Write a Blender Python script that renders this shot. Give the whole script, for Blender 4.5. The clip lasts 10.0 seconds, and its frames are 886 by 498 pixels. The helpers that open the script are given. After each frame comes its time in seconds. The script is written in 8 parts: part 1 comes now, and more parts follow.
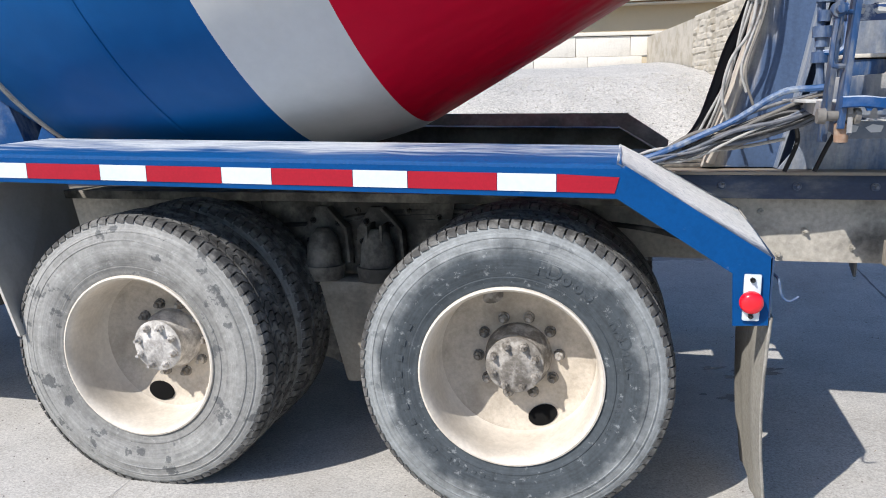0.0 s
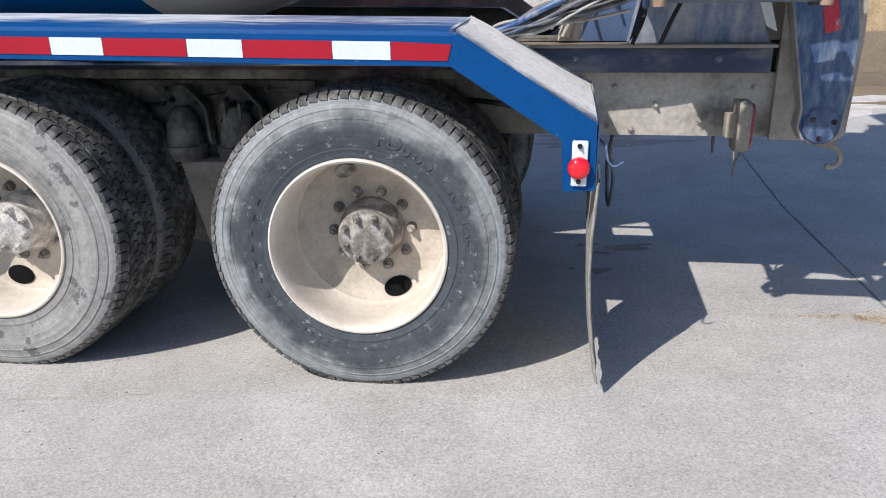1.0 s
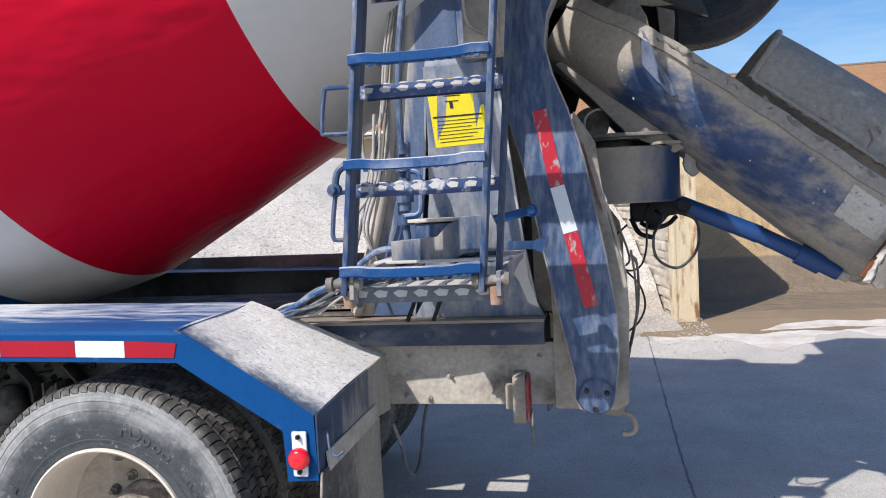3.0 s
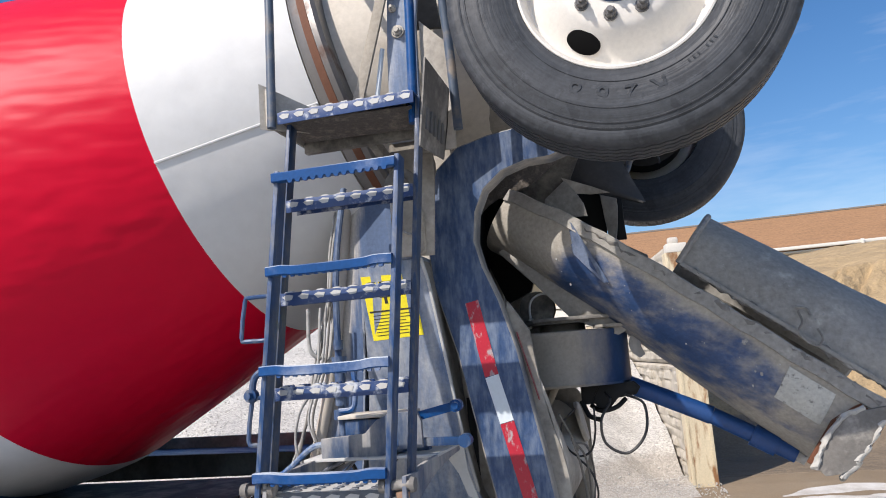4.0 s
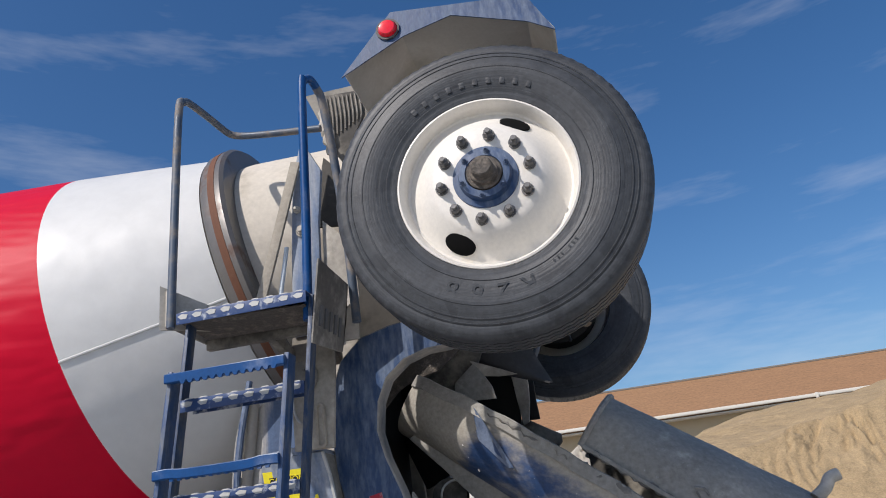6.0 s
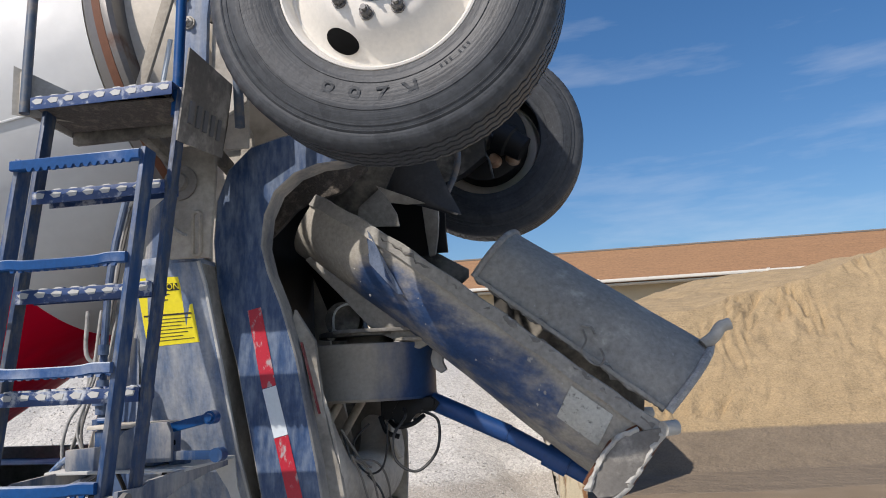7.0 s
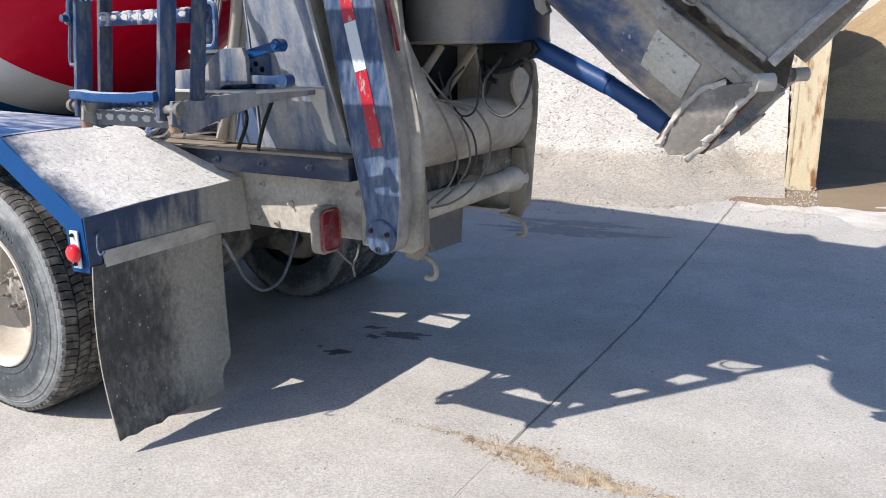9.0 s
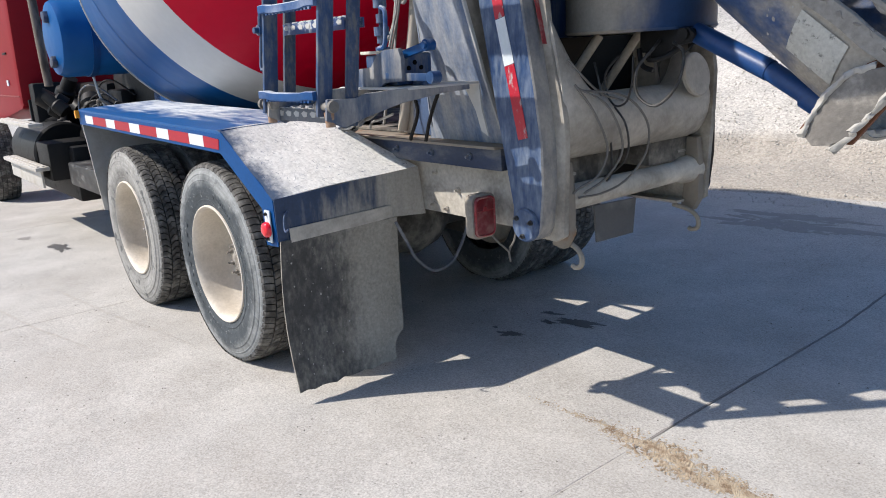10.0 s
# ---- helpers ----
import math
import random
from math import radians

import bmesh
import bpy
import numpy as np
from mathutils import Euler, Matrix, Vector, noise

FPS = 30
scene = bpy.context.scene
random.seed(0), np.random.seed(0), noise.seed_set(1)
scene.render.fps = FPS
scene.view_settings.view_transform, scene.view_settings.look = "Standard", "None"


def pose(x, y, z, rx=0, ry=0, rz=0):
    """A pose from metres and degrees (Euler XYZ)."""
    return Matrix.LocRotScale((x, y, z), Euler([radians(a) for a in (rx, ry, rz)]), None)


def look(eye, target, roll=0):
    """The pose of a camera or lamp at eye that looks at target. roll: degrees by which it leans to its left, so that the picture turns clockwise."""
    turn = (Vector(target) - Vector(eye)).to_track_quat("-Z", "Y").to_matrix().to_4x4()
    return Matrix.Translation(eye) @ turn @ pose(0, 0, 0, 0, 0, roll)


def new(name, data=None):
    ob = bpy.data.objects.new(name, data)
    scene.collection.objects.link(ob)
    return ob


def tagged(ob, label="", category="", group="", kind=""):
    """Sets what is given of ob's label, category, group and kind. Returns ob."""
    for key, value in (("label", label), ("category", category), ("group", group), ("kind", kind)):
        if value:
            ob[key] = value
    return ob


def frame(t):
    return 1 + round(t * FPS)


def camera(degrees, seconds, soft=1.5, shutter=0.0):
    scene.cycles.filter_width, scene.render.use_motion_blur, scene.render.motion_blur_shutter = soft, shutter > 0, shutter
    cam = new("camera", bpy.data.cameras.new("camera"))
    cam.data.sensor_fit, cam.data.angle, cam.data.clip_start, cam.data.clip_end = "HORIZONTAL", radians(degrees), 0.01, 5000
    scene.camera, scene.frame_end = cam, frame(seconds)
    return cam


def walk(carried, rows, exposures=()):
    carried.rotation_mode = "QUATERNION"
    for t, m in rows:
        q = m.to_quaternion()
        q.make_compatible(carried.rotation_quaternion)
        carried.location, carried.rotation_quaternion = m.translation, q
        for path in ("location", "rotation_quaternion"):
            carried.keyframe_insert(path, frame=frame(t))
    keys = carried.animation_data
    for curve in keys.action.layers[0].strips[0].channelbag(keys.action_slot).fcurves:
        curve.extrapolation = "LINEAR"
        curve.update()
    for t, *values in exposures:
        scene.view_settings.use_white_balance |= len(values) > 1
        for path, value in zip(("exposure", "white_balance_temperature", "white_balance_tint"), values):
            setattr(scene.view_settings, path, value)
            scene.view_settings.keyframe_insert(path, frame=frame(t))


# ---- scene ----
cam = camera(61.2, 10.0, soft=1.0)
PATH = [
    (0, (0.079, 0.092, 1.386), (-0.369, 2.0, 0.987), -1.1),
    (0.5, (0.214, 0.033, 1.338), (-0.195, 1.909, 0.777), -1.0),
    (1, (0.384, 0.091, 1.299), (0.106, 1.96, 0.643), -0.8),
    (1.5, (0.65, 0.196, 1.334), (0.476, 2.081, 0.689), -1.4),
    (2, (0.948, 0.206, 1.395), (0.731, 2.125, 0.874), -2.1),
    (2.5, (1.209, 0.177, 1.469), (0.885, 2.124, 1.146), -2.3),
    (2.7, (1.277, 0.196, 1.484), (0.913, 2.149, 1.247), -2.4),
    (3.8, (1.708, 0.27, 1.633), (1.227, 2.198, 1.857), -4.1),
    (4, (1.79, 0.239, 1.647), (1.306, 2.157, 1.944), -4.5),
    (4.5, (1.924, 0.194, 1.673), (1.455, 2.079, 2.148), -5.8),
    (5, (1.98, 0.17, 1.693), (1.551, 2.022, 2.313), -6.8),
    (5.2, (1.998, 0.17, 1.703), (1.587, 2.012, 2.366), -7.0),
    (6.3, (2.089, 0.205, 1.688), (1.805, 2.056, 2.389), -6.4),
    (6.5, (2.127, 0.258, 1.667), (1.854, 2.143, 2.278), -5.3),
    (7, (2.293, 0.454, 1.603), (1.98, 2.403, 1.928), -2.9),
    (7.5, (2.497, 0.538, 1.567), (2.031, 2.482, 1.61), -1.5),
    (8, (2.704, 0.543, 1.541), (2.078, 2.433, 1.357), -0.4),
    (8.5, (2.806, 0.636, 1.49), (2.001, 2.43, 1.124), -0.1),
    (9, (2.966, 0.794, 1.466), (1.955, 2.445, 0.963), -0.6),
    (9.5, (3.133, 0.898, 1.457), (1.813, 2.288, 0.884), -2.3),
    (10, (3.359, 0.979, 1.483), (1.845, 2.18, 0.968), -3.3),
]
walk(cam, [(t, look(eye, target, roll)) for t, eye, target, roll in PATH],
     [(0.0, 0.29, 6540, 11), (0.8, 0.18, 6560, 13), (1.5, 0.18, 6580, 13), (2.5, 0.30, 6720, 14), (4.0, 0.27, 6780, 14), (5.0, -0.06, 6730, 14), (6.5, -0.14, 6680, 13), (7.5, 0.22, 6950, 13),
      (8.5, 0.49, 6930, 13), (9.5, 0.44, 6850, 12), (10.0, 0.37, 6850, 12)])

# ---- light ----
world = bpy.data.worlds.new("world")
scene.world = world
world.use_nodes = True
SUN = Vector((-0.577, -0.812, 1.0)).normalized()
wn, wl = world.node_tree.nodes, world.node_tree.links
sky = wn.new("ShaderNodeTexSky")
sky.sky_type, sky.sun_disc = "NISHITA", False
sky.sun_elevation = math.asin(SUN.z)
sky.sun_rotation = math.atan2(SUN.x, SUN.y)
sky.air_density, sky.dust_density, sky.ozone_density = 1.0, 1.2, 4.0
# thin streaks of high cloud
tc = wn.new("ShaderNodeTexCoord")
mp = wn.new("ShaderNodeMapping")
mp.inputs["Rotation"].default_value = (0.0, 0.12, 0.35)
mp.inputs["Scale"].default_value = (1.6, 1.6, 9.0)
cl = wn.new("ShaderNodeTexNoise")
cl.inputs["Scale"].default_value, cl.inputs["Detail"].default_value, cl.inputs["Roughness"].default_value = 1.3, 6.0, 0.6
cr = wn.new("ShaderNodeValToRGB")
cr.color_ramp.elements[0].position, cr.color_ramp.elements[1].position = 0.50, 0.80
cr.color_ramp.elements[1].color = (0.30, 0.30, 0.30, 1)
mixc = wn.new("ShaderNodeMixRGB")
mixc.inputs["Color2"].default_value = (7.9, 8.2, 8.6, 1)
wl.new(tc.outputs["Generated"], mp.inputs["Vector"])
wl.new(mp.outputs["Vector"], cl.inputs["Vector"])
wl.new(cl.outputs["Fac"], cr.inputs["Fac"])
wl.new(cr.outputs["Color"], mixc.inputs["Fac"])
deep = wn.new("ShaderNodeHueSaturation")
deep.inputs["Hue"].default_value, deep.inputs["Saturation"].default_value = 0.502, 1.25
wl.new(sky.outputs["Color"], deep.inputs["Color"])
wl.new(deep.outputs["Color"], mixc.inputs["Color1"])
wl.new(mixc.outputs["Color"], wn["Background"].inputs["Color"])
wn["Background"].inputs["Strength"].default_value = 0.125
sun = new("sun", bpy.data.lights.new("sun", "SUN"))
sun.data.energy, sun.data.angle, sun.data.color = 4.45, radians(0.5), (1.0, 0.972, 0.935)
sun.matrix_world = look(SUN * 40, (0, 0, 0))


# ---- materials ----
def mat(name, col, rough=0.6, metal=0.0, var=0.18, vscale=5.0, dust=None, amount=0.4, dscale=3.0, soft=0.12, up=0.0,
        stretch=(1, 1, 1), bump=0.15, bscale=70.0, fine=0.12, drough=0.9, spec=0.5, coat=0.0, pebble=0.0, pscale=30.0, wave=0.0, mask="", pbump=1.5, lean=0.0):
    m = bpy.data.materials.new(name)
    m.use_nodes = True
    n, l = m.node_tree.nodes, m.node_tree.links
    b = n["Principled BSDF"]
    b.inputs["Metallic"].default_value = metal
    b.inputs["Specular IOR Level"].default_value = spec
    b.inputs["Coat Weight"].default_value = coat
    b.inputs["Coat Roughness"].default_value = 0.08
    t = n.new("ShaderNodeTexCoord")
    mpp = n.new("ShaderNodeMapping")
    mpp.inputs["Scale"].default_value = stretch
    if lean:
        mpp.vector_type = "TEXTURE"
        mpp.inputs["Rotation"].default_value = (0, lean, 0)
    l.new(t.outputs["Object"], mpp.inputs["Vector"])

    def noise_tex(scale, detail, stretched=True):
        q = n.new("ShaderNodeTexNoise")
        q.inputs["Scale"].default_value, q.inputs["Detail"].default_value, q.inputs["Roughness"].default_value = scale, detail, 0.62
        l.new((mpp if stretched else t).outputs["Vector" if stretched else "Object"], q.inputs["Vector"])
        return q

    def calc(op, a, c):
        q = n.new("ShaderNodeMath")
        q.operation = op
        for i, v in enumerate((a, c)):
            if isinstance(v, (int, float)):
                q.inputs[i].default_value = v
            else:
                l.new(v, q.inputs[i])
        return q.outputs[0]

    big, small = noise_tex(vscale, 5.0), noise_tex(bscale, 3.0, False)
    stones = None
    if pebble:
        stones = n.new("ShaderNodeTexVoronoi")
        stones.inputs["Scale"].default_value = pscale
        l.new(t.outputs["Object"], stones.inputs["Vector"])
        grey = n.new("ShaderNodeSeparateColor")
        l.new(stones.outputs["Color"], grey.inputs["Color"])
    v = calc("ADD", calc("MULTIPLY", calc("SUBTRACT", big.outputs["Fac"], 0.5), 2 * var),
             calc("MULTIPLY", calc("SUBTRACT", small.outputs["Fac"], 0.5), 2 * fine))
    if pebble:
        v = calc("ADD", v, calc("MULTIPLY", calc("SUBTRACT", grey.outputs[0], 0.5), 2 * pebble))
    hsv = n.new("ShaderNodeHueSaturation")
    hsv.inputs["Color"].default_value = (*col, 1)
    l.new(calc("ADD", v, 1.0), hsv.inputs["Value"])
    colour, roughness = hsv.outputs["Color"], None
    if dust:
        d = noise_tex(dscale, 8.0)
        h = calc("ADD", d.outputs["Fac"], amount - 0.5)
        if up:
            g = n.new("ShaderNodeNewGeometry")
            s = n.new("ShaderNodeSeparateXYZ")
            l.new(g.outputs["Normal"], s.inputs[0])
            h = calc("ADD", h, calc("MULTIPLY", s.outputs["Z"], up))
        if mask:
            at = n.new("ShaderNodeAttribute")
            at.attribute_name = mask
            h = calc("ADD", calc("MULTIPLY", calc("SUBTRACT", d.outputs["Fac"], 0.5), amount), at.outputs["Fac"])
        r = n.new("ShaderNodeMapRange")
        r.interpolation_type = "SMOOTHSTEP"
        r.inputs["From Min"].default_value, r.inputs["From Max"].default_value = 0.5 - soft, 0.5 + soft
        l.new(h, r.inputs["Value"])
        dn = n.new("ShaderNodeHueSaturation")
        dn.inputs["Color"].default_value = (*dust, 1)
        l.new(calc("ADD", calc("MULTIPLY", v, 0.8), 1.0), dn.inputs["Value"])
        mx = n.new("ShaderNodeMixRGB")
        l.new(r.outputs[0], mx.inputs["Fac"])
        l.new(colour, mx.inputs["Color1"])
        l.new(dn.outputs["Color"], mx.inputs["Color2"])
        colour = mx.outputs["Color"]
        roughness = calc("ADD", rough, calc("MULTIPLY", r.outputs[0], drough - rough))
    l.new(colour, b.inputs["Base Color"])
    if roughness:
        l.new(roughness, b.inputs["Roughness"])
    else:
        l.new(calc("ADD", calc("MULTIPLY", big.outputs["Fac"], 0.2), rough - 0.1), b.inputs["Roughness"])
    if bump:
        bp = n.new("ShaderNodeBump")
        bp.inputs["Strength"].default_value, bp.inputs["Distance"].default_value = bump, 0.004
        h = small.outputs["Fac"]
        if pebble:
            h = calc("SUBTRACT", h, calc("MULTIPLY", stones.outputs["Distance"], pbump))
        l.new(h, bp.inputs["Height"])
        out = bp
        if wave:
            wv = noise_tex(5.0, 3.0 if wave > 0.03 else 1.0, True)
            b2 = n.new("ShaderNodeBump")
            b2.inputs["Strength"].default_value, b2.inputs["Distance"].default_value = 1.0, wave
            l.new(wv.outputs["Fac"], b2.inputs["Height"])
            l.new(bp.outputs["Normal"], b2.inputs["Normal"])
            out = b2
        l.new(out.outputs["Normal"], b.inputs["Normal"])
    return m


M = {
    "blue": mat("blue_paint", (0.003, 0.055, 0.185), 0.4, dust=(0.46, 0.50, 0.54), amount=0.34, dscale=2.2, up=0.20, stretch=(1, 3.0, 1), var=0.25, bump=0.06, soft=0.15, fine=0.3, spec=0.25),
    "blue_dirty": mat("weathered_blue_paint", (0.012, 0.045, 0.125), 0.42, dust=(0.155, 0.195, 0.255), amount=0.43, dscale=20.0, stretch=(2.0, 2.0, 0.5), var=0.4, bump=0.15, soft=0.25, up=0.1, fine=0.3),
    "arm_edge": mat("dust_covered_arm_edge", (0.10, 0.115, 0.14), 0.6, dust=(0.36, 0.335, 0.295), amount=0.55, dscale=9.0, stretch=(1, 1, 0.6), var=0.3, bump=0.2, soft=0.2, fine=0.3),
    "blue_grey": mat("dusty_blue_steel", (0.03, 0.060, 0.12), 0.5, dust=(0.33, 0.32, 0.30), amount=0.5, dscale=4.0, stretch=(2.2, 2.2, 0.7), var=0.3, bump=0.15, soft=0.16, up=0.15, fine=0.2),
    "grey": mat("cement_dusted_steel", (0.25, 0.228, 0.193), 0.8, dust=(0.56, 0.52, 0.45), amount=0.51, dscale=2.8, var=0.3, bump=0.4, bscale=45, up=0.12, fine=0.35, soft=0.2),
    "grey_dirty": mat("dirty_cement_steel", (0.17, 0.153, 0.128), 0.85, dust=(0.40, 0.37, 0.315), amount=0.48, dscale=3.5, var=0.3, bump=0.4, bscale=45, fine=0.4, soft=0.2),
    "patch": mat("speckled_cement_patch", (0.46, 0.455, 0.41), 0.95, dust=(0.14, 0.138, 0.13), amount=0.36, dscale=45.0, var=0.2, bump=0.9, bscale=80, soft=0.07, fine=0.3),
    "chute": mat("cement_coated_chute", (0.275, 0.262, 0.235), 0.75, dust=(0.46, 0.435, 0.385), amount=0.33, dscale=9.0, var=0.35, vscale=3.0, bump=0.7, bscale=45, up=0.05, fine=0.45, soft=0.10, wave=0.02),
    "chute_blue": mat("worn_chute_paint", (0.022, 0.058, 0.15), 0.5, dust=(0.34, 0.315, 0.27), amount=1.0, dscale=11.0, stretch=(1.5, 1, 0.8), lean=0.3, var=0.35, bump=0.3, soft=0.22, fine=0.45, mask="grime"),
    "crust": mat("dried_concrete_crust", (0.40, 0.388, 0.355), 0.95, dust=(0.25, 0.24, 0.22), amount=0.35, dscale=14, bump=1.0, bscale=60, var=0.25),
    "frame_steel": mat("grimy_frame_rail", (0.42, 0.39, 0.335), 0.75, dust=(0.10, 0.095, 0.085), amount=0.39, dscale=4.5, var=0.28, bump=0.3, bscale=50, soft=0.16, fine=0.45),
    "under": mat("dirty_underbody", (0.075, 0.069, 0.060), 0.85, dust=(0.235, 0.215, 0.18), amount=0.46, dscale=5.0, var=0.3, bump=0.4, bscale=40, fine=0.3),
    "black": mat("black_rubber_hose", (0.02, 0.02, 0.02), 0.5, dust=(0.16, 0.16, 0.15), amount=0.4, dscale=9.0, bump=0.1),
    "hose_blue": mat("blue_overspray_hose", (0.018, 0.045, 0.10), 0.55, dust=(0.22, 0.22, 0.22), amount=0.45, dscale=14.0, bump=0.1, fine=0.3),
    "hose_sky": mat("sky_blue_hose", (0.025, 0.085, 0.22), 0.5, dust=(0.30, 0.34, 0.38), amount=0.42, dscale=16.0, bump=0.1, fine=0.3),
    "hose_grey": mat("dusty_grey_hose", (0.085, 0.095, 0.115), 0.6, dust=(0.26, 0.26, 0.26), amount=0.4, dscale=12.0, bump=0.1),
    "white_hose": mat("grey_white_cable", (0.36, 0.355, 0.335), 0.65, dust=(0.18, 0.175, 0.165), amount=0.42, dscale=14.0, bump=0.1),
    "tread": mat("worn_tread_rubber", (0.055, 0.053, 0.05), 0.8, dust=(0.19, 0.185, 0.17), amount=0.46, dscale=16.0, var=0.35, bump=0.35, bscale=60, fine=0.4),
    "groove": mat("dark_groove_rubber", (0.022, 0.021, 0.02), 0.85, dust=(0.085, 0.08, 0.072), amount=0.42, dscale=18.0, var=0.3, bump=0.3),
    "cream": mat("cream_wheel_paint", (0.66, 0.60, 0.51), 0.55, dust=(0.44, 0.385, 0.31), amount=0.40, dscale=4.0, var=0.12, bump=0.1, fine=0.2, soft=0.22),
    "cream_dirty": mat("dusty_shaded_wheel_paint", (0.50, 0.44, 0.36), 0.7, dust=(0.33, 0.285, 0.225), amount=0.44, dscale=7.0, var=0.2, bump=0.2, fine=0.3, soft=0.2),
    "cream_white": mat("off_white_wheel_paint", (0.70, 0.665, 0.60), 0.42, dust=(0.62, 0.54, 0.42), amount=0.26, dscale=6.0, var=0.06, bump=0.05),
    "void": mat("dark_opening", (0.006, 0.006, 0.006), 0.9, var=0.1, bump=0.0, spec=0.1),
    "hub": mat("cement_caked_hub", (0.15, 0.135, 0.115), 0.85, dust=(0.38, 0.355, 0.32), amount=0.47, dscale=22.0, var=0.3, bump=0.9, bscale=80, fine=0.35),
    "nut": mat("dull_steel_nut", (0.16, 0.155, 0.15), 0.5, metal=0.6, var=0.3, bump=0.3),
    "rust": mat("rusty_steel", (0.13, 0.048, 0.022), 0.8, dust=(0.20, 0.11, 0.06), amount=0.36, dscale=9.0, var=0.35, bump=0.5),
    "rust_dark": mat("crusty_dark_steel", (0.075, 0.065, 0.055), 0.75, dust=(0.17, 0.145, 0.12), amount=0.42, dscale=30.0, var=0.35, bump=1.0, bscale=120, fine=0.4),
    "ear_steel": mat("cement_stained_ear", (0.16, 0.15, 0.135), 0.85, dust=(0.33, 0.31, 0.275), amount=0.43, dscale=12.0, var=0.25, bump=0.5, bscale=60, fine=0.3),
    # oily black steel; on recessed parts this black also paints in the shade
    "soot": mat("oily_and_shade_black", (0.007, 0.007, 0.007), 0.55, dust=(0.026, 0.024, 0.022), amount=0.32, dscale=9.0, var=0.4, bump=0.3, spec=0.3),
    "beam_blue": mat("dark_navy_beam", (0.012, 0.028, 0.07), 0.5, dust=(0.16, 0.165, 0.17), amount=0.40, dscale=6.0, stretch=(0.6, 1, 1.6), var=0.35, bump=0.2, soft=0.16, fine=0.3),
    "red_paint": mat("red_drum_paint", (0.56, 0.0012, 0.024), 0.45, dust=(0.55, 0.008, 0.03), amount=0.2, dscale=2.0, var=0.08, bump=0.04, bscale=20, fine=0.05, drough=0.5, spec=0.13, wave=0.010, stretch=(0.5, 2.2, 2.2)),
    "white_paint": mat("white_drum_paint", (0.60, 0.60, 0.578), 0.42, dust=(0.56, 0.545, 0.50), amount=0.30, dscale=2.0, var=0.05, bump=0.04, bscale=20, fine=0.05, spec=0.3, wave=0.008),
    "blue_paint": mat("blue_drum_paint", (0.002, 0.080, 0.255), 0.40, dust=(0.008, 0.092, 0.255), amount=0.3, dscale=2.0, var=0.10, bump=0.04, bscale=20, fine=0.06, spec=0.14, wave=0.008),
    "drum_rear": mat("cement_stained_drum", (0.54, 0.49, 0.41), 0.75, dust=(0.38, 0.335, 0.27), amount=0.38, dscale=4.0, var=0.15, bump=0.3, bscale=40, fine=0.15),
    "ring_steel": mat("worn_ring_steel", (0.15, 0.14, 0.13), 0.4, metal=0.4, dust=(0.12, 0.06, 0.04), amount=0.35, dscale=6.0, var=0.25),
    "tape_red": mat("red_reflective_tape", (0.34, 0.006, 0.02), 0.4, var=0.15, fine=0.25, bscale=150, bump=0.05, dust=(0.30, 0.12, 0.12), amount=0.18, dscale=14.0, spec=0.3),
    "tape_worn": mat("rubbed_red_tape", (0.42, 0.012, 0.03), 0.4, var=0.15, fine=0.2, bscale=150, bump=0.1, dust=(0.36, 0.30, 0.30), amount=0.40, dscale=38.0, soft=0.06, stretch=(1, 1, 0.5)),
    "tape_white": mat("white_reflective_tape", (0.60, 0.66, 0.69), 0.4, var=0.08, bump=0.05, dust=(0.5, 0.5, 0.5), amount=0.22, dscale=9.0),
    "red_lens": mat("red_lamp_lens", (0.75, 0.008, 0.02), 0.15, var=0.05, bump=0.0, coat=0.5),
    "lens_red": mat("dusty_tail_lamp_lens", (0.17, 0.012, 0.018), 0.3, var=0.15, dust=(0.27, 0.13, 0.12), amount=0.42, dscale=16, fine=0.25),
    "dark_red": mat("dusty_red_lens", (0.26, 0.025, 0.03), 0.35, var=0.2, dust=(0.33, 0.19, 0.17), amount=0.42, dscale=20, fine=0.2),
    "amber": mat("amber_lens", (0.85, 0.33, 0.02), 0.3, bump=0.0),
    "yellow": mat("yellow_sign_face", (0.86, 0.72, 0.03), 0.4, var=0.05, bump=0.03, dust=(0.6, 0.56, 0.3), amount=0.2, dscale=12),
    "ink": mat("black_sign_ink", (0.03, 0.028, 0.025), 0.5, var=0.1, bump=0.0),
    "flap": mat("grimy_rubber_flap", (0.036, 0.037, 0.038), 0.55, dust=(0.29, 0.272, 0.232), amount=0.75, dscale=34.0, stretch=(1, 1.0, 0.5), var=0.4, bump=0.3, bscale=70, soft=0.28, fine=0.6, mask="grime"),
    "rear_blue": mat("streaked_blue_rear_plate", (0.02, 0.045, 0.10), 0.5, dust=(0.34, 0.325, 0.29), amount=1.1, dscale=7.0, stretch=(1, 2.6, 0.5), var=0.35, bump=0.2, soft=0.22, fine=0.4, mask="grime"),
    "stile_blue": mat("rubbed_blue_stile_paint", (0.010, 0.048, 0.135), 0.42, dust=(0.15, 0.165, 0.185), amount=0.43, dscale=22.0, stretch=(1.5, 1.5, 0.4), var=0.35, bump=0.15, soft=0.15, fine=0.35),
    "ladder_blue": mat("dusty_ladder_paint", (0.014, 0.040, 0.095), 0.45, dust=(0.115, 0.12, 0.13), amount=0.46, dscale=30.0, stretch=(1.5, 1.5, 0.5), var=0.4, bump=0.2, soft=0.12, fine=0.4),
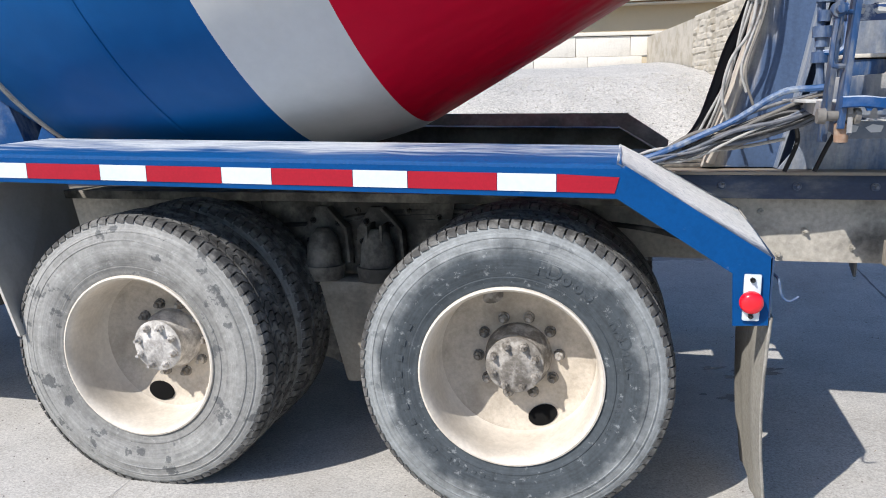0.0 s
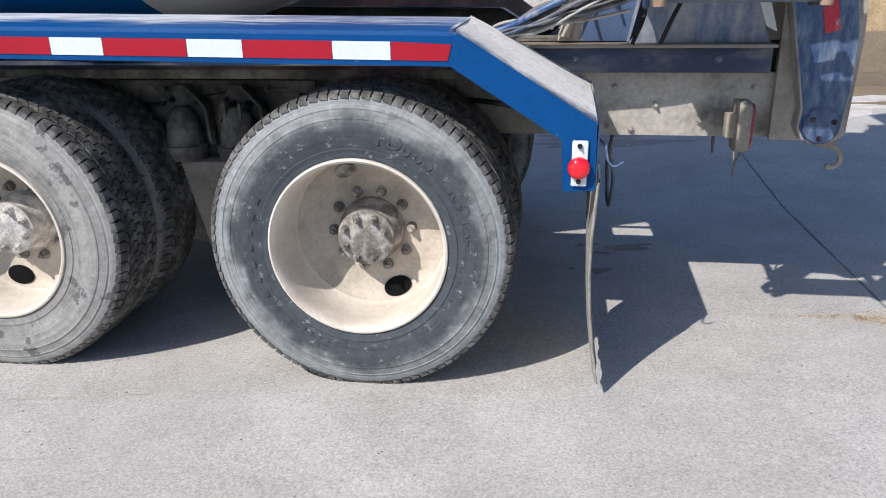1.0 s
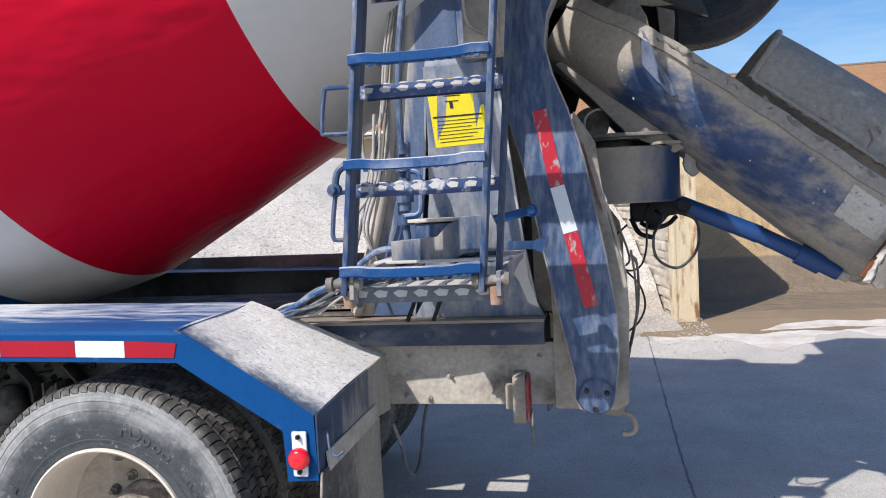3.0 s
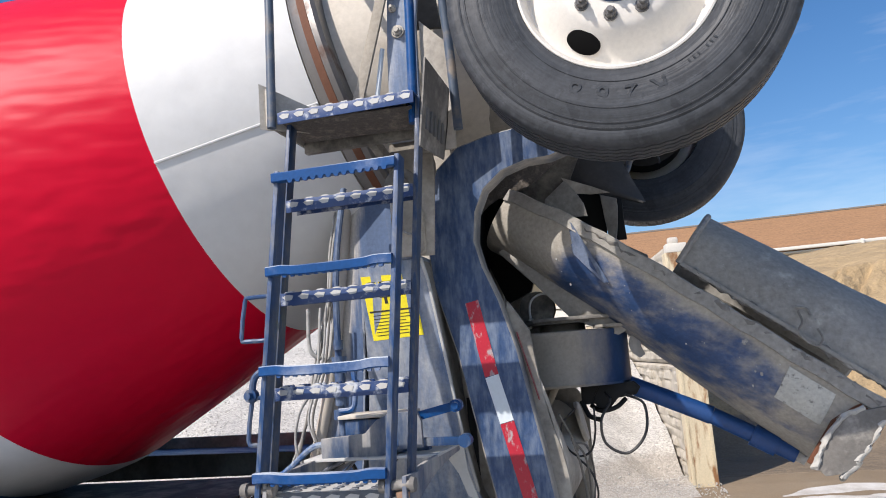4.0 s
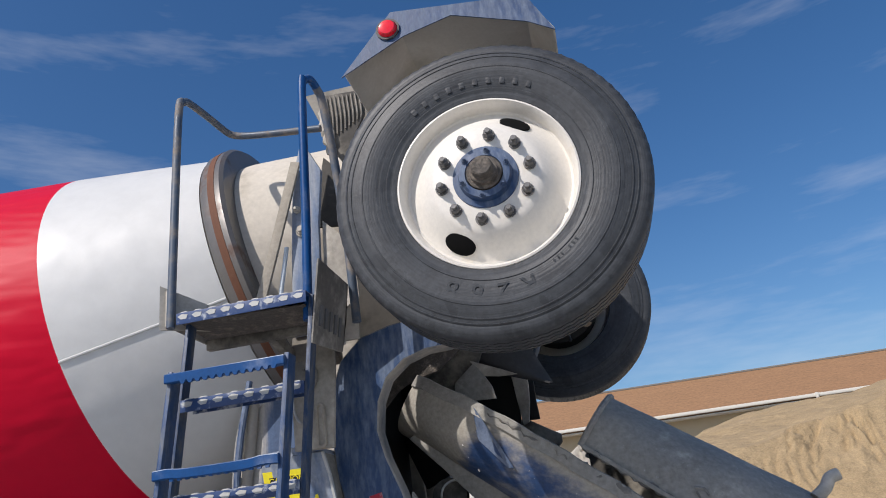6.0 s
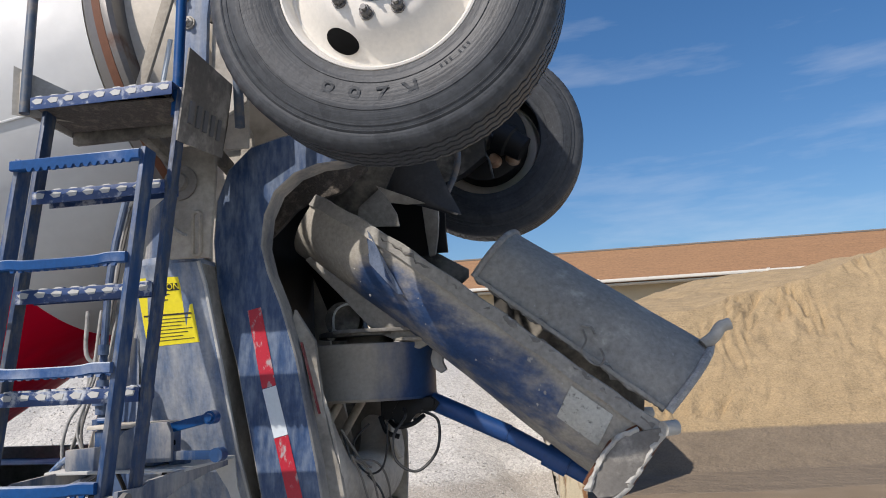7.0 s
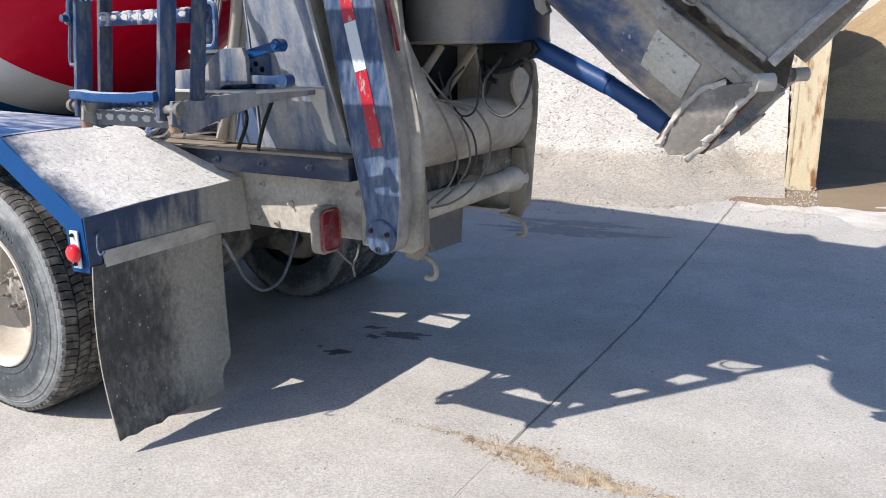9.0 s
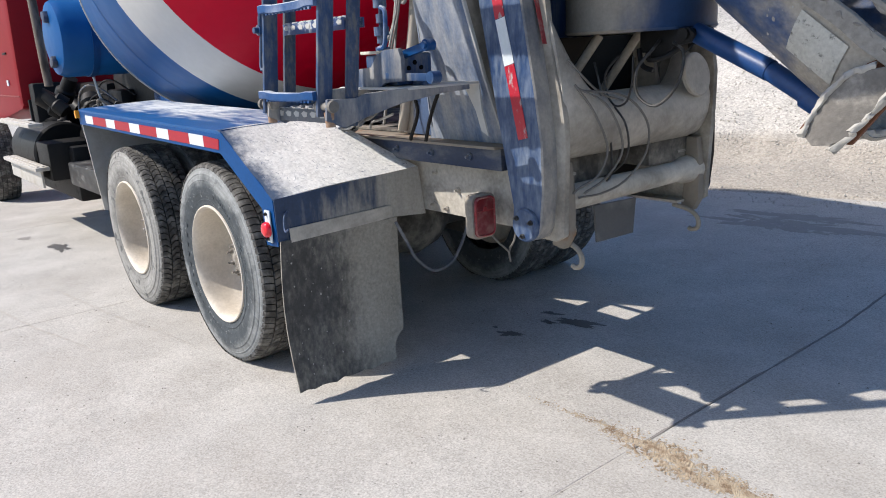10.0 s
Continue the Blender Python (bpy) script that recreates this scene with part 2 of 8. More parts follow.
    "fender_blue": mat("dusty_fender_paint", (0.004, 0.065, 0.205), 0.4, dust=(0.54, 0.57, 0.59), amount=1.1, dscale=9.0, stretch=(0.45, 2.0, 1), var=0.25, bump=0.06, soft=0.27, fine=0.35, spec=0.2, mask="grime"),
    "hub_pale": mat("pale_cement_hub", (0.30, 0.285, 0.265), 0.85, dust=(0.55, 0.53, 0.50), amount=0.5, dscale=22.0, var=0.3, bump=0.9, bscale=80, fine=0.35),
    "blue_clean": mat("clean_blue_paint", (0.001, 0.058, 0.20), 0.42, dust=(0.22, 0.30, 0.40), amount=0.27, dscale=16.0, var=0.22, bump=0.05, soft=0.10, spec=0.12, fine=0.2),
    "blue_grey2": mat("dust_streaked_blue", (0.012, 0.045, 0.13), 0.45, dust=(0.27, 0.25, 0.215), amount=0.7, mask="grime", dscale=4.6, stretch=(1.2, 1.2, 0.5), var=0.35, bump=0.12, soft=0.2, fine=0.3),
    "blue_ram": mat("blue_ram_paint", (0.006, 0.050, 0.18), 0.42, dust=(0.30, 0.34, 0.40), amount=0.36, dscale=9.0, var=0.3, bump=0.1, soft=0.06, fine=0.25),
    "ped_blue": mat("chalked_blue_panel", (0.012, 0.055, 0.17), 0.45, dust=(0.33, 0.34, 0.35), amount=0.43, dscale=3.4, stretch=(2.6, 2.6, 0.5), var=0.4, bump=0.12, soft=0.2, fine=0.35),
    "pipe_white": mat("pale_weathered_edge", (0.44, 0.40, 0.34), 0.75, dust=(0.12, 0.15, 0.21), amount=0.30, dscale=5.0, stretch=(1, 1, 0.5), var=0.2),
    "blue_tread": mat("chipped_blue_tread", (0.018, 0.05, 0.15), 0.45, dust=(0.45, 0.48, 0.52), amount=0.40, dscale=22.0, var=0.25, bump=0.2, soft=0.08, up=0.12),
    "tread_white": mat("chalk_white_and_sunlit", (0.46, 0.46, 0.44), 0.7, dust=(0.16, 0.17, 0.19), amount=0.32, dscale=14.0, var=0.2, bump=0.3, soft=0.08),
    "rail_grey": mat("scuffed_grey_blue_tube", (0.07, 0.095, 0.13), 0.45, dust=(0.24, 0.20, 0.16), amount=0.42, dscale=10.0, var=0.25, bump=0.1),
    "rust_dust": mat("rusty_dusty_steel", (0.24, 0.21, 0.17), 0.8, dust=(0.26, 0.12, 0.05), amount=0.36, dscale=6.0, var=0.3, bump=0.5, bscale=45),
    "tan_rust": mat("tan_rubber", (0.27, 0.165, 0.105), 0.8, dust=(0.36, 0.30, 0.24), amount=0.42, dscale=20.0, var=0.2),
    "saddle": mat("beige_dusted_casting", (0.33, 0.295, 0.24), 0.9, dust=(0.19, 0.17, 0.14), amount=0.4, dscale=4.0, var=0.25, bump=0.3, fine=0.3),
    "cable": mat("dull_grey_cable", (0.16, 0.15, 0.135), 0.8, var=0.3),
    "crust_grey": mat("grey_cement_skin", (0.30, 0.295, 0.28), 0.95, dust=(0.42, 0.41, 0.39), amount=0.45, dscale=28.0, var=0.25, bump=0.8, bscale=90, soft=0.07, fine=0.3),
    "front_blue": mat("chalky_front_plate", (0.075, 0.13, 0.235), 0.5, dust=(0.36, 0.375, 0.39), amount=0.50, dscale=5.0, stretch=(3.2, 3.2, 0.45), var=0.35, vscale=9.0, bump=0.15, soft=0.22, fine=0.35),
    "ped_streak": mat("rust_streaked_pedestal", (0.055, 0.095, 0.18), 0.55, dust=(0.46, 0.43, 0.38), amount=1.1, dscale=6.0, stretch=(3.0, 3.0, 0.35), var=0.4, bump=0.15, soft=0.22, fine=0.35, mask="grime"),
    "tread_grey": mat("dusty_grey_blue_steel", (0.10, 0.115, 0.135), 0.55, dust=(0.30, 0.30, 0.29), amount=0.38, dscale=16.0, var=0.3, bump=0.2, fine=0.35),
    "flap_dark": mat("dark_dusty_rubber", (0.045, 0.046, 0.048), 0.7, dust=(0.10, 0.10, 0.10), amount=0.4, dscale=9.0, var=0.25, bump=0.2, fine=0.3),
    "flap_grey": mat("grey_rubber", (0.12, 0.122, 0.125), 0.7, dust=(0.2, 0.2, 0.2), amount=0.4, dscale=6.0, var=0.2),
    "wet_light": mat("faint_damp_stain", (0.25, 0.235, 0.215), 0.6, var=0.2, vscale=8, dust=(0.42, 0.40, 0.365), amount=0.40, dscale=9.0, soft=0.06, bump=0.3, bscale=110, fine=0.25),
    "galv_blue": mat("sunlit_pale_blue_paint", (0.15, 0.19, 0.27), 0.5, dust=(0.05, 0.08, 0.15), amount=0.42, dscale=14.0, stretch=(1, 1, 0.4), var=0.3, bump=0.2, soft=0.12, fine=0.4),
    "galv": mat("chalky_worn_paint", (0.74, 0.735, 0.70), 0.75, dust=(0.06, 0.095, 0.16), amount=1.1, dscale=16.0, stretch=(1, 1, 1), var=0.3, vscale=5.0, bump=0.3, soft=0.30, fine=0.45, mask="grime"),
    "stack_brown": mat("heat_stained_steel", (0.20, 0.155, 0.125), 0.38, dust=(0.10, 0.08, 0.065), amount=0.45, dscale=7.0, stretch=(2, 2, 0.5), var=0.3, bump=0.1, metal=0.5),
    "cab_red": mat("red_cab_paint", (0.24, 0.006, 0.014), 0.45, var=0.15, dust=(0.28, 0.05, 0.05), amount=0.25, bump=0.03, spec=0.15),
    "alu": mat("dull_aluminium", (0.52, 0.50, 0.46), 0.5, metal=0.3, var=0.15, dust=(0.45, 0.42, 0.36), amount=0.4),
    "concrete": mat("pale_concrete_slab", (0.438, 0.423, 0.392), 0.9, var=0.30, vscale=2.6, dust=(0.365, 0.345, 0.312), amount=0.45, dscale=1.6, bump=0.3, bscale=120, fine=0.50, soft=0.24, pebble=0.16, pscale=150.0, pbump=0.12),
    "joint": mat("dirt_in_joint", (0.22, 0.205, 0.19), 0.95, var=0.3, bump=0.5),
    "grit": mat("dark_grit", (0.20, 0.185, 0.165), 0.95, var=0.5, vscale=25, bump=0.3),
    "joint_pale": mat("sandy_joint_fill", (0.42, 0.395, 0.355), 0.95, var=0.3, vscale=12, bump=0.5),
    "lime": mat("lime_washed_edge", (0.58, 0.56, 0.52), 0.9, var=0.18, vscale=6, dust=(0.42, 0.385, 0.335), amount=0.48, dscale=5, bump=0.3, bscale=110, fine=0.3, soft=0.2),
    "wet": mat("oil_stain_and_shadow", (0.095, 0.09, 0.085), 0.5, var=0.2, vscale=8, bump=0.3, bscale=110, fine=0.25),
    "dirt": mat("rusty_sand_debris", (0.40, 0.335, 0.245), 0.95, var=0.35, vscale=14, dust=(0.22, 0.155, 0.10), amount=0.47, dscale=22, bump=1.0, bscale=90),
    "gravel": mat("pale_crushed_gravel", (0.46, 0.44, 0.40), 0.95, var=0.2, vscale=1.6, dust=(0.35, 0.32, 0.275), amount=0.5, dscale=3.0, bump=0.9, bscale=90, fine=0.40, soft=0.28, pebble=0.25, pscale=55.0, mask="damp"),
    "stone": mat("pale_loose_stone", (0.46, 0.44, 0.40), 0.95, var=0.3, vscale=30.0, bump=0.4),
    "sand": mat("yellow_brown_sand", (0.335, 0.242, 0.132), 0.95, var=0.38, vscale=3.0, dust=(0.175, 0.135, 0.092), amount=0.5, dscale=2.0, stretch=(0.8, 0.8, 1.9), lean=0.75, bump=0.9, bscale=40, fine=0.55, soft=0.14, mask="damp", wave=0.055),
    "wet_sand": mat("damp_sand", (0.215, 0.158, 0.098), 0.85, var=0.22, vscale=2.5, dust=(0.25, 0.195, 0.13), amount=0.42, dscale=2.4, bump=0.5, bscale=70, fine=0.3, soft=0.2),
    "block": mat("cast_concrete_block", (0.70, 0.66, 0.58), 0.9, var=0.14, vscale=1.5, dust=(0.55, 0.51, 0.43), amount=0.4, dscale=2.0, bump=0.4, bscale=25, fine=0.15),
    "panel": mat("pale_precast_panel", (0.47, 0.425, 0.35), 0.9, var=0.2, vscale=4.5, dust=(0.36, 0.315, 0.24), amount=0.45, dscale=3.0, bump=0.6, bscale=20),
    "post_paint": mat("peeling_cream_steel", (0.62, 0.53, 0.36), 0.65, dust=(0.27, 0.13, 0.055), amount=0.43, dscale=3.2, stretch=(3, 3, 0.8), var=0.15, soft=0.08, fine=0.2),
    "wall": mat("tan_metal_siding", (0.58, 0.47, 0.31), 0.7, var=0.06, bump=0.05),
    "roof": mat("brown_shingle", (0.30, 0.163, 0.078), 0.9, var=0.35, vscale=3.0, stretch=(0.35, 3.0, 3.0), bump=0.5, bscale=9, fine=0.5),
    "trim": mat("white_trim", (0.66, 0.625, 0.545), 0.6, var=0.05, bump=0.03),
}


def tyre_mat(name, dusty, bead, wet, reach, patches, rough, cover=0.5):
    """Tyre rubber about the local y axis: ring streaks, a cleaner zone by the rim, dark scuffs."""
    m = bpy.data.materials.new(name)
    m.use_nodes = True
    n, l = m.node_tree.nodes, m.node_tree.links
    b = n["Principled BSDF"]
    t, info = n.new("ShaderNodeTexCoord"), n.new("ShaderNodeObjectInfo")
    shift = n.new("ShaderNodeVectorMath")
    shift.operation = "ADD"
    l.new(t.outputs["Object"], shift.inputs[0])
    sxyz = n.new("ShaderNodeSeparateXYZ")
    l.new(t.outputs["Object"], sxyz.inputs[0])

    def calc(op, a, c=0.0):
        q = n.new("ShaderNodeMath")
        q.operation = op
        for i, v in enumerate((a, c)):
            if isinstance(v, (int, float)):
                q.inputs[i].default_value = v
            else:
                l.new(v, q.inputs[i])
        return q.outputs[0]

    off = calc("MULTIPLY", info.outputs["Random"], 9.0)
    cx = n.new("ShaderNodeCombineXYZ")
    l.new(off, cx.inputs[0])
    l.new(cx.outputs[0], shift.inputs[1])

    def noise_tex(scale, detail, vec=None, rough_=0.6):
        q = n.new("ShaderNodeTexNoise")
        q.inputs["Scale"].default_value, q.inputs["Detail"].default_value, q.inputs["Roughness"].default_value = scale, detail, rough_
        l.new(vec or shift.outputs[0], q.inputs["Vector"])
        return q.outputs["Fac"]

    def ramp(v, lo, hi):
        r = n.new("ShaderNodeMapRange")
        r.interpolation_type = "SMOOTHSTEP"
        r.inputs["From Min"].default_value, r.inputs["From Max"].default_value = lo, hi
        l.new(v, r.inputs["Value"])
        return r.outputs[0]

    def mix(f, a, c):
        q = n.new("ShaderNodeMixRGB")
        l.new(f, q.inputs["Fac"])
        for s_, v in (("Color1", a), ("Color2", c)):
            if isinstance(v, tuple):
                q.inputs[s_].default_value = (*v, 1)
            else:
                l.new(v, q.inputs[s_])
        return q.outputs["Color"]

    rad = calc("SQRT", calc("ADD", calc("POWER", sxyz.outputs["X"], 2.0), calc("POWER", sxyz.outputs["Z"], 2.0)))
    n1, n2, n3 = noise_tex(6.0, 5.0), noise_tex(70.0, 4.0), noise_tex(11.0, 5.0, None, 0.6)
    cr2 = n.new("ShaderNodeCombineXYZ")
    l.new(calc("MULTIPLY", rad, 75.0), cr2.inputs[0])
    l.new(calc("MULTIPLY", noise_tex(3.0, 2.0), 3.0), cr2.inputs[1])
    rings = noise_tex(1.0, 2.0, cr2.outputs[0])
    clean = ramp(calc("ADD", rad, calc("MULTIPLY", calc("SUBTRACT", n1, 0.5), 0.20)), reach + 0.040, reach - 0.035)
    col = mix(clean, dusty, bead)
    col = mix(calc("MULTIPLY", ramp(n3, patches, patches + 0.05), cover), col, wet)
    scuff = noise_tex(34.0, 5.0, None, 0.7)
    col = mix(calc("MULTIPLY", ramp(scuff, 0.58, 0.68), 0.35), col, tuple(1.7 * q for q in dusty))
    hsv = n.new("ShaderNodeHueSaturation")
    l.new(col, hsv.inputs["Color"])
    v = calc("ADD", calc("MULTIPLY", calc("SUBTRACT", rings, 0.5), 0.9), calc("MULTIPLY", calc("SUBTRACT", n2, 0.5), 0.7))
    v = calc("ADD", v, calc("MULTIPLY", calc("SUBTRACT", noise_tex(22.0, 4.0), 0.5), 0.9))
    l.new(calc("ADD", v, 1.0), hsv.inputs["Value"])
    l.new(hsv.outputs["Color"], b.inputs["Base Color"])
    b.inputs["Roughness"].default_value = rough
    b.inputs["Specular IOR Level"].default_value = 0.35
    bp = n.new("ShaderNodeBump")
    bp.inputs["Strength"].default_value, bp.inputs["Distance"].default_value = 0.5, 0.003
    l.new(calc("ADD", calc("MULTIPLY", rings, 1.1), calc("MULTIPLY", n2, 0.6)), bp.inputs["Height"])
    l.new(bp.outputs["Normal"], b.inputs["Normal"])
    return m


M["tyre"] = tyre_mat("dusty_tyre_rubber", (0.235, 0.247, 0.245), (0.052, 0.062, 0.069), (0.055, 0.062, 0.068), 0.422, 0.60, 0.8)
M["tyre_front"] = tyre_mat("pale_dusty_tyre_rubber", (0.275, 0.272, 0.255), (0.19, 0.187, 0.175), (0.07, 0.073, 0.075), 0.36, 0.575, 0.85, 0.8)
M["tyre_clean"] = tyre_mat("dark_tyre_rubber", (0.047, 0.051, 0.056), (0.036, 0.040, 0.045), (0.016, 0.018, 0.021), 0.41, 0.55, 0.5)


# ---- mesh helpers ----
def box(bm, x0, x1, y0, y1, z0, z1, bev=0.0, m=None, slot=0):
    r = bmesh.ops.create_cube(bm, size=1.0)
    v = r["verts"]
    t = Matrix.Translation(((x0 + x1) / 2, (y0 + y1) / 2, (z0 + z1) / 2)) @ Matrix.Diagonal((x1 - x0, y1 - y0, z1 - z0, 1))
    bmesh.ops.transform(bm, matrix=(m or Matrix()) @ t, verts=v)
    if bev:
        bmesh.ops.bevel(bm, geom=list({e for q in v for e in q.link_edges}), offset=bev, segments=2, affect="EDGES", profile=0.6)
    return bm


def prism(bm, pts, y0, y1, bev=0.0, axes="xz", m=None):
    """A plate: a polygon in the plane of the two axes, from y0 to y1 along the third."""
    def co(p, d):
        return {"xz": (p[0], d, p[1]), "xy": (p[0], p[1], d), "yz": (d, p[0], p[1])}[axes]
    a = [bm.verts.new(co(p, y0)) for p in pts]
    b = [bm.verts.new(co(p, y1)) for p in pts]
    fs = [bm.faces.new(a), bm.faces.new(b[::-1])]
    for i in range(len(pts)):
        j = (i + 1) % len(pts)
        fs.append(bm.faces.new((a[j], a[i], b[i], b[j])))
    bmesh.ops.recalc_face_normals(bm, faces=fs)
    if m:
        bmesh.ops.transform(bm, matrix=m, verts=a + b)
    if bev:
        bmesh.ops.bevel(bm, geom=list({e for f in fs for e in f.edges}), offset=bev, segments=2, affect="EDGES", profile=0.6)
    return bm


def smooth_path(pts, n):
    """A rounded line through the points."""
    p = [Vector(q) for q in pts]
    if n <= 1 or len(p) < 3:
        return p
    p = [2 * p[0] - p[1], *p, 2 * p[-1] - p[-2]]
    out = []
    for i in range(1, len(p) - 2):
        for k in range(n):
            t = k / n
            out.append(0.5 * (2 * p[i] + (p[i + 1] - p[i - 1]) * t + (2 * p[i - 1] - 5 * p[i] + 4 * p[i + 1] - p[i + 2]) * t * t
                              + (3 * p[i] - p[i - 1] - 3 * p[i + 1] + p[i + 2]) * t ** 3))
    out.append(p[-2])
    return out


def tube(bm, pts, r, sides=10, smooth=1, cap=True):
    path = smooth_path(pts, smooth)
    rings, nrm = [], None
    for i, p in enumerate(path):
        d = (path[min(i + 1, len(path) - 1)] - path[max(i - 1, 0)]).normalized()
        if nrm is None:
            nrm = d.orthogonal().normalized()
        nrm = (nrm - d * nrm.dot(d)).normalized()
        bi = d.cross(nrm)
        rings.append([bm.verts.new(p + r * (math.cos(a) * nrm + math.sin(a) * bi)) for a in (2 * math.pi * k / sides for k in range(sides))])
    for a, b in zip(rings, rings[1:]):
        for k in range(sides):
            bm.faces.new((a[k], a[(k + 1) % sides], b[(k + 1) % sides], b[k])).smooth = True
    if cap:
        bm.faces.new(rings[0][::-1])
        bm.faces.new(rings[-1])
    return bm


def bar(bm, a, b, w, h, up=(0, 0, 1), bev=0.003):
    """A straight bar of rectangular section from a to b."""
    a, b = Vector(a), Vector(b)
    d = (b - a).normalized()
    s = d.cross(Vector(up)).normalized()
    u = s.cross(d)
    m = Matrix((s, d, u)).transposed().to_4x4()
    m.translation = (a + b) / 2
    return box(bm, -w / 2, w / 2, -(b - a).length / 2, (b - a).length / 2, -h / 2, h / 2, bev, m)


def lathe(bm, prof, m, n=64, slots=None, closed=False):
    """Turn the profile of (along, radius) round the local x axis; m lays that axis into the world."""
    rows = []
    for s, r in prof:
        if r < 1e-5:
            rows.append([bm.verts.new(m @ Vector((s, 0, 0)))])
        else:
            rows.append([bm.verts.new(m @ Vector((s, r * math.cos(2 * math.pi * k / n), r * math.sin(2 * math.pi * k / n)))) for k in range(n)])
    pairs = list(zip(rows, rows[1:])) + ([(rows[-1], rows[0])] if closed else [])
    fs = []
    for i, (a, b) in enumerate(pairs):
        for k in range(n):
            j = (k + 1) % n
            c = [a[0], b[k], b[j]] if len(a) == 1 else [a[k], b[0], a[j]] if len(b) == 1 else [a[k], b[k], b[j], a[j]]
            f = bm.faces.new(c)
            f.smooth, f.material_index = True, slots[i] if slots else 0
            fs.append(f)
    bmesh.ops.recalc_face_normals(bm, faces=fs)
    return bm


def part(name, bm, material, parent=None, label="", sharp=35):
    me = bpy.data.meshes.new(name)
    bm.to_mesh(me)
    bm.free()
    for q in material if isinstance(material, (list, tuple)) else [material]:
        me.materials.append(M[q])
    if sharp:
        me.shade_smooth()
        me.set_sharp_from_angle(angle=radians(sharp))
    ob = new(name, me)
    if parent:
        ob.parent = parent
        ob.matrix_parent_inverse = parent.matrix_world.inverted() if parent.type == "EMPTY" else Matrix()
    return tagged(ob, label)


def grime(ob, level):
    """Store how far the dirt covers each point of a mesh."""
    at = ob.data.attributes.new("grime", "FLOAT", "POINT")
    at.data.foreach_set("value", [level(v) for v in ob.data.vertices])
    return ob


def lumpy(bm, pts, r, amp, seed, sides=10, smooth=6):
    """A rough crust laid along a line."""
    old = set(bm.verts)
    tube(bm, pts, r, sides, smooth)
    for v in bm.verts:
        if v not in old:
            k = noise.noise(v.co * 28 + Vector((seed, 0, 0))) + 0.6 * noise.noise(v.co * 70 + Vector((0, seed, 0)))
            v.co += Vector((k, 0.6 * noise.noise(v.co * 33), k * 0.7)) * amp
    return bm


def thing(name, label, category, at=(0, 0, 0), kind="", group=""):
    e = new(name)
    e.empty_display_size = 0.2
    return tagged(e, label, category, group, kind)


def B():
    return bmesh.new()


AX_Y = Matrix(((0, -1, 0, 0), (1, 0, 0, 0), (0, 0, 1, 0), (0, 0, 0, 1)))   # local x along world y


# ---- the yard ----
def gz(y, x=3.0):
    """Height of the concrete: falling a little under the truck, rising towards the bays."""
    fall = 0.0063 * min(max(0.0, 1.81 - x), 6.96) * min(max(0.0, (4.8 - y) / 1.8), 1.0)
    return 0.075 * min(max(0.0, y - 4.8), 3.4) - fall


ground = B()
g_rows = [[ground.verts.new((x, y, gz(y) - 0.06)) for x in (-200, 200)] for y in (-160, 4.8, 8.2, 200)]
for a, b in zip(g_rows, g_rows[1:]):
    ground.faces.new((a[0], a[1], b[1], b[0]))
tagged(part("ground", ground, "joint", sharp=0), "flat grey yard ground between and beyond the slabs", "ground", kind="structure")

pavement = thing("pavement", "pale worn concrete yard slabs with dirty joints", "pavement", kind="structure")


def slab(x0, x1, y0, y1):
    """A slab with worn edges, cut where the yard begins to rise."""
    bm = B()
    e = 0.005
    ys = [y0, y0 + e] + [y for y in (3.0, 4.8, 8.2) if y0 + e < y < y1 - e] + [y1 - e, y1]
    xs = [x0, x0 + e] + [x0 + (x1 - x0) * k / 6 for k in range(1, 6)] + [x1 - e, x1]
    grid = []
    for j, y in enumerate(ys):
        edge_y = j in (0, len(ys) - 1)
        grid.append([bm.verts.new((x, y, gz(y, x) - (0.003 if edge_y or i in (0, len(xs) - 1) else 0.0))) for i, x in enumerate(xs)])
    for a, b in zip(grid, grid[1:]):
        for i in range(len(xs) - 1):
            bm.faces.new((a[i], a[i + 1], b[i + 1], b[i]))
    rim_v = [(a[0], b[0]) for a, b in zip(grid[::-1], grid[-2::-1])] + [(grid[0][i], grid[0][i + 1]) for i in range(len(xs) - 1)] + [(a[-1], b[-1]) for a, b in zip(grid, grid[1:])] + [(grid[-1][i + 1], grid[-1][i]) for i in range(len(xs) - 2, -1, -1)]
    low = {}
    for p, q in rim_v:
        for v in (p, q):
            if v not in low:
                low[v] = bm.verts.new(v.co - Vector((0, 0, 0.1)))
        bm.faces.new((q, p, low[p], low[q]))
    bmesh.ops.recalc_face_normals(bm, faces=bm.faces[:])
    part("slab", bm, "concrete", pavement, sharp=0)


XJ = [-36.6, -29.6, -22.6, -15.6, -8.6, -5.15, -1.69, 1.81, 5.3, 8.8, 12.3, 19.3, 26.3, 33.3]
YJ = [-26.0, -18.0, -12.0, -7.0, -2.0, 9.4, 14.0, 19.0]
for a, b in zip(XJ, XJ[1:]):
    for c, d in zip(YJ, YJ[1:]):
        slab(a + 0.003, b - 0.003, c + 0.002, d - 0.002)

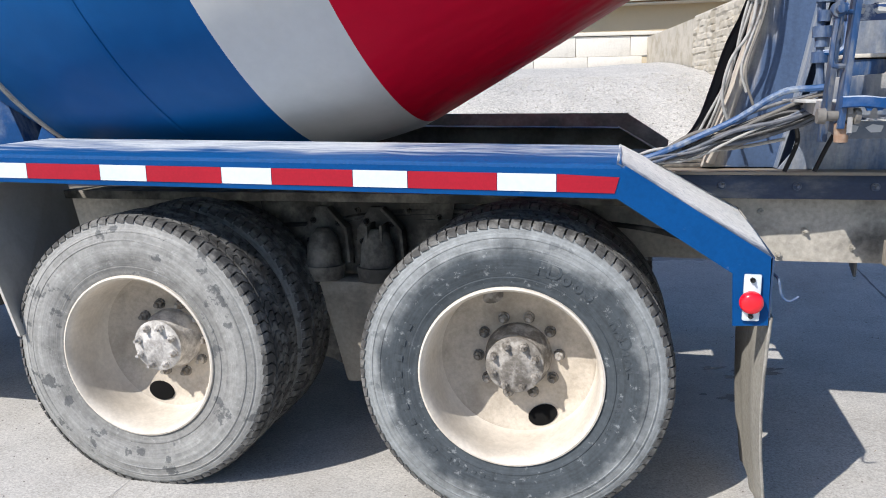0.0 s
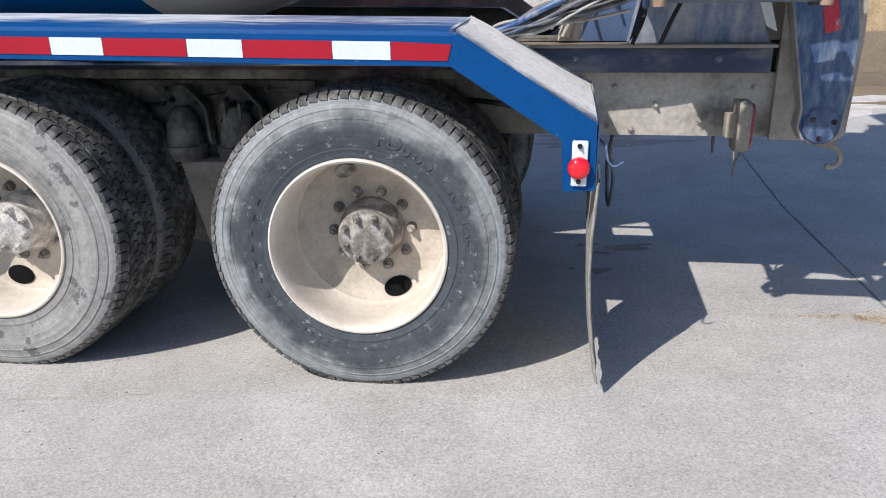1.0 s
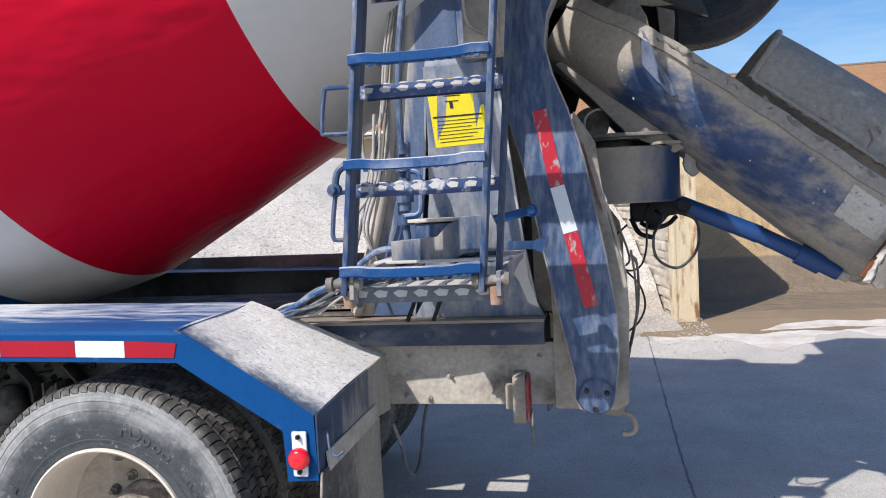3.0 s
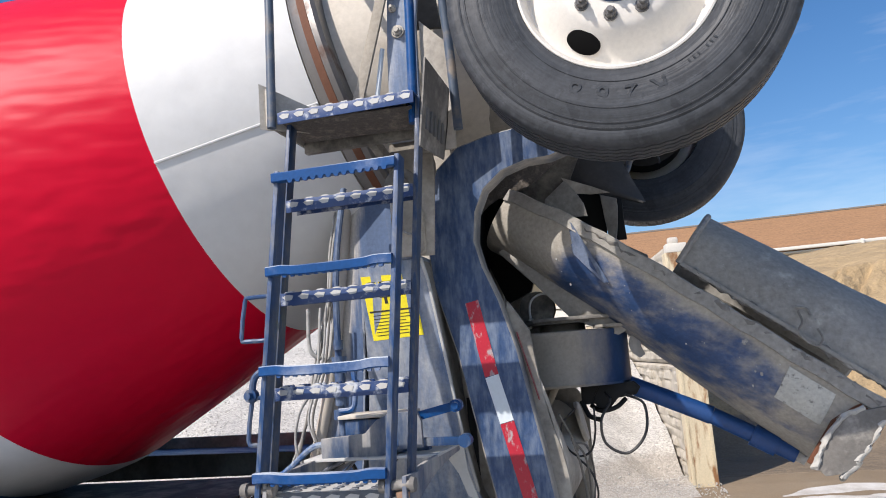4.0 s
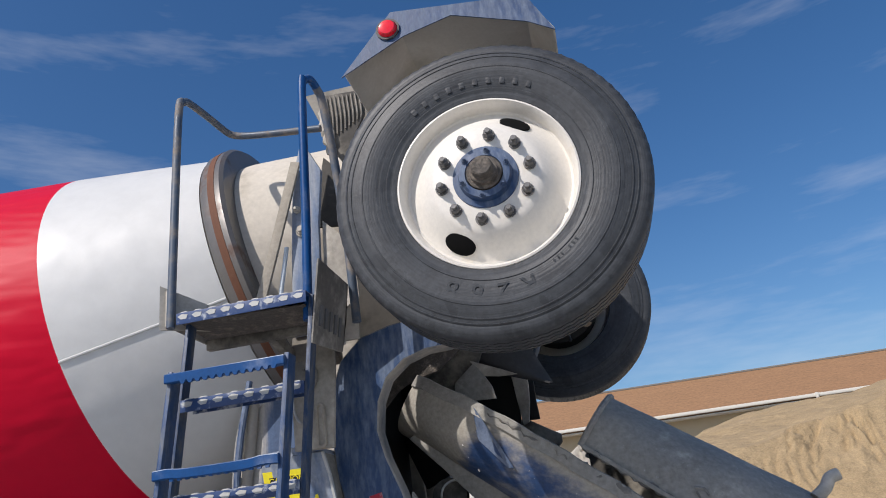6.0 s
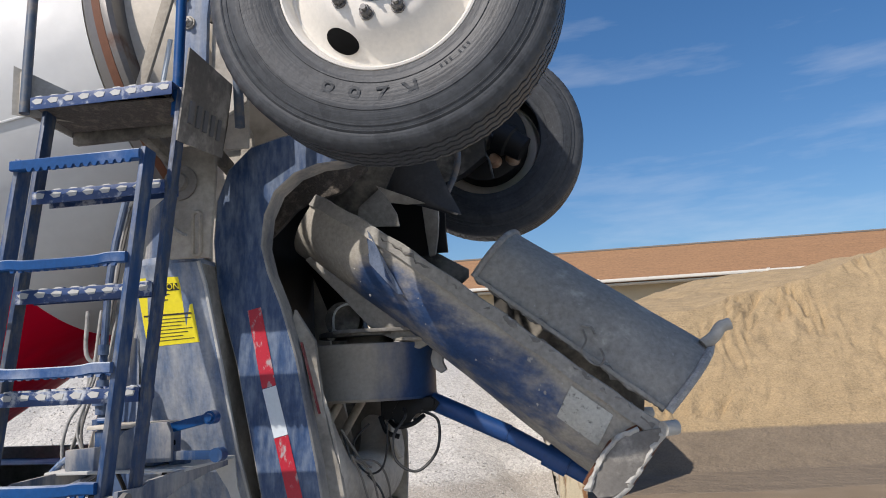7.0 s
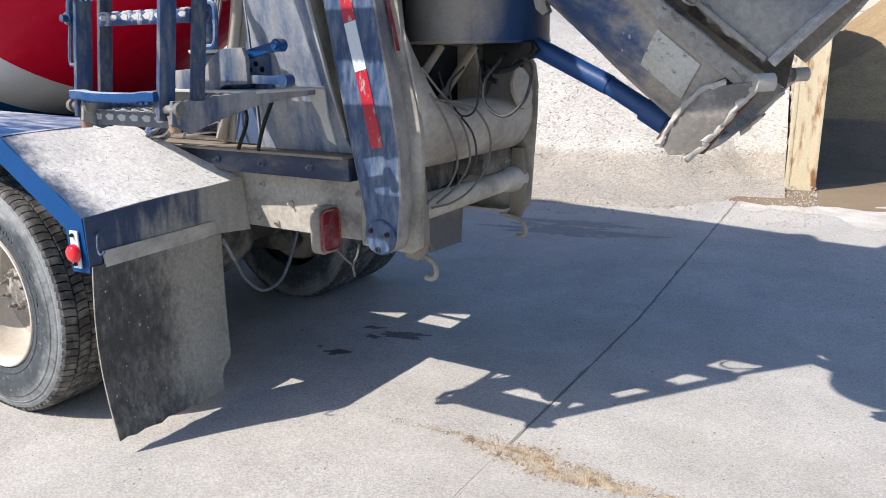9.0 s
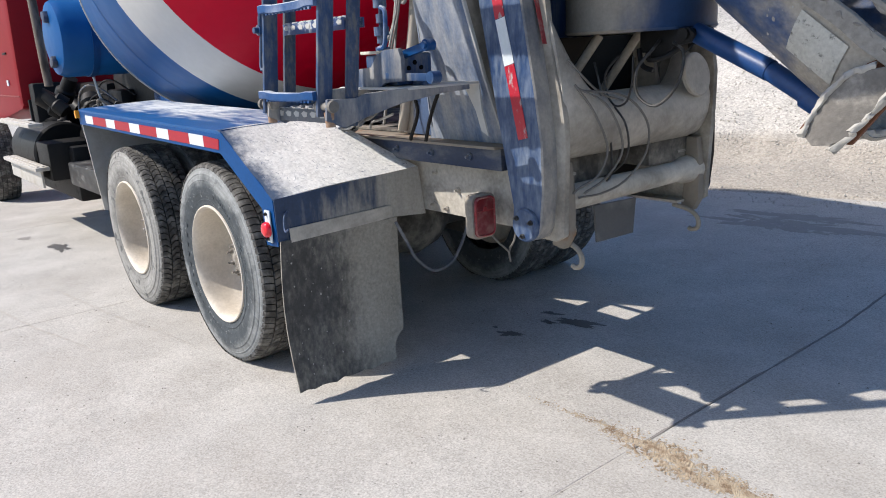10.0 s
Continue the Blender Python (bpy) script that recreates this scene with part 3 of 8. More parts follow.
for a in XJ[5:11]:
    for c, d, mk, z in ((-7.0, 3.06, "joint_pale", -0.0015), (3.08, 9.4, "joint", 0.0011)):
        jb = B()
        sheet_pts = [(a + ((0.004 if d < 4 else 0.0055) + (0.003 if d < 4 else 0.010) * noise.noise((y0_ * 7, a, s_))) * s_, y0_, gz(y0_, a) + z) for s_ in (-1, 1) for y0_ in (np.linspace(c, d, 260) if s_ < 0 else np.linspace(d, c, 260))]
        half = len(sheet_pts) // 2
        lf_, rt_ = [jb.verts.new(tuple(float(q_) for q_ in p_)) for p_ in sheet_pts[:half]], [jb.verts.new(tuple(float(q_) for q_ in p_)) for p_ in sheet_pts[half:][::-1]]
        for i in range(half - 1):
            jb.faces.new((lf_[i], rt_[i], rt_[i + 1], lf_[i + 1]))
        part("joint_filler", jb, mk, pavement, sharp=0)

BAY = pose(2.16, 8.16, 0, 0, 0, 8.3)
FOOT = 0.25


def bumpy(x, y, s, k=4):
    return noise.fractal((x * s, y * s, 3.1), 1.0, 2.0, k)


def step01(t):
    t = min(1.0, max(0.0, t))
    return t * t * (3 - 2 * t)


def gravel_z(u, v):
    edge = -0.95 + 0.25 * bumpy(u, 0, 0.5) + 0.55 * step01((u + 1.2) / 1.0)
    up = max(0.0, v - edge)
    cap = 1.75 + 1.25 * step01((-2.8 - u) / 2.6)
    h = 0.06 * min(up, 1.3) + 0.50 * max(0.0, up - 0.9) + 0.16 * bumpy(u, v, 0.6) * min(1.0, up) + 0.035 * bumpy(u, v, 2.6, 3) * min(1, up)
    h = cap * (1 - math.exp(-max(h, 0) / cap * 1.15)) * (1.06 - 0.06 * step01(-u / 1.8))
    return (gz(8.16 + v) if v < 0 else FOOT) + h + 0.010 * noise.noise((u * 9, v * 9, 0)) * min(1, up) + (0.008 if up > 0 else -0.06)


def sand_z(u, v):
    edge = 0.30 + 0.12 * bumpy(u, 1.0, 0.4)
    up = max(0.0, v - edge)
    run = max(0.0, v - 1.47 - 0.10 * bumpy(u, 4.0, 0.25))
    w = u - 0.6 * v + 0.5 * noise.noise((u * 0.9, v * 0.6, 0.0))
    wild = step01(noise.noise((u * 0.7, v * 0.5, 9.0)) * 1.6 + 0.5)
    flute = 0.03 * noise.noise((w * 1.6, v * 0.35, 7.0)) - 0.05 * abs(noise.noise((w * 4.5 + 0.4 * noise.noise((u * 3, v * 3, 0)), v * 0.7, 2.0))) - (0.075 * abs(noise.noise((w * 9.0, v * 1.3, 5.0))) + 0.03 * noise.noise((w * 16.0, v * 3.0, 1.0))) * (0.25 + wild)
    flute *= step01((run - 0.65) / 0.5) * (0.35 + 0.8 * wild)
    top = 2.17 + 0.28 * bumpy(u, v, 0.32) + 0.20 * min(max(u - 2.2, -2), 5) - 0.9 * step01((2.3 - u) / 2.2)
    h = 0.035 * min(up, 1.1) + 0.69 * run + flute * 2.3 + 0.012 * bumpy(u, v, 1.7) * min(1.0, up)
    h = h if h < top else top + 0.10 * (h - top)
    return (gz(8.16 + v) if v < 0 else FOOT) + h + (0.008 if up > 0 else -0.06)


def heap(name, us, vs, step, height, material, wet_to, label, category):
    bm = B()
    nu, nv = int((us[1] - us[0]) / step), int((vs[1] - vs[0]) / (1.6 * step))
    rows = [[bm.verts.new(BAY @ Vector((us[0] + step * i, vs[0] + 1.6 * step * j, height(us[0] + step * i, vs[0] + 1.6 * step * j)))) for i in range(nu + 1)] for j in range(nv + 1)]
    for a, b in zip(rows, rows[1:]):
        for i in range(nu):
            bm.faces.new((a[i], a[i + 1], b[i + 1], b[i])).smooth = True
    ob = part(name, bm, material, sharp=0)
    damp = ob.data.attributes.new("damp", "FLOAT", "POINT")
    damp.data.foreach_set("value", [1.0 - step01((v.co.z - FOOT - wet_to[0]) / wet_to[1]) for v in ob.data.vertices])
    return tagged(ob, label, category, kind="stuff")


heap("gravel_pile", (-15.0, -0.01), (-1.4, 10.3), 0.065, gravel_z, "gravel", (0.09, 0.3), "heap of pale crushed gravel against the bay walls", "gravel pile")
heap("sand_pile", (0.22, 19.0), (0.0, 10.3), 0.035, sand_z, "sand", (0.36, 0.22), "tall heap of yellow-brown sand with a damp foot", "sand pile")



def apron(name, u0, u1, front, back, material, label, h):
    """A thin ragged film on the ground before the bays."""
    bm = B()
    rows = []
    n = int((u1 - u0) / 0.05)
    for i in range(n + 1):
        u = u0 + (u1 - u0) * i / n
        a, b = front(u), back(u)
        row = []
        for k in range(33):
            p = BAY @ Vector((u, a + (b - a) * k / 32, 0))
            row.append(bm.verts.new((p.x, p.y, gz(p.y, p.x) + h)))
        rows.append(row)
    for a, b in zip(rows, rows[1:]):
        for k in range(32):
            bm.faces.new((a[k], b[k], b[k + 1], a[k + 1]))
    tagged(part(name, bm, material, sharp=0), label, "stain", kind="structure")


def wet_front(u):
    return -0.62 + 0.28 * bumpy(u, 5.0, 0.55) + 0.10 * bumpy(u, 2.0, 2.3) + 0.03 * bumpy(u, 3.0, 9.0)


apron("damp_apron", -0.5, 14.0, wet_front, lambda u: 0.75, "wet_sand", "brown damp film of washed-out sand on the concrete", 0.0034)
apron("lime_edge", -0.4, 14.0, lambda u: wet_front(u) - 0.10 - 0.14 * bumpy(u, 2.0, 3.1) - 0.45 * max(0.0, bumpy(u, 8.0, 0.9) + 0.3) - 0.06 * bumpy(u, 1.0, 5.0), lambda u: wet_front(u) + 0.02, "lime", "pale lime edge dried round the damp film", 0.0020)

apron("lime_streak", 0.62, 9.0, lambda u: -0.62 + 0.06 * bumpy(u, 3.0, 1.2) + 0.03 * bumpy(u, 1.0, 4.0) + 0.10 * step01((2.2 - u) / 1.0),
      lambda u: -0.62 + (0.26 + 0.10 * bumpy(u, 6.0, 1.6) + 0.05 * bumpy(u, 2.0, 4.0)) * step01((u - 0.60) / 0.5) + 0.10 * step01((2.2 - u) / 1.0) + 0.005, "lime", "pale lime streak dried on the damp film", 0.0046)

# bay divider: a row of cast panels with a steel post at its end
divider = thing("divider_wall", "pale concrete bay divider wall with split-face panels", "wall", kind="structure")


def divider_panel(v0, v1, z0, z1, rough):
    bm = B()
    n, k = int((v1 - v0) / 0.05), int((z1 - z0) / 0.022)

    def at(i, j, d):
        return BAY @ Vector((d, v0 + (v1 - v0) * i / n, z0 + (z1 - z0) * j / k))

    def rel(i, j):
        if i in (0, n) or j in (0, k):
            return 0.0
        v, z = v0 + (v1 - v0) * i / n, z0 + (z1 - z0) * j / k
        course = z / 0.105 + 0.25 * noise.noise((v * 0.8, z * 2.0, 7.0))
        row = math.floor(course)
        piece = v / (0.30 + 0.16 * noise.noise((row * 3.3, 0.5, 0.0))) + 7.3 * row
        cell = math.floor(piece)
        out = 0.5 + 0.9 * noise.noise((cell * 5.17 + 0.3, row * 3.71 + 0.2, 1.5))
        joint = min(1.0, 6.0 * min(course - row, row + 1 - course)) * min(1.0, 9.0 * min(piece - cell, cell + 1 - piece))
        return (0.012 + 0.034 * max(0.0, out) * joint + 0.016 * noise.noise((v * 9, z * 16, 4.0))) * rough
    left = [[bm.verts.new(at(i, j, -rel(i, j))) for j in range(k + 1)] for i in range(n + 1)]
    right = [[bm.verts.new(at(i, j, 0.18)) for j in (0, k)] for i in range(n + 1)]
    for i in range(n):
        for j in range(k):
            bm.faces.new((left[i][j], left[i][j + 1], left[i + 1][j + 1], left[i + 1][j]))
        bm.faces.new((right[i][0], right[i + 1][0], right[i + 1][1], right[i][1]))
        bm.faces.new((left[i][k], right[i][1], right[i + 1][1], left[i + 1][k]))
    bm.faces.new([left[0][j] for j in range(k + 1)][::-1] + [right[0][0], right[0][1]])
    bm.faces.new([left[n][j] for j in range(k + 1)] + [right[n][1], right[n][0]])
    bmesh.ops.recalc_face_normals(bm, faces=bm.faces[:])
    part("panel", bm, "panel", divider, sharp=18)


for va, vb, r in ((0.14, 3.03, 1), (3.05, 5.95, 1), (5.98, 10.35, 0.08)):
    for za, zb in ((0.1, 1.43), (1.442, 2.62 + (0.03 if r == 1 else 0))):
        divider_panel(va, vb, za, zb, r)
post = B()
box(post, -0.055, -0.02, -0.05, 0.13, 0.1, 2.56, 0.004, BAY)
box(post, 0.16, 0.195, -0.05, 0.13, 0.1, 2.56, 0.004, BAY)
box(post, -0.02, 0.16, -0.045, -0.025, 0.1, 2.56, 0.0, BAY)
part("end_post", post, "post_paint", divider, "peeling cream steel end post with rust")
cap_bm = B()
box(cap_bm, -0.03, 0.17, -0.045, 0.12, 2.562, 2.655, 0.008, BAY)
part("post_cap", cap_bm, "trim", divider, "white capped post top")
cap_bm = B()
box(cap_bm, 0.0, 0.10, -0.02, 0.08, 2.655, 2.72, 0.02, BAY)
part("cap_bracket", cap_bm, "grey", divider, "dusty grey bracket on the post")

# wall of stacked blocks behind the gravel
blocks = thing("block_wall", "stacked big cast concrete blocks at the back of the bays", "wall", kind="structure")
block_bm = B()
box(block_bm, -0.615, 0.615, 0, 0.6, 0, 0.445, 0.012)
first = None
for row in range(6):
    for i in range(13):
        ob = new("block", first) if first else part("block", block_bm, "block", blocks)
        first = first or ob.data
        ob.parent = blocks
        ob.matrix_basis = BAY @ pose(-0.72 - 1.24 * i + (0.62 if row % 2 else 0) + (0.35 if row % 2 else 0), 10.4 + random.uniform(-0.012, 0.012), 0.45 * row - 0.03)
for i in range(16):
    for row in range(6):
        ob = new("block", first)
        ob.parent = blocks
        ob.matrix_basis = BAY @ pose(1.2 + 1.24 * i + (0.62 if row % 2 else 0), 10.4 + random.uniform(-0.012, 0.012), 0.45 * row - 0.03)
capb = B()
box(capb, -16.5, 21, 10.36, 11.05, 2.68, 2.76, 0.015, BAY)
part("coping", capb, "trim", blocks, "pale concrete coping strip")

# long low building beyond the bays
building = thing("building", "long low tan building with a brown shingle roof", "building")
wb = B()
box(wb, -70, 80, 30.0, 30.3, -0.2, 4.55)
part("wall", wb, "wall", building)
rb = B()
prism(rb, [(29.35, 4.62), (29.35, 4.70), (34.4, 6.62), (39.4, 4.70), (39.4, 4.62), (34.4, 6.54)], -71, 81, axes="yz")
roof = part("roof", rb, "roof", building, sharp=20)
for k in range(22):
    t = (k + 0.5) / 22
    cs = B()
    box(cs, -71, 81, 29.35 + 5.05 * t - 0.002, 29.35 + 5.05 * t + 0.24, -0.004, 0.008, 0, Matrix.Translation((0, 0, 4.705 + 1.92 * t)) @ Matrix.Translation((0, 29.35 + 5.05 * t, 0)) @ Matrix.Rotation(math.atan2(1.92, 5.05), 4, "X") @ Matrix.Translation((0, -29.35 - 5.05 * t, 0)))
    part("shingle_course", cs, "roof", roof, sharp=0)
rc = B()
box(rc, -71, 81, 34.28, 34.52, 6.60, 6.68, 0.02)
part("ridge_cap", rc, "grit", roof, "dark ridge cap")
gb = B()
box(gb, -71, 81, 29.2, 29.36, 4.64, 4.76, 0.03)
gutter = part("gutter", gb, "trim", building, "white gutter along the eave")
so = B()
box(so, -71, 81, 29.36, 30.0, 4.55, 4.60)
part("soffit", so, "trim", building)
for i in range(12):
    gbk = B()
    box(gbk, 9.6 + 6.1 * (i - 6), 9.7 + 6.1 * (i - 6), 29.12, 29.21, 4.50, 4.78, 0.01)
    part("bracket", gbk, "trim", gutter)
for k in range(5):
    dr = B()
    box(dr, 3.6, 6.5, 29.94, 29.99, 0.72 * k, 0.72 * k + 0.70, 0.01)
    part("door_panel", dr, "trim", building, "white sectional door panel")
ew = B()
box(ew, -70, 80, 39.0, 39.3, -0.2, 4.55)
part("back_wall", ew, "wall", building)

# ---- the truck ----
truck = thing("concrete_mixer_truck", "parked concrete mixer truck with a red, white and blue drum", "truck", (0, 3.57, 0))
CY = 3.57


def tpart(name, bm, material, label="", sharp=35, parent=None):
    return part(name, bm, material, parent or truck, label, sharp)


# drum: turned about an axis tilted up to the rear
TILT_D = radians(14.74)
DRUM = Matrix.Translation((0, CY, 2.752)) @ Matrix.Rotation(-TILT_D, 4, "Y")
prof = [(-3.25, 0.0), (-3.24, 0.45), (-3.12, 0.66), (-2.72, 0.985), (-2.66, 1.035), (-2.627, 1.055), (-2.3, 1.135), (-1.95, 1.205), (-1.70, 1.240), (-1.574, 1.250), (-1.574, 1.2505), (-1.35, 1.253),
        (-1.20, 1.247), (-1.131, 1.232), (-1.131, 1.2325), (-0.6, 1.094), (-0.008, 0.932), (-0.008, 0.9325), (0.35, 0.825), (0.63, 0.738), (0.63, 0.66), (0.80, 0.64), (1.35, 0.51), (1.35, 0.40), (1.2, 0.0)]
band = [2 if s < -1.5741 else 1 if s < -1.1311 else 0 if s < -0.0081 else 1 if s < 0.62 else 3 for s, _ in prof[:-1]]
db = B()
lathe(db, prof, DRUM, 128, band)
drum = tpart("drum", db, ["red_paint", "white_paint", "blue_paint", "drum_rear"], "mixing drum with blue, white, red and white bands", 40)
rg = B()
lathe(rg, [(0.635, 0.65), (0.635, 0.738), (0.655, 0.752), (0.735, 0.752), (0.75, 0.738), (0.75, 0.62)], DRUM, 96)
tpart("track_ring", rg, "ring_steel", "worn steel roller track", parent=drum)
rust = B()
lathe(rust, [(0.678, 0.7520), (0.679, 0.7542), (0.71, 0.7542), (0.711, 0.7520)], DRUM, 96)
tpart("rust_streak", rust, "rust", "rusty wear line", parent=drum)
seam = B()


def on_drum(s, r, ang):
    return DRUM @ Vector((s, -r * math.cos(ang), r * math.sin(ang)))


# one long weld seam on the rear white band
tube(seam, [on_drum(q_, r_ + 0.003, radians(-17 - 2.0 * q_)) for q_, r_ in ((-0.008, 0.9325), (0.1, 0.900), (0.2, 0.870), (0.35, 0.825), (0.45, 0.794), (0.55, 0.763), (0.63, 0.738))], 0.0055, 6, 4)
tpart("weld_seam", seam, "white_paint", parent=drum)
rim = B()
lathe(rim, [(-2.65, 1.03), (-2.652, 1.05), (-2.635, 1.062), (-2.62, 1.064), (-2.61, 1.05)], DRUM, 128)
tpart("head_weld", rim, "white_hose", parent=drum)
rw = B()
lathe(rw, [(-2.032, 1.1945), (-2.024, 1.196), (-2.016, 1.196), (-2.008, 1.1961)], DRUM, 128)
tpart("shell_weld", rw, "blue_paint", parent=drum)


# ---- wheels ----
def ring_pts(r, n, y, cx, cz, a=0.0):
    return [(cx + r * math.cos(a + 2 * math.pi * k / n), y, cz + r * math.sin(a + 2 * math.pi * k / n)) for k in range(n)]


def nut(bm, x, y, z, r=0.017, d=0.035, out=-1):
    m = Matrix.Translation((x, y, z)) @ Matrix.Rotation(random.uniform(0, 1), 4, "Y") @ AX_Y
    lathe(bm, [(0, r * 1.25), (out * 0.008, r * 1.25), (out * 0.008, r)], m, 12)
    lathe(bm, [(out * 0.008, r), (out * (d - 0.004), r), (out * d, r * 0.75), (out * d, 0.0)], m, 6)
    lathe(bm, [(out * d, r * 0.55), (out * (d + 0.014), r * 0.5), (out * (d + 0.014), 0.0)], m, 8)


TYRE = [(0.01, 0.300), (-0.003, 0.307), (-0.005, 0.318), (-0.007, 0.330), (-0.0085, 0.332), (-0.009, 0.337), (-0.007, 0.339), (-0.013, 0.365), (-0.0165, 0.395), (-0.017, 0.410), (-0.0150, 0.432), (-0.0165, 0.4335),
        (-0.0155, 0.437), (-0.0130, 0.439), (-0.0075, 0.462), (-0.0090, 0.464), (-0.0075, 0.468), (-0.0050, 0.470), (0.000, 0.490), (0.006, 0.502), (0.014, 0.508)]


def make_tyre(lug):
    """A tyre about the local y axis with its outer sidewall at y 0, going back to y 0.27."""
    bm = B()
    w = 0.262 if lug else 0.228
    back = [(w - s, r) for s, r in TYRE[::-1]]
    mid = [(0.019, 0.502), (0.03, 0.4995), (w - 0.03, 0.4995), (w - 0.019, 0.502)] if lug else [q for k in range(4) for q in ((0.054 + 0.04 * k - 0.007, 0.5245), (0.054 + 0.04 * k - 0.004, 0.509), (0.054 + 0.04 * k + 0.004, 0.509), (0.054 + 0.04 * k + 0.007, 0.5245))]
    plain = [(0.01, 0.296), (-0.004, 0.302), (-0.006, 0.318), (-0.007, 0.330), (-0.0085, 0.332), (-0.009, 0.337), (-0.007, 0.339), (-0.013, 0.365), (-0.0165, 0.395), (-0.017, 0.415), (-0.0185, 0.4165), (-0.0185, 0.419), (-0.0165, 0.4205), (-0.012, 0.446), (-0.0085, 0.4565), (-0.0105, 0.458),
             (-0.0095, 0.461), (-0.0065, 0.463), (-0.003, 0.4735), (-0.005, 0.475), (-0.0025, 0.479), (0.000, 0.481), (0.0, 0.492)]
    front = TYRE if lug else plain + [(0.003, 0.503), (0.011, 0.5145), (0.021, 0.521), (0.032, 0.524)]
    rear = back if lug else [(w - s, r) for s, r in front[::-1]]
    whole = front + mid + rear
    dark = [1 if lug and len(front) - 2 <= i < len(front) + len(mid) + 1 else 0 for i in range(len(whole) - 1)]
    lathe(bm, whole, AX_Y, 120 if lug else 312, dark)
    if not lug:
        for v in bm.verts:
            r = math.hypot(v.co.x, v.co.z)
            if r > 0.507:
                ph = (math.atan2(v.co.z, v.co.x) / (2 * math.pi) * 78) % 1.0
                v.co.y += (0.0055 if 0.04 < v.co.y < w - 0.04 else 0.003) * (4 * abs(ph - 0.5) - 1)
    return bm


def make_tread(style):
    """Rubber blocks in rows round the tyre."""
    bm = B()
    n = 84 if style else 92
    rows = ((0.004, 0.052), (0.058, 0.103), (0.109, 0.153), (0.159, 0.204), (0.210, 0.258))
    for ri, (ya, yb) in enumerate(rows):
        edge = ri in (0, 4)
        for k in range(n):
            a0, da = 2 * math.pi * (k + (0.5 if ri % 2 else 0)) / n, 2 * math.pi / n
            gap = (0.19 if edge else 0.17) if style else (0.17 if edge else 0.15)
            sk = 0.22 * da if style else 0.1 * da
            lo, hi, cor = 0.498, 0.521 - (0.003 if edge else 0), []
            for rr in (lo, hi):
                for yy, sh in ((ya, -sk if ri % 2 else sk), ((ya + yb) / 2, 0.32 * da * (1 if style else 0.3)), (yb, sk if ri % 2 else -sk)):
                    for end in (gap * 0.5, 1 - gap * 0.5):
                        an = a0 + da * end + sh
                        r2 = rr - (0.008 if edge and rr == hi and ((ri == 0 and yy == ya) or (ri == 4 and yy == yb)) else 0)
                        if edge and rr == lo and yy in (rows[0][0], rows[4][1]):
                            r2, yy = (0.492, -0.0025) if ri == 0 else (0.492, 0.2645)
                        cor.append(bm.verts.new((r2 * math.cos(an), yy, r2 * math.sin(an))))
            q = cor
            for f in ((6, 7, 9, 8), (8, 9, 11, 10), (0, 6, 8, 2), (2, 8, 10, 4), (1, 3, 9, 7), (3, 5, 11, 9), (0, 1, 7, 6), (4, 10, 11, 5)):
                bm.faces.new([q[i] for i in f])
    bmesh.ops.recalc_face_normals(bm, faces=bm.faces[:])
    return bm


def make_rim(deep):
    """Steel disc wheel about the local y axis, flange at y -0.005; deep: the disc sits far in, else it stands forward."""
    bm = B()
    if deep:
        p = [(0.0, 0.306), (-0.010, 0.304), (-0.012, 0.298), (-0.004, 0.290), (0.02, 0.285), (0.06, 0.283), (0.12, 0.280), (0.17, 0.277), (0.196, 0.270), (0.212, 0.255), (0.221, 0.235), (0.226, 0.20), (0.232, 0.165), (0.232, 0.085), (0.232, 0.0)]
        hole_r, hole_y = 0.229, 0.2105
    else:
        p = [(0.0, 0.301), (-0.006, 0.299), (-0.008, 0.293), (0.004, 0.284), (0.03, 0.278), (0.045, 0.275), (0.049, 0.268), (0.046, 0.258), (0.033, 0.239), (0.012, 0.215), (-0.016, 0.190), (-0.03, 0.168), (-0.03, 0.10), (-0.03, 0.0)]
        hole_r, hole_y = 0.226, 0.018
    # deep disc darker: its dirt, and some shade of the recess in the colour
    lathe(bm, p, AX_Y, 96, [1 if deep and y_ > 0.19 else 0 for y_, _ in p[:-1]])
    return bm, hole_r, hole_y


tyre_meshes = {}
for key, lug, style in (("drive_front", 1, 1), ("drive", 1, 0), ("tag", 0, 0)):
    tyre_meshes[key] = make_tyre(lug)


def mesh_of(bm, name, material, sharp=35):
    me = bpy.data.meshes.new(name)
    bm.to_mesh(me)
    bm.free()
    for q in material if isinstance(material, (list, tuple)) else [material]:
        me.materials.append(M[q])
    me.shade_smooth()
    me.set_sharp_from_angle(angle=radians(sharp))
    return me


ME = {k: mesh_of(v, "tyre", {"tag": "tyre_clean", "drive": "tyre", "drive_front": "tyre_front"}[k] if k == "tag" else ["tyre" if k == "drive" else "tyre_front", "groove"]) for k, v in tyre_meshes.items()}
ME["tread_z"] = mesh_of(make_tread(1), "tread", "tread")
ME["tread"] = mesh_of(make_tread(0), "tread", "tread")


def child(name, me, parent, m=None, label=""):
    ob = new(name, me)
    ob.parent = parent
    if m:
        ob.matrix_basis = m
    return tagged(ob, label)


def hole_disc(bm, r, y, ang, rad, slant=0.0):
    """A dark hand hole, let into the disc as an oval cup with a rim."""
    c = Matrix.Translation((r * math.cos(ang), y, r * math.sin(ang))) @ Matrix.Rotation(-ang, 4, "Y") @ Matrix.Rotation(slant, 4, "Z") @ Matrix.Diagonal((0.85, 1, 1.25, 1)) @ AX_Y
    lathe(bm, [(0.02, rad), (0.0, rad), (-0.001, rad - 0.002), (-0.001, 0)], c, 28)


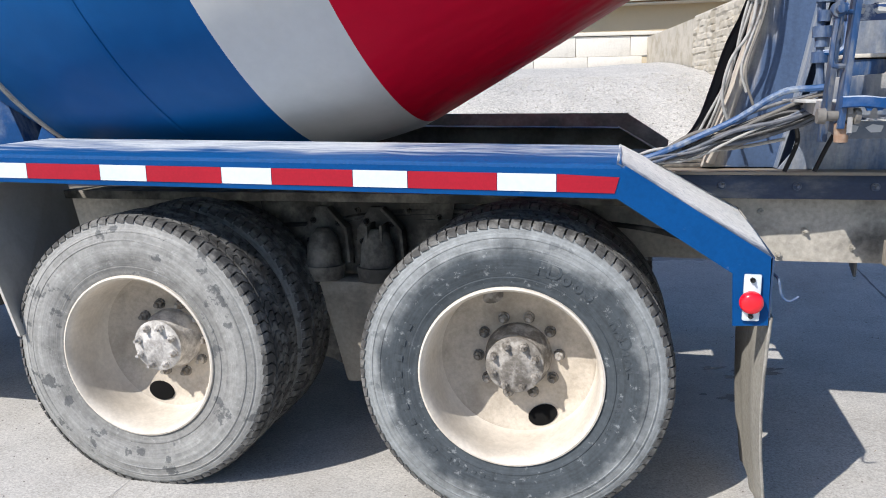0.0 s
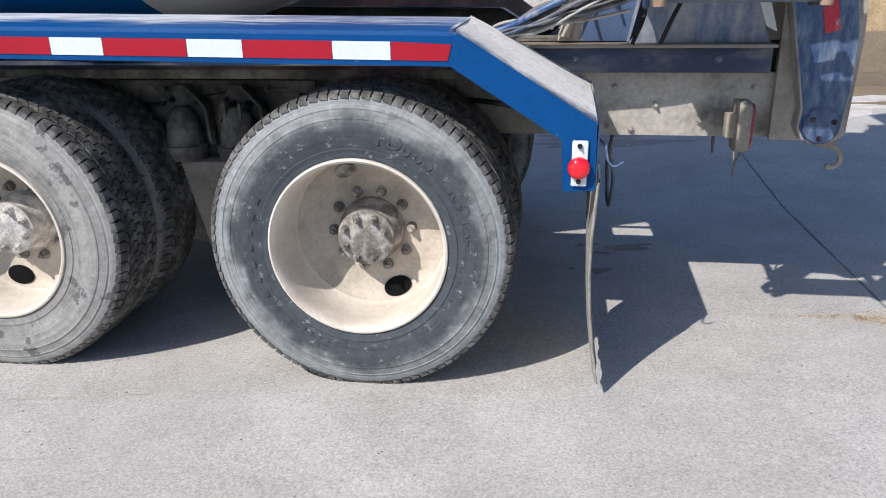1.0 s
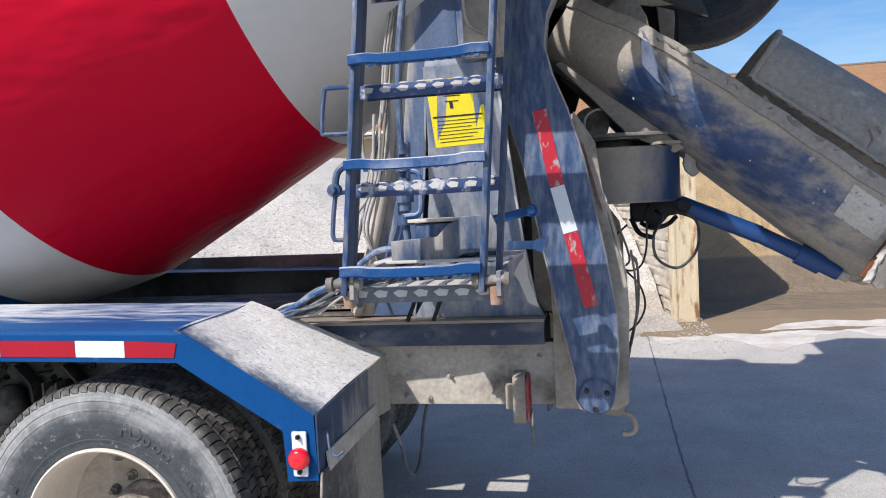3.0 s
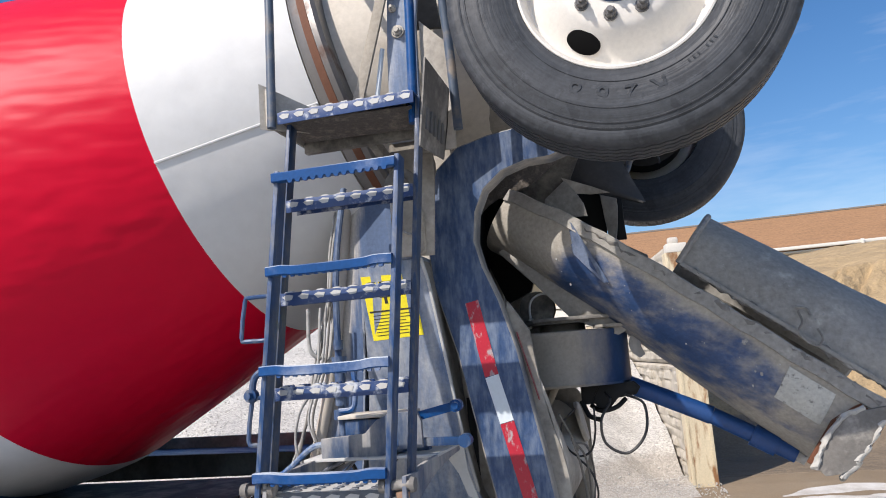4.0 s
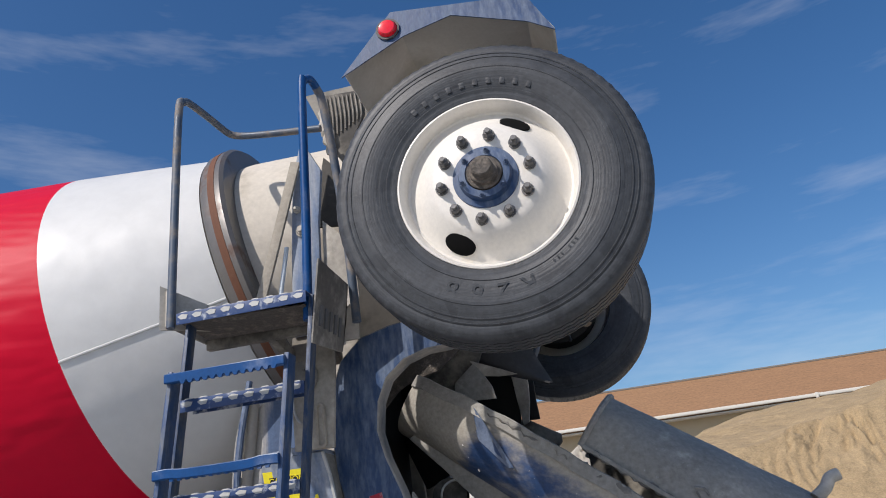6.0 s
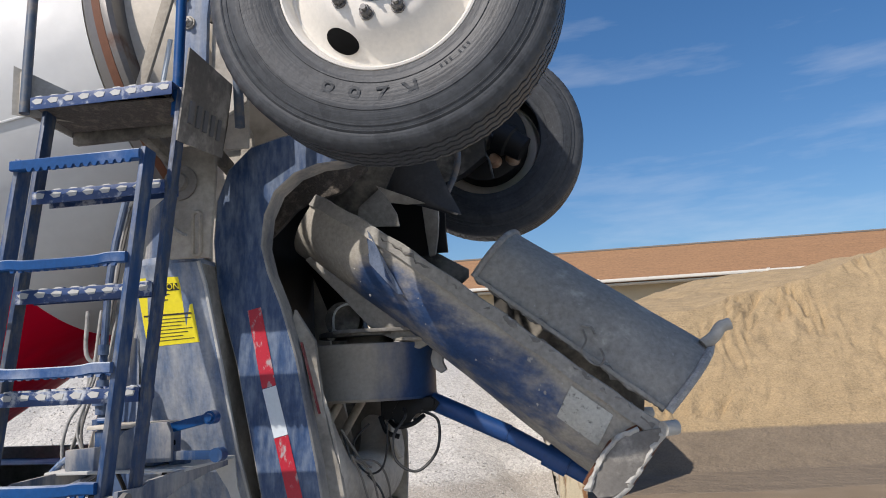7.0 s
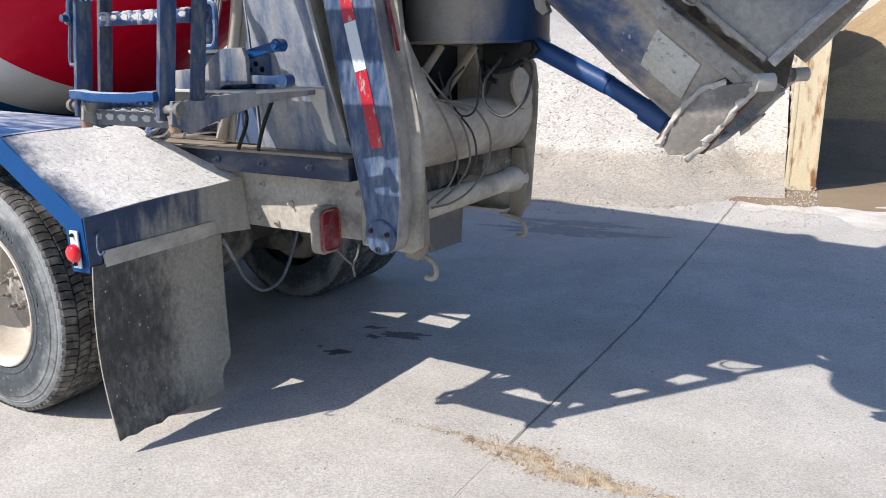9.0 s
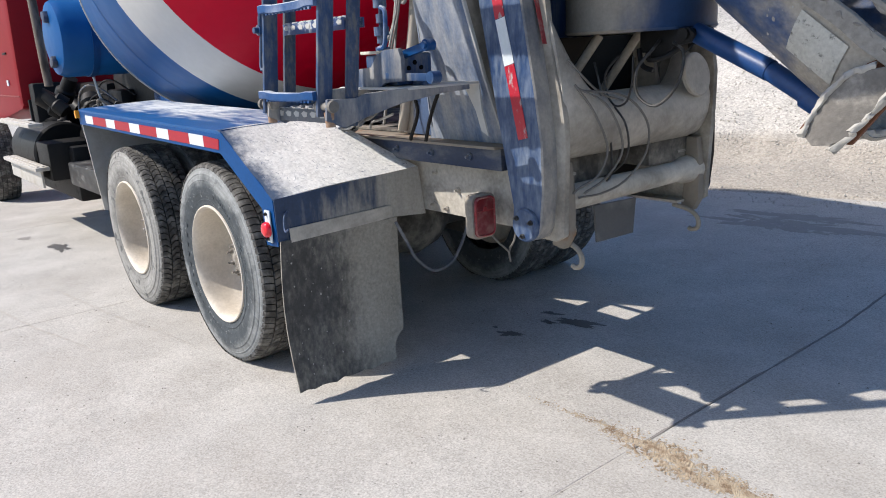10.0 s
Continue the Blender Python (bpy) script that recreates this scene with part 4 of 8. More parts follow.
def wheel(kind, x, y, z, turn, face=1, hidden=False):
    """kind: drive_front, drive or tag. face 1: outer side towards -y."""
    deep = kind != "tag"
    bm, hr, hy = make_rim(deep)
    w = tpart("wheel", bm, ["cream", "cream_dirty"] if deep else "cream_white", "cream painted steel disc wheel" if deep else "off-white steel disc wheel")
    w.matrix_basis = pose(x, y, z, 0, 0, 0) @ (Matrix() if face > 0 else Matrix.Rotation(math.pi, 4, "Z")) @ Matrix.Rotation(turn, 4, "Y")
    child("tyre", ME[kind], w, pose(0, 0.0, 0))
    if deep:
        child("tread", ME["tread_z" if kind == "drive_front" else "tread"], w)
    if hidden:
        return w
    for k, a in enumerate((-1.24, 1.90) if deep else (-2.12, 1.02)):
        hb = B()
        hole_disc(hb, hr, hy, a, 0.030 if deep and k else 0.042, -0.33 if deep else 0.7)
        part("hand_hole", hb, "hub" if deep and k else "void", w, "oval hand hole")
    if deep:
        h = B()
        lathe(h, [(0.235, 0.118), (0.20, 0.115), (0.185, 0.108), (0.17, 0.098), (0.14, 0.095), (0.138, 0.099), (0.122, 0.099), (0.118, 0.092), (0.112, 0.06), (0.106, 0.05), (0.104, 0.0)], AX_Y, 40)
        hub_mat = "hub_pale" if kind == "drive_front" else "hub"
        part("hub", h, hub_mat, w, "axle hub caked with dried cement")
        for px, py, pz in ring_pts(0.076, 8, 0.118, 0, 0, 0.3):
            nb = B()
            nut(nb, px, py, pz, 0.0125, 0.022)
            part("axle_bolt", nb, hub_mat, w)
        for px, py, pz in ring_pts(0.143, 10, 0.232, 0, 0):
            q = B()
            nut(q, px, py, pz, 0.0165, 0.026)
            part("lug_nut", q, "hub", w)
    else:
        h = B()
        lathe(h, [(-0.028, 0.108), (-0.036, 0.106), (-0.038, 0.088), (-0.062, 0.082), (-0.065, 0.062), (-0.062, 0.06)], AX_Y, 40)
        part("hub_flange", h, "blue_dirty", w, "blue painted hub flange")
        c = B()
        lathe(c, [(-0.05, 0.058), (-0.068, 0.057), (-0.070, 0.046), (-0.088, 0.045), (-0.09, 0.037), (-0.118, 0.0335), (-0.122, 0.029), (-0.121, 0.0)], AX_Y, 36)
        for v in c.verts:
            v.co += Vector((0, 0.002, 0)) * noise.noise(v.co * 90)
        part("hub_cap", c, "rust_dark", w, "crusty dark hub cap")
        for k, (px, py, pz) in enumerate(ring_pts(0.0775, 6, -0.06, 0, 0, 0.3)):
            q = B()
            nut(q, px, py, pz, 0.008, 0.012)
            part("cap_bolt", q, "blue_dirty", w)
        for px, py, pz in ring_pts(0.146, 10, -0.03, 0, 0, 0.1):
            q = B()
            nut(q, px, py, pz, 0.0165, 0.03)
            part("lug_nut", q, "nut", w)
    return w




def raised(w, text, mid, turn, r, size, material, spread=0.72):
    """Moulded letters round the sidewall, tops outwards, read clockwise; mid: angle of the middle of the word."""
    step = size * spread / r
    for i, chs in enumerate(text):
        if chs == " ":
            continue
        bm = B()
        a = mid - (i - (len(text) - 1) / 2) * step + turn
        right, up = Vector((math.sin(a), 0, -math.cos(a))), Vector((math.cos(a), 0, math.sin(a)))
        m = Matrix((right, up, Vector((0, -1, 0)))).transposed().to_4x4()
        m.translation = (r * math.cos(a), -0.0142 - 0.10 * (r - 0.37), r * math.sin(a))
        if chs == "|":
            box(bm, -size * 0.15, size * 0.15, -size * 0.33, size * 0.33, -0.002, -0.0002, 0.0008, m)
        else:
            cu = bpy.data.curves.new("letter", "FONT")
            cu.body, cu.size, cu.align_x, cu.align_y, cu.extrude, cu.offset, cu.bevel_depth = chs, size, "CENTER", "CENTER", 0.0006, 0.0004, 0.0006
            tmp = bpy.data.objects.new("letter", cu)
            scene.collection.objects.link(tmp)
            me = bpy.data.meshes.new_from_object(tmp.evaluated_get(bpy.context.evaluated_depsgraph_get()))
            bpy.data.objects.remove(tmp)
            me.transform(m)
            bm.from_mesh(me)
            bpy.data.meshes.remove(me)
        part("moulded_bar" if chs == "|" else "moulded_letter", bm, material, w)


WY = 2.375
for key, x, turn in (("drive_front", -1.605, 0.62), ("drive", -0.243, -0.06)):
    axle_z = 0.478 if x < -1 else 0.489
    near_w = wheel(key, x, WY - 0.005, axle_z, turn)
    if key == "drive":
        raised(near_w, "FD663", radians(62), turn, 0.385, 0.070, "tyre", 0.62)
        raised(near_w, "RADIAL", radians(19), turn, 0.385, 0.056, "tyre", 0.60)
        raised(near_w, "|||||||||", radians(190), turn, 0.383, 0.075, "tyre", 0.8)
        raised(near_w, "||||||", radians(248), turn, 0.366, 0.046, "tyre", 0.7)
        raised(near_w, "||||||||", radians(-18), turn, 0.352, 0.022, "tyre", 0.8)
    wheel(key, x, WY + 0.335, axle_z, turn + 1, 1, True)
    wheel(key, x, 2 * CY - WY, axle_z, turn, -1, True)
    wheel(key, x, 2 * CY - WY - 0.335, axle_z, turn, -1, True)
tag_w = wheel("tag", 1.84, 2.375, 2.738, 0.0)
raised(tag_w, "||||||||||", radians(92), 0.0, 0.372, 0.058, "tyre_clean", 0.82)
raised(tag_w, "R268", radians(-96), 0.0, 0.377, 0.078, "tyre_clean", 1.05)
raised(tag_w, "||| |||", radians(-54), 0.0, 0.352, 0.020, "tyre_clean", 0.8)
wheel("tag", 1.927, 4.562, 2.828, 0.4, -1, True)


# ---- fenders and flaps ----
def sheet(bm, pts, d):
    """A plate with the given corner points and the thickness vector d."""
    d = Vector(d)
    a = [bm.verts.new(p) for p in pts]
    b = [bm.verts.new(Vector(p) + d) for p in pts]
    fs = [bm.faces.new(a), bm.faces.new(b[::-1])]
    for i in range(len(a)):
        j = (i + 1) % len(a)
        fs.append(bm.faces.new((a[j], a[i], b[i], b[j])))
    bmesh.ops.recalc_face_normals(bm, faces=fs)
    return bm


def fz(x):
    """The fender climbs a little towards the cab."""
    return -0.0163 * (x - 0.09)


def fender(side):
    """side 1: the near fender, -1: its mirror image across the truck."""
    def y(v):
        return v if side > 0 else 2 * CY - v
    X0 = -2.28
    f = B()
    n = 24
    for i in range(n):
        xa, xb = X0 + (0.09 - X0) * i / n, X0 + (0.09 - X0) * (i + 1) / n
        sa, sb = 0.006 * math.sin(i * 1.7), 0.006 * math.sin((i + 1) * 1.7)
        for (ya, za), (yb, zb) in zip(((2.328, 1.168), (2.331, 1.181), (2.345, 1.187), (2.60, 1.196), (2.855, 1.204)), ((2.331, 1.181), (2.345, 1.187), (2.60, 1.196), (2.855, 1.204))):
            w = lambda yy: 0.5 if 2.5 < yy < 2.8 else 0
            f.faces.new([f.verts.new(p) for p in ((xa, y(ya), za + fz(xa) + sa * w(ya)), (xb, y(ya), za + fz(xb) + sb * w(ya)), (xb, y(yb), zb + fz(xb) + sb * w(yb)), (xa, y(yb), zb + fz(xa) + sa * w(yb)))])
    bmesh.ops.remove_doubles(f, verts=f.verts[:], dist=0.0005)
    bmesh.ops.recalc_face_normals(f, faces=f.faces[:])
    bmesh.ops.solidify(f, geom=f.faces[:], thickness=0.004)
    fen = tpart("fender", f, "fender_blue", "blue steel fender with cement dust", 30)
    grime(fen, lambda v: 0.12 + (0.64 - 0.26 * step01((v.co.x + 1.0) / 0.5)) * step01((abs(v.co.y - y(2.33)) - 0.01) / 0.14) * (0.85 + 0.45 * bumpy(v.co.x, 0.0, 1.3)))
    sk = B()
    sheet(sk, [(X0, y(2.326), 1.170 + fz(X0)), (0.087, y(2.326), 1.170), (0.10, y(2.328), 1.180), (0.515, y(2.343), 0.918), (0.519, y(2.346), 0.713), (0.421, y(2.343), 0.708), (0.413, y(2.342), 0.866),
               (0.08, y(2.326), 1.083), (X0, y(2.326), 1.083 + fz(X0))], (0, 0.005 * side, 0))
    tpart("skirt", sk, "blue_clean", parent=fen)
    sl = B()
    n = 10
    def slope(u, v):
        a, b = Vector((0.078, y(2.328), 1.188)), Vector((0.085, y(2.856), 1.207))
        c, d = Vector((0.518, y(2.343), 0.920)), Vector((0.522, y(3.10), 0.957))
        return (a.lerp(b, u)).lerp(c.lerp(d, u), v) + Vector((0, 0, 0.003 * math.sin(7 * u + 5 * v)))
    g = [[sl.verts.new(slope(i / n, j / n)) for j in range(n + 1)] for i in range(n + 1)]
    for i in range(n):
        for j in range(n):
            sl.faces.new((g[i][j], g[i + 1][j], g[i + 1][j + 1], g[i][j + 1]))
    bmesh.ops.recalc_face_normals(sl, faces=sl.faces[:])
    bmesh.ops.solidify(sl, geom=sl.faces[:], thickness=0.004)
    ob = tpart("slope_plate", sl, "galv", "worn chalky sloping rear plate", parent=fen)
    grime(ob, lambda v: 0.02 + 0.85 * math.exp(-(abs(v.co.y - y(2.33)) / 0.09)) + 0.12 * step01((1.05 - v.co.z) / 0.1) + 0.10 * bumpy(v.co.x, v.co.y, 5.0))
    scr = B()
    srnd = random.Random(77)
    for k in range(400):
        u, v = srnd.uniform(0.02, 0.98), srnd.uniform(0.03, 0.98)
        if k % 3 and bumpy(u * 3, v * 3, 1.0) + 0.25 < srnd.random() * 0.6 and 0.12 < u < 0.9:
            continue
        a, l = srnd.gauss(0.9, 0.7), 0.006 + 0.045 * srnd.random() ** 2.5
        du, dv = l * math.cos(a) * 1.6, l * math.sin(a) * 1.6
        wd = srnd.uniform(0.0004, 0.0012)
        p0, p1 = slope(u, v), slope(min(1, max(0, u + du)), min(1, max(0, v + dv)))
        n_ = (p1 - p0).cross(Vector((0.55, 0, 0.83))).normalized() * wd
        lift = Vector((0.0009, 0, 0.0013))
        scr.faces.new([scr.verts.new(q) for q in (p0 + lift, (p0 + p1) / 2 + n_ + lift, p1 + lift, (p0 + p1) / 2 - n_ + lift)])
    tagged(tpart("scratches", scr, "blue_dirty", parent=fen, sharp=0), "dark scratches through the chalk", kind="stuff")
    rp = B()
    sheet(rp, [(0.520, y(2.345), 0.918), (0.524, y(3.102), 0.955), (0.524, y(3.13), 0.72), (0.520, y(2.95), 0.735), (0.518, y(2.347), 0.735)], (0.005, 0, 0))
    bmesh.ops.subdivide_edges(rp, edges=rp.edges[:], cuts=6, use_grid_fill=True)
    grime(tpart("rear_plate", rp, "rear_blue", "streaked blue rear plate", parent=fen), lambda v: 0.22 + 0.6 * step01((abs(v.co.y - y(2.33)) - 0.38) / 0.3))
    lip = B()
    sheet(lip, [(0.526, y(2.40), 0.785), (0.526, y(2.93), 0.795), (0.532, y(2.93), 0.738), (0.532, y(2.40), 0.725)], (0.006, 0, 0))
    tpart("clamp_strip", lip, "grey", "flap clamp strip", parent=fen)
    if side > 0:
        edges = [0.086, -0.096, -0.274, -0.554, -0.733, -1.010, -1.188, -1.466, -1.645, -1.938, -2.118]
        for k, (a, b) in enumerate(zip(edges, edges[1:])):
            t = B()
            sheet(t, [(b + 0.001, 2.3245, 1.152 + fz(b)), (a - 0.001, 2.3245, 1.152 + fz(a) - (0.006 if k == 0 else 0)), (a - 0.001 - (0.012 if k == 0 else 0), 2.3245, 1.099 + fz(a)), (b + 0.001, 2.3245, 1.099 + fz(b))], (0, -0.0012, 0))
            tpart("reflective_tape", t, "tape_white" if k % 2 else "tape_red", "white reflective tape" if k % 2 else "red reflective tape", parent=fen)
        pl = B()
        box(pl, 0.444, 0.492, 2.332, 2.340, 0.728, 0.868, 0.006)
        tpart("lamp_plate", pl, "tape_white", "white lamp plate", parent=fen)
        lamp = B()
        lathe(lamp, [(0.0, 0.034), (-0.006, 0.034), (-0.016, 0.031), (-0.022, 0.024), (-0.025, 0.012), (-0.0255, 0.0)], pose(0.467, 2.332, 0.785) @ AX_Y, 32)
        tpart("marker_lamp", lamp, "red_lens", "round red marker lamp", parent=fen)
        for zz in (0.744, 0.852):
            s1 = B()
            nut(s1, 0.467, 2.332, zz, 0.006, 0.004)
            tpart("screw", s1, "black", parent=fen)
        lt_ = B()
        tube(lt_, [(0.53, 2.40, 0.86), (0.545, 2.375, 0.845), (0.555, 2.365, 0.80), (0.575, 2.36, 0.785), (0.60, 2.36, 0.80)], 0.004, 8, 5)
        tpart("latch_hook", lt_, "blue_dirty", "small dark latch hook", parent=fen)
        am = B()
        box(am, -2.29, -2.262, 2.300, 2.328, 1.165, 1.215, 0.004)
        tpart("amber_lamp", am, "amber", "amber marker lamp", parent=fen)
    # stiff guard at the front of the fender
    fr = B()
    sheet(fr, [(-2.27, y(2.330), 1.20), (-2.29, y(2.90), 1.21), (-2.15, y(2.90), 0.52), (-2.07, y(2.335), 0.54)], (-0.012, 0, 0))
    tpart("front_guard", fr, "alu", "dusty front guard sheet", parent=fen)
    if side < 0:
        return
    # flap
    fl = B()
    ny, nz = 14, 20
    rows = []
    for j in range(nz + 1):
        v = j / nz
        z = 0.735 - 0.685 * v
        right = 2.955 - 0.02 * v if z > 0.19 else 2.955 - 0.02 * v - 0.06 * min(1.0, (0.19 - z) / 0.05)
        left = 2.352 - 0.012 * math.sin(v * 3)
        rows.append([fl.verts.new((0.533 + 0.03 * v * v - 0.022 * math.sin(v * 3.1) * (1 - i / ny) + 0.004 * math.sin(i * 1.1 + 3 * v), y(left + (right - left) * i / ny),
                                   z + (0.006 * math.sin(i * 2.3) if j == nz else 0))) for i in range(ny + 1)])
    for a, b in zip(rows, rows[1:]):
        for i in range(ny):
            fl.faces.new((a[i], a[i + 1], b[i + 1], b[i])).smooth = True
    bmesh.ops.recalc_face_normals(fl, faces=fl.faces[:])
    bmesh.ops.solidify(fl, geom=fl.faces[:], thickness=0.009)
    grime(tpart("mud_flap", fl, "flap", "grimy black rubber mud flap"), lambda v: (0.85 if v.normal.x < -0.3 else 0.34 + 0.52 * step01((abs(v.co.y - y(2.35)) - 0.20 - 0.08 * bumpy(v.co.z, 1.0, 4.0)) / 0.26) * (0.75 + 0.25 * step01((v.co.z - 0.1) / 0.4))) + 0.22 * bumpy(v.co.y, v.co.z, 3.0))


fender(1)
fender(-1)

# ---- chassis ----
for yy, s in ((3.135, 1), (4.005, -1)):
    r = B()
    box(r, -7.4, 1.40, *sorted((yy, yy + 0.012 * s)), 0.74, 0.985)
    box(r, -7.4, 1.40, *sorted((yy + 0.012 * s, yy + 0.09 * s)), 0.74, 0.752)
    box(r, -7.4, 1.40, *sorted((yy + 0.012 * s, yy + 0.09 * s)), 0.973, 0.985)
    rail = tpart("frame_rail", r, "frame_steel", "dusty steel frame rail")
    for px, pz in ((0.69, 0.765), (0.60, 0.775), (0.78, 0.86), (0.95, 0.80), (0.62, 0.93), (1.14, 0.93), (0.2, 0.9), (-0.1, 0.85), (-0.6, 0.9), (-0.75, 0.8)):
        nb = B()
        nut(nb, px, yy, pz, 0.011, 0.012, -s)
        tpart("rail_bolt", nb, "frame_steel", parent=rail)
    sb = B()
    a, b = sorted((yy - 0.095 * s, yy + 0.02 * s))
    box(sb, -3.2, 1.17, a, b, 0.992, 1.083, 0.006)
    sub = tpart("subframe_beam", sb, "beam_blue", "dark blue subframe beam")
    tp = B()
    a, b = sorted((yy - 0.135 * s, yy + 0.03 * s))
    box(tp, -3.2, 1.175, a, b, 1.084, 1.096, 0.003)
    tpart("top_flange", tp, "rust_dust", "rusty dusty top flange", parent=sub)
    for px in (0.72, 0.98, 0.46):
        nb = B()
        nut(nb, px, yy - 0.095 * s, 1.04, 0.012, 0.012, -s)
        tpart("beam_bolt", nb, "blue_grey", parent=sub)
for x in (-3.4, -2.3, -0.93, 0.55):
    c = B()
    box(c, x - 0.05, x + 0.05, 3.15, 4.0, 0.78, 0.95, 0.01)
    tpart("crossmember", c, "under")
deck = B()
box(deck, -3.0, 0.35, 2.86, 3.03, 0.985, 1.02, 0.004)
tpart("deck_plate", deck, "under")

# plates on the subframe between the rails
for xa, xb, ya, yb in ((-2.5, -0.33, 3.16, 4.0), (-0.33, 0.72, 3.50, 4.0), (-0.33, 0.72, 3.16, 3.24), (-0.03, 0.10, 3.24, 3.50), (-0.33, -0.10, 3.40, 3.50), (0.50, 0.72, 3.24, 3.50), (0.10, 0.50, 3.375, 3.41)):
    q = B()
    box(q, xa, xb, ya, yb, 1.10, 1.108)
    tpart("subframe_plate", q, "under")

# far side tanks and rails behind the near fender
bx = B()
prism(bx, [(-2.3, 1.02), (0.36, 1.02), (0.37, 1.11), (0.126, 1.27), (-2.3, 1.29)], 4.74, 4.78, 0.005)
tpart("far_splash_guard", bx, "grey_dirty", "dusty far splash guard")

# axles, beams and castings between the wheels
for x in (-1.605, -0.243):
    ax = B()
    lathe(ax, [(2.62, 0.0), (2.62, 0.13), (2.86, 0.13), (2.90, 0.075), (3.30, 0.08), (3.42, 0.17), (3.57, 0.21), (3.72, 0.17), (3.84, 0.08), (4.24, 0.075), (4.28, 0.13), (4.5, 0.13), (4.5, 0)], pose(x, 0, 0.497) @ AX_Y, 28)
    tpart("drive_axle", ax, "under", "dirty drive axle housing")
for yy in (3.0, 4.14):
    wb2 = B()
    prism(wb2, [(-1.72, 0.36), (-1.66, 0.46), (-1.15, 0.50), (-0.92, 0.56), (-0.70, 0.50), (-0.18, 0.46), (-0.12, 0.36), (-0.18, 0.30), (-0.75, 0.30), (-0.92, 0.22), (-1.1, 0.30), (-1.66, 0.30)], yy - 0.05, yy + 0.05, 0.015)
    tpart("walking_beam", wb2, "under", "cast walking beam")
    sd = B()
    prism(sd, [(-1.19, 0.652), (-0.78, 0.652), (-0.785, 0.60), (-0.84, 0.50), (-0.90, 0.22), (-1.01, 0.21), (-1.06, 0.42), (-1.10, 0.56)], yy - 0.09, yy + 0.06, 0.02)
    tpart("saddle", sd, "saddle", "dusty suspension saddle")
    for xx in (-1.10, -0.865):
        d = B()
        lathe(d, [(0.655, 0.0), (0.655, 0.082), (0.70, 0.088), (0.712, 0.088), (0.715, 0.076), (0.735, 0.072), (0.80, 0.066), (0.845, 0.050), (0.865, 0.028), (0.868, 0.0)], pose(xx, yy - 0.05, 0) @ Matrix.Rotation(-math.pi / 2, 4, "Y"), 28)
        can = tpart("spring_can", d, "under", "dusty rubber spring can with a domed cap")
        br_ = B()
        prism(br_, [(xx - 0.115, 0.70), (xx - 0.110, 0.85), (xx - 0.050, 0.945), (xx + 0.015, 0.945), (xx + 0.095, 0.86), (xx + 0.105, 0.70)], yy + 0.012, yy + 0.036, 0.006)
        tpart("cap_plate", br_, "under", parent=can)
        br_ = B()
        for p_, q_ in (((xx + 0.015, 0.945), (xx + 0.095, 0.86)), ((xx + 0.095, 0.86), (xx + 0.105, 0.72))):
            bar(br_, (p_[0], yy - 0.015, p_[1]), (q_[0], yy - 0.015, q_[1]), 0.012, 0.055, (0, 1, 0))
        tpart("plate_fold", br_, "under", parent=can)
        if xx > -1:
            for dx_ in (-0.032, 0.030):
                br_ = B()
                box(br_, xx + dx_ - 0.006, xx + dx_ + 0.006, yy - 0.10, yy + 0.012, 0.72, 0.885, 0.004)
                tpart("cap_rib", br_, "under", parent=can)
        for bx_, bz_ in ((-0.065, 0.885), (0.045, 0.875), (-0.085, 0.80)):
            nb_ = B()
            nut(nb_, xx + bx_, yy + 0.012, bz_, 0.010, 0.012)
            tpart("plate_bolt", nb_, "soot", parent=can)
    sp_ = B()
    prism(sp_, [(-1.42, 0.96), (-0.56, 0.96), (-0.60, 0.74), (-0.72, 0.66), (-1.26, 0.66), (-1.38, 0.74)], yy + 0.04, yy + 0.06, 0.006)
    spring_plate = tpart("spring_plate", sp_, "under", "dusty bolted spring bracket plate")
    for px_, pz_ in ((-1.33, 0.90), (-1.20, 0.925), (-0.98, 0.925), (-0.76, 0.925), (-0.63, 0.90), (-0.66, 0.80), (-1.31, 0.80), (-0.98, 0.80), (-0.98, 0.72)):
        nb_ = B()
        nut(nb_, px_, yy + 0.04, pz_, 0.013, 0.014)
        tpart("plate_bolt", nb_, "under", parent=spring_plate)
hg = B()
prism(hg, [(-1.30, 0.98), (-0.68, 0.98), (-0.74, 0.80), (-0.86, 0.70), (-1.10, 0.70), (-1.24, 0.80)], 3.08, 3.13, 0.01)
tpart("spring_hanger", hg, "under", "cast spring hanger")
for x in (-0.62, -1.28, -0.05):
    ab = B()
    lathe(ab, [(0, 0), (0, 0.075), (0.10, 0.08), (0.11, 0.07), (0.2, 0.065), (0.2, 0)], pose(x, 3.2, 0.62) @ Matrix.Rotation(0.5, 4, "Y"), 20)
    tpart("brake_chamber", ab, "under")
for k in range(3):
    sh = B()
    tube(sh, [(-1.9, 3.05 + 0.03 * k, 0.93 - 0.03 * k), (-1.3, 3.02 + 0.03 * k, 0.86), (-0.7, 3.05, 0.93 - 0.02 * k), (0.1, 3.06, 0.88), (0.45, 3.08, 0.80)], 0.011, 6, 6)
    tpart("air_line", sh, "black")

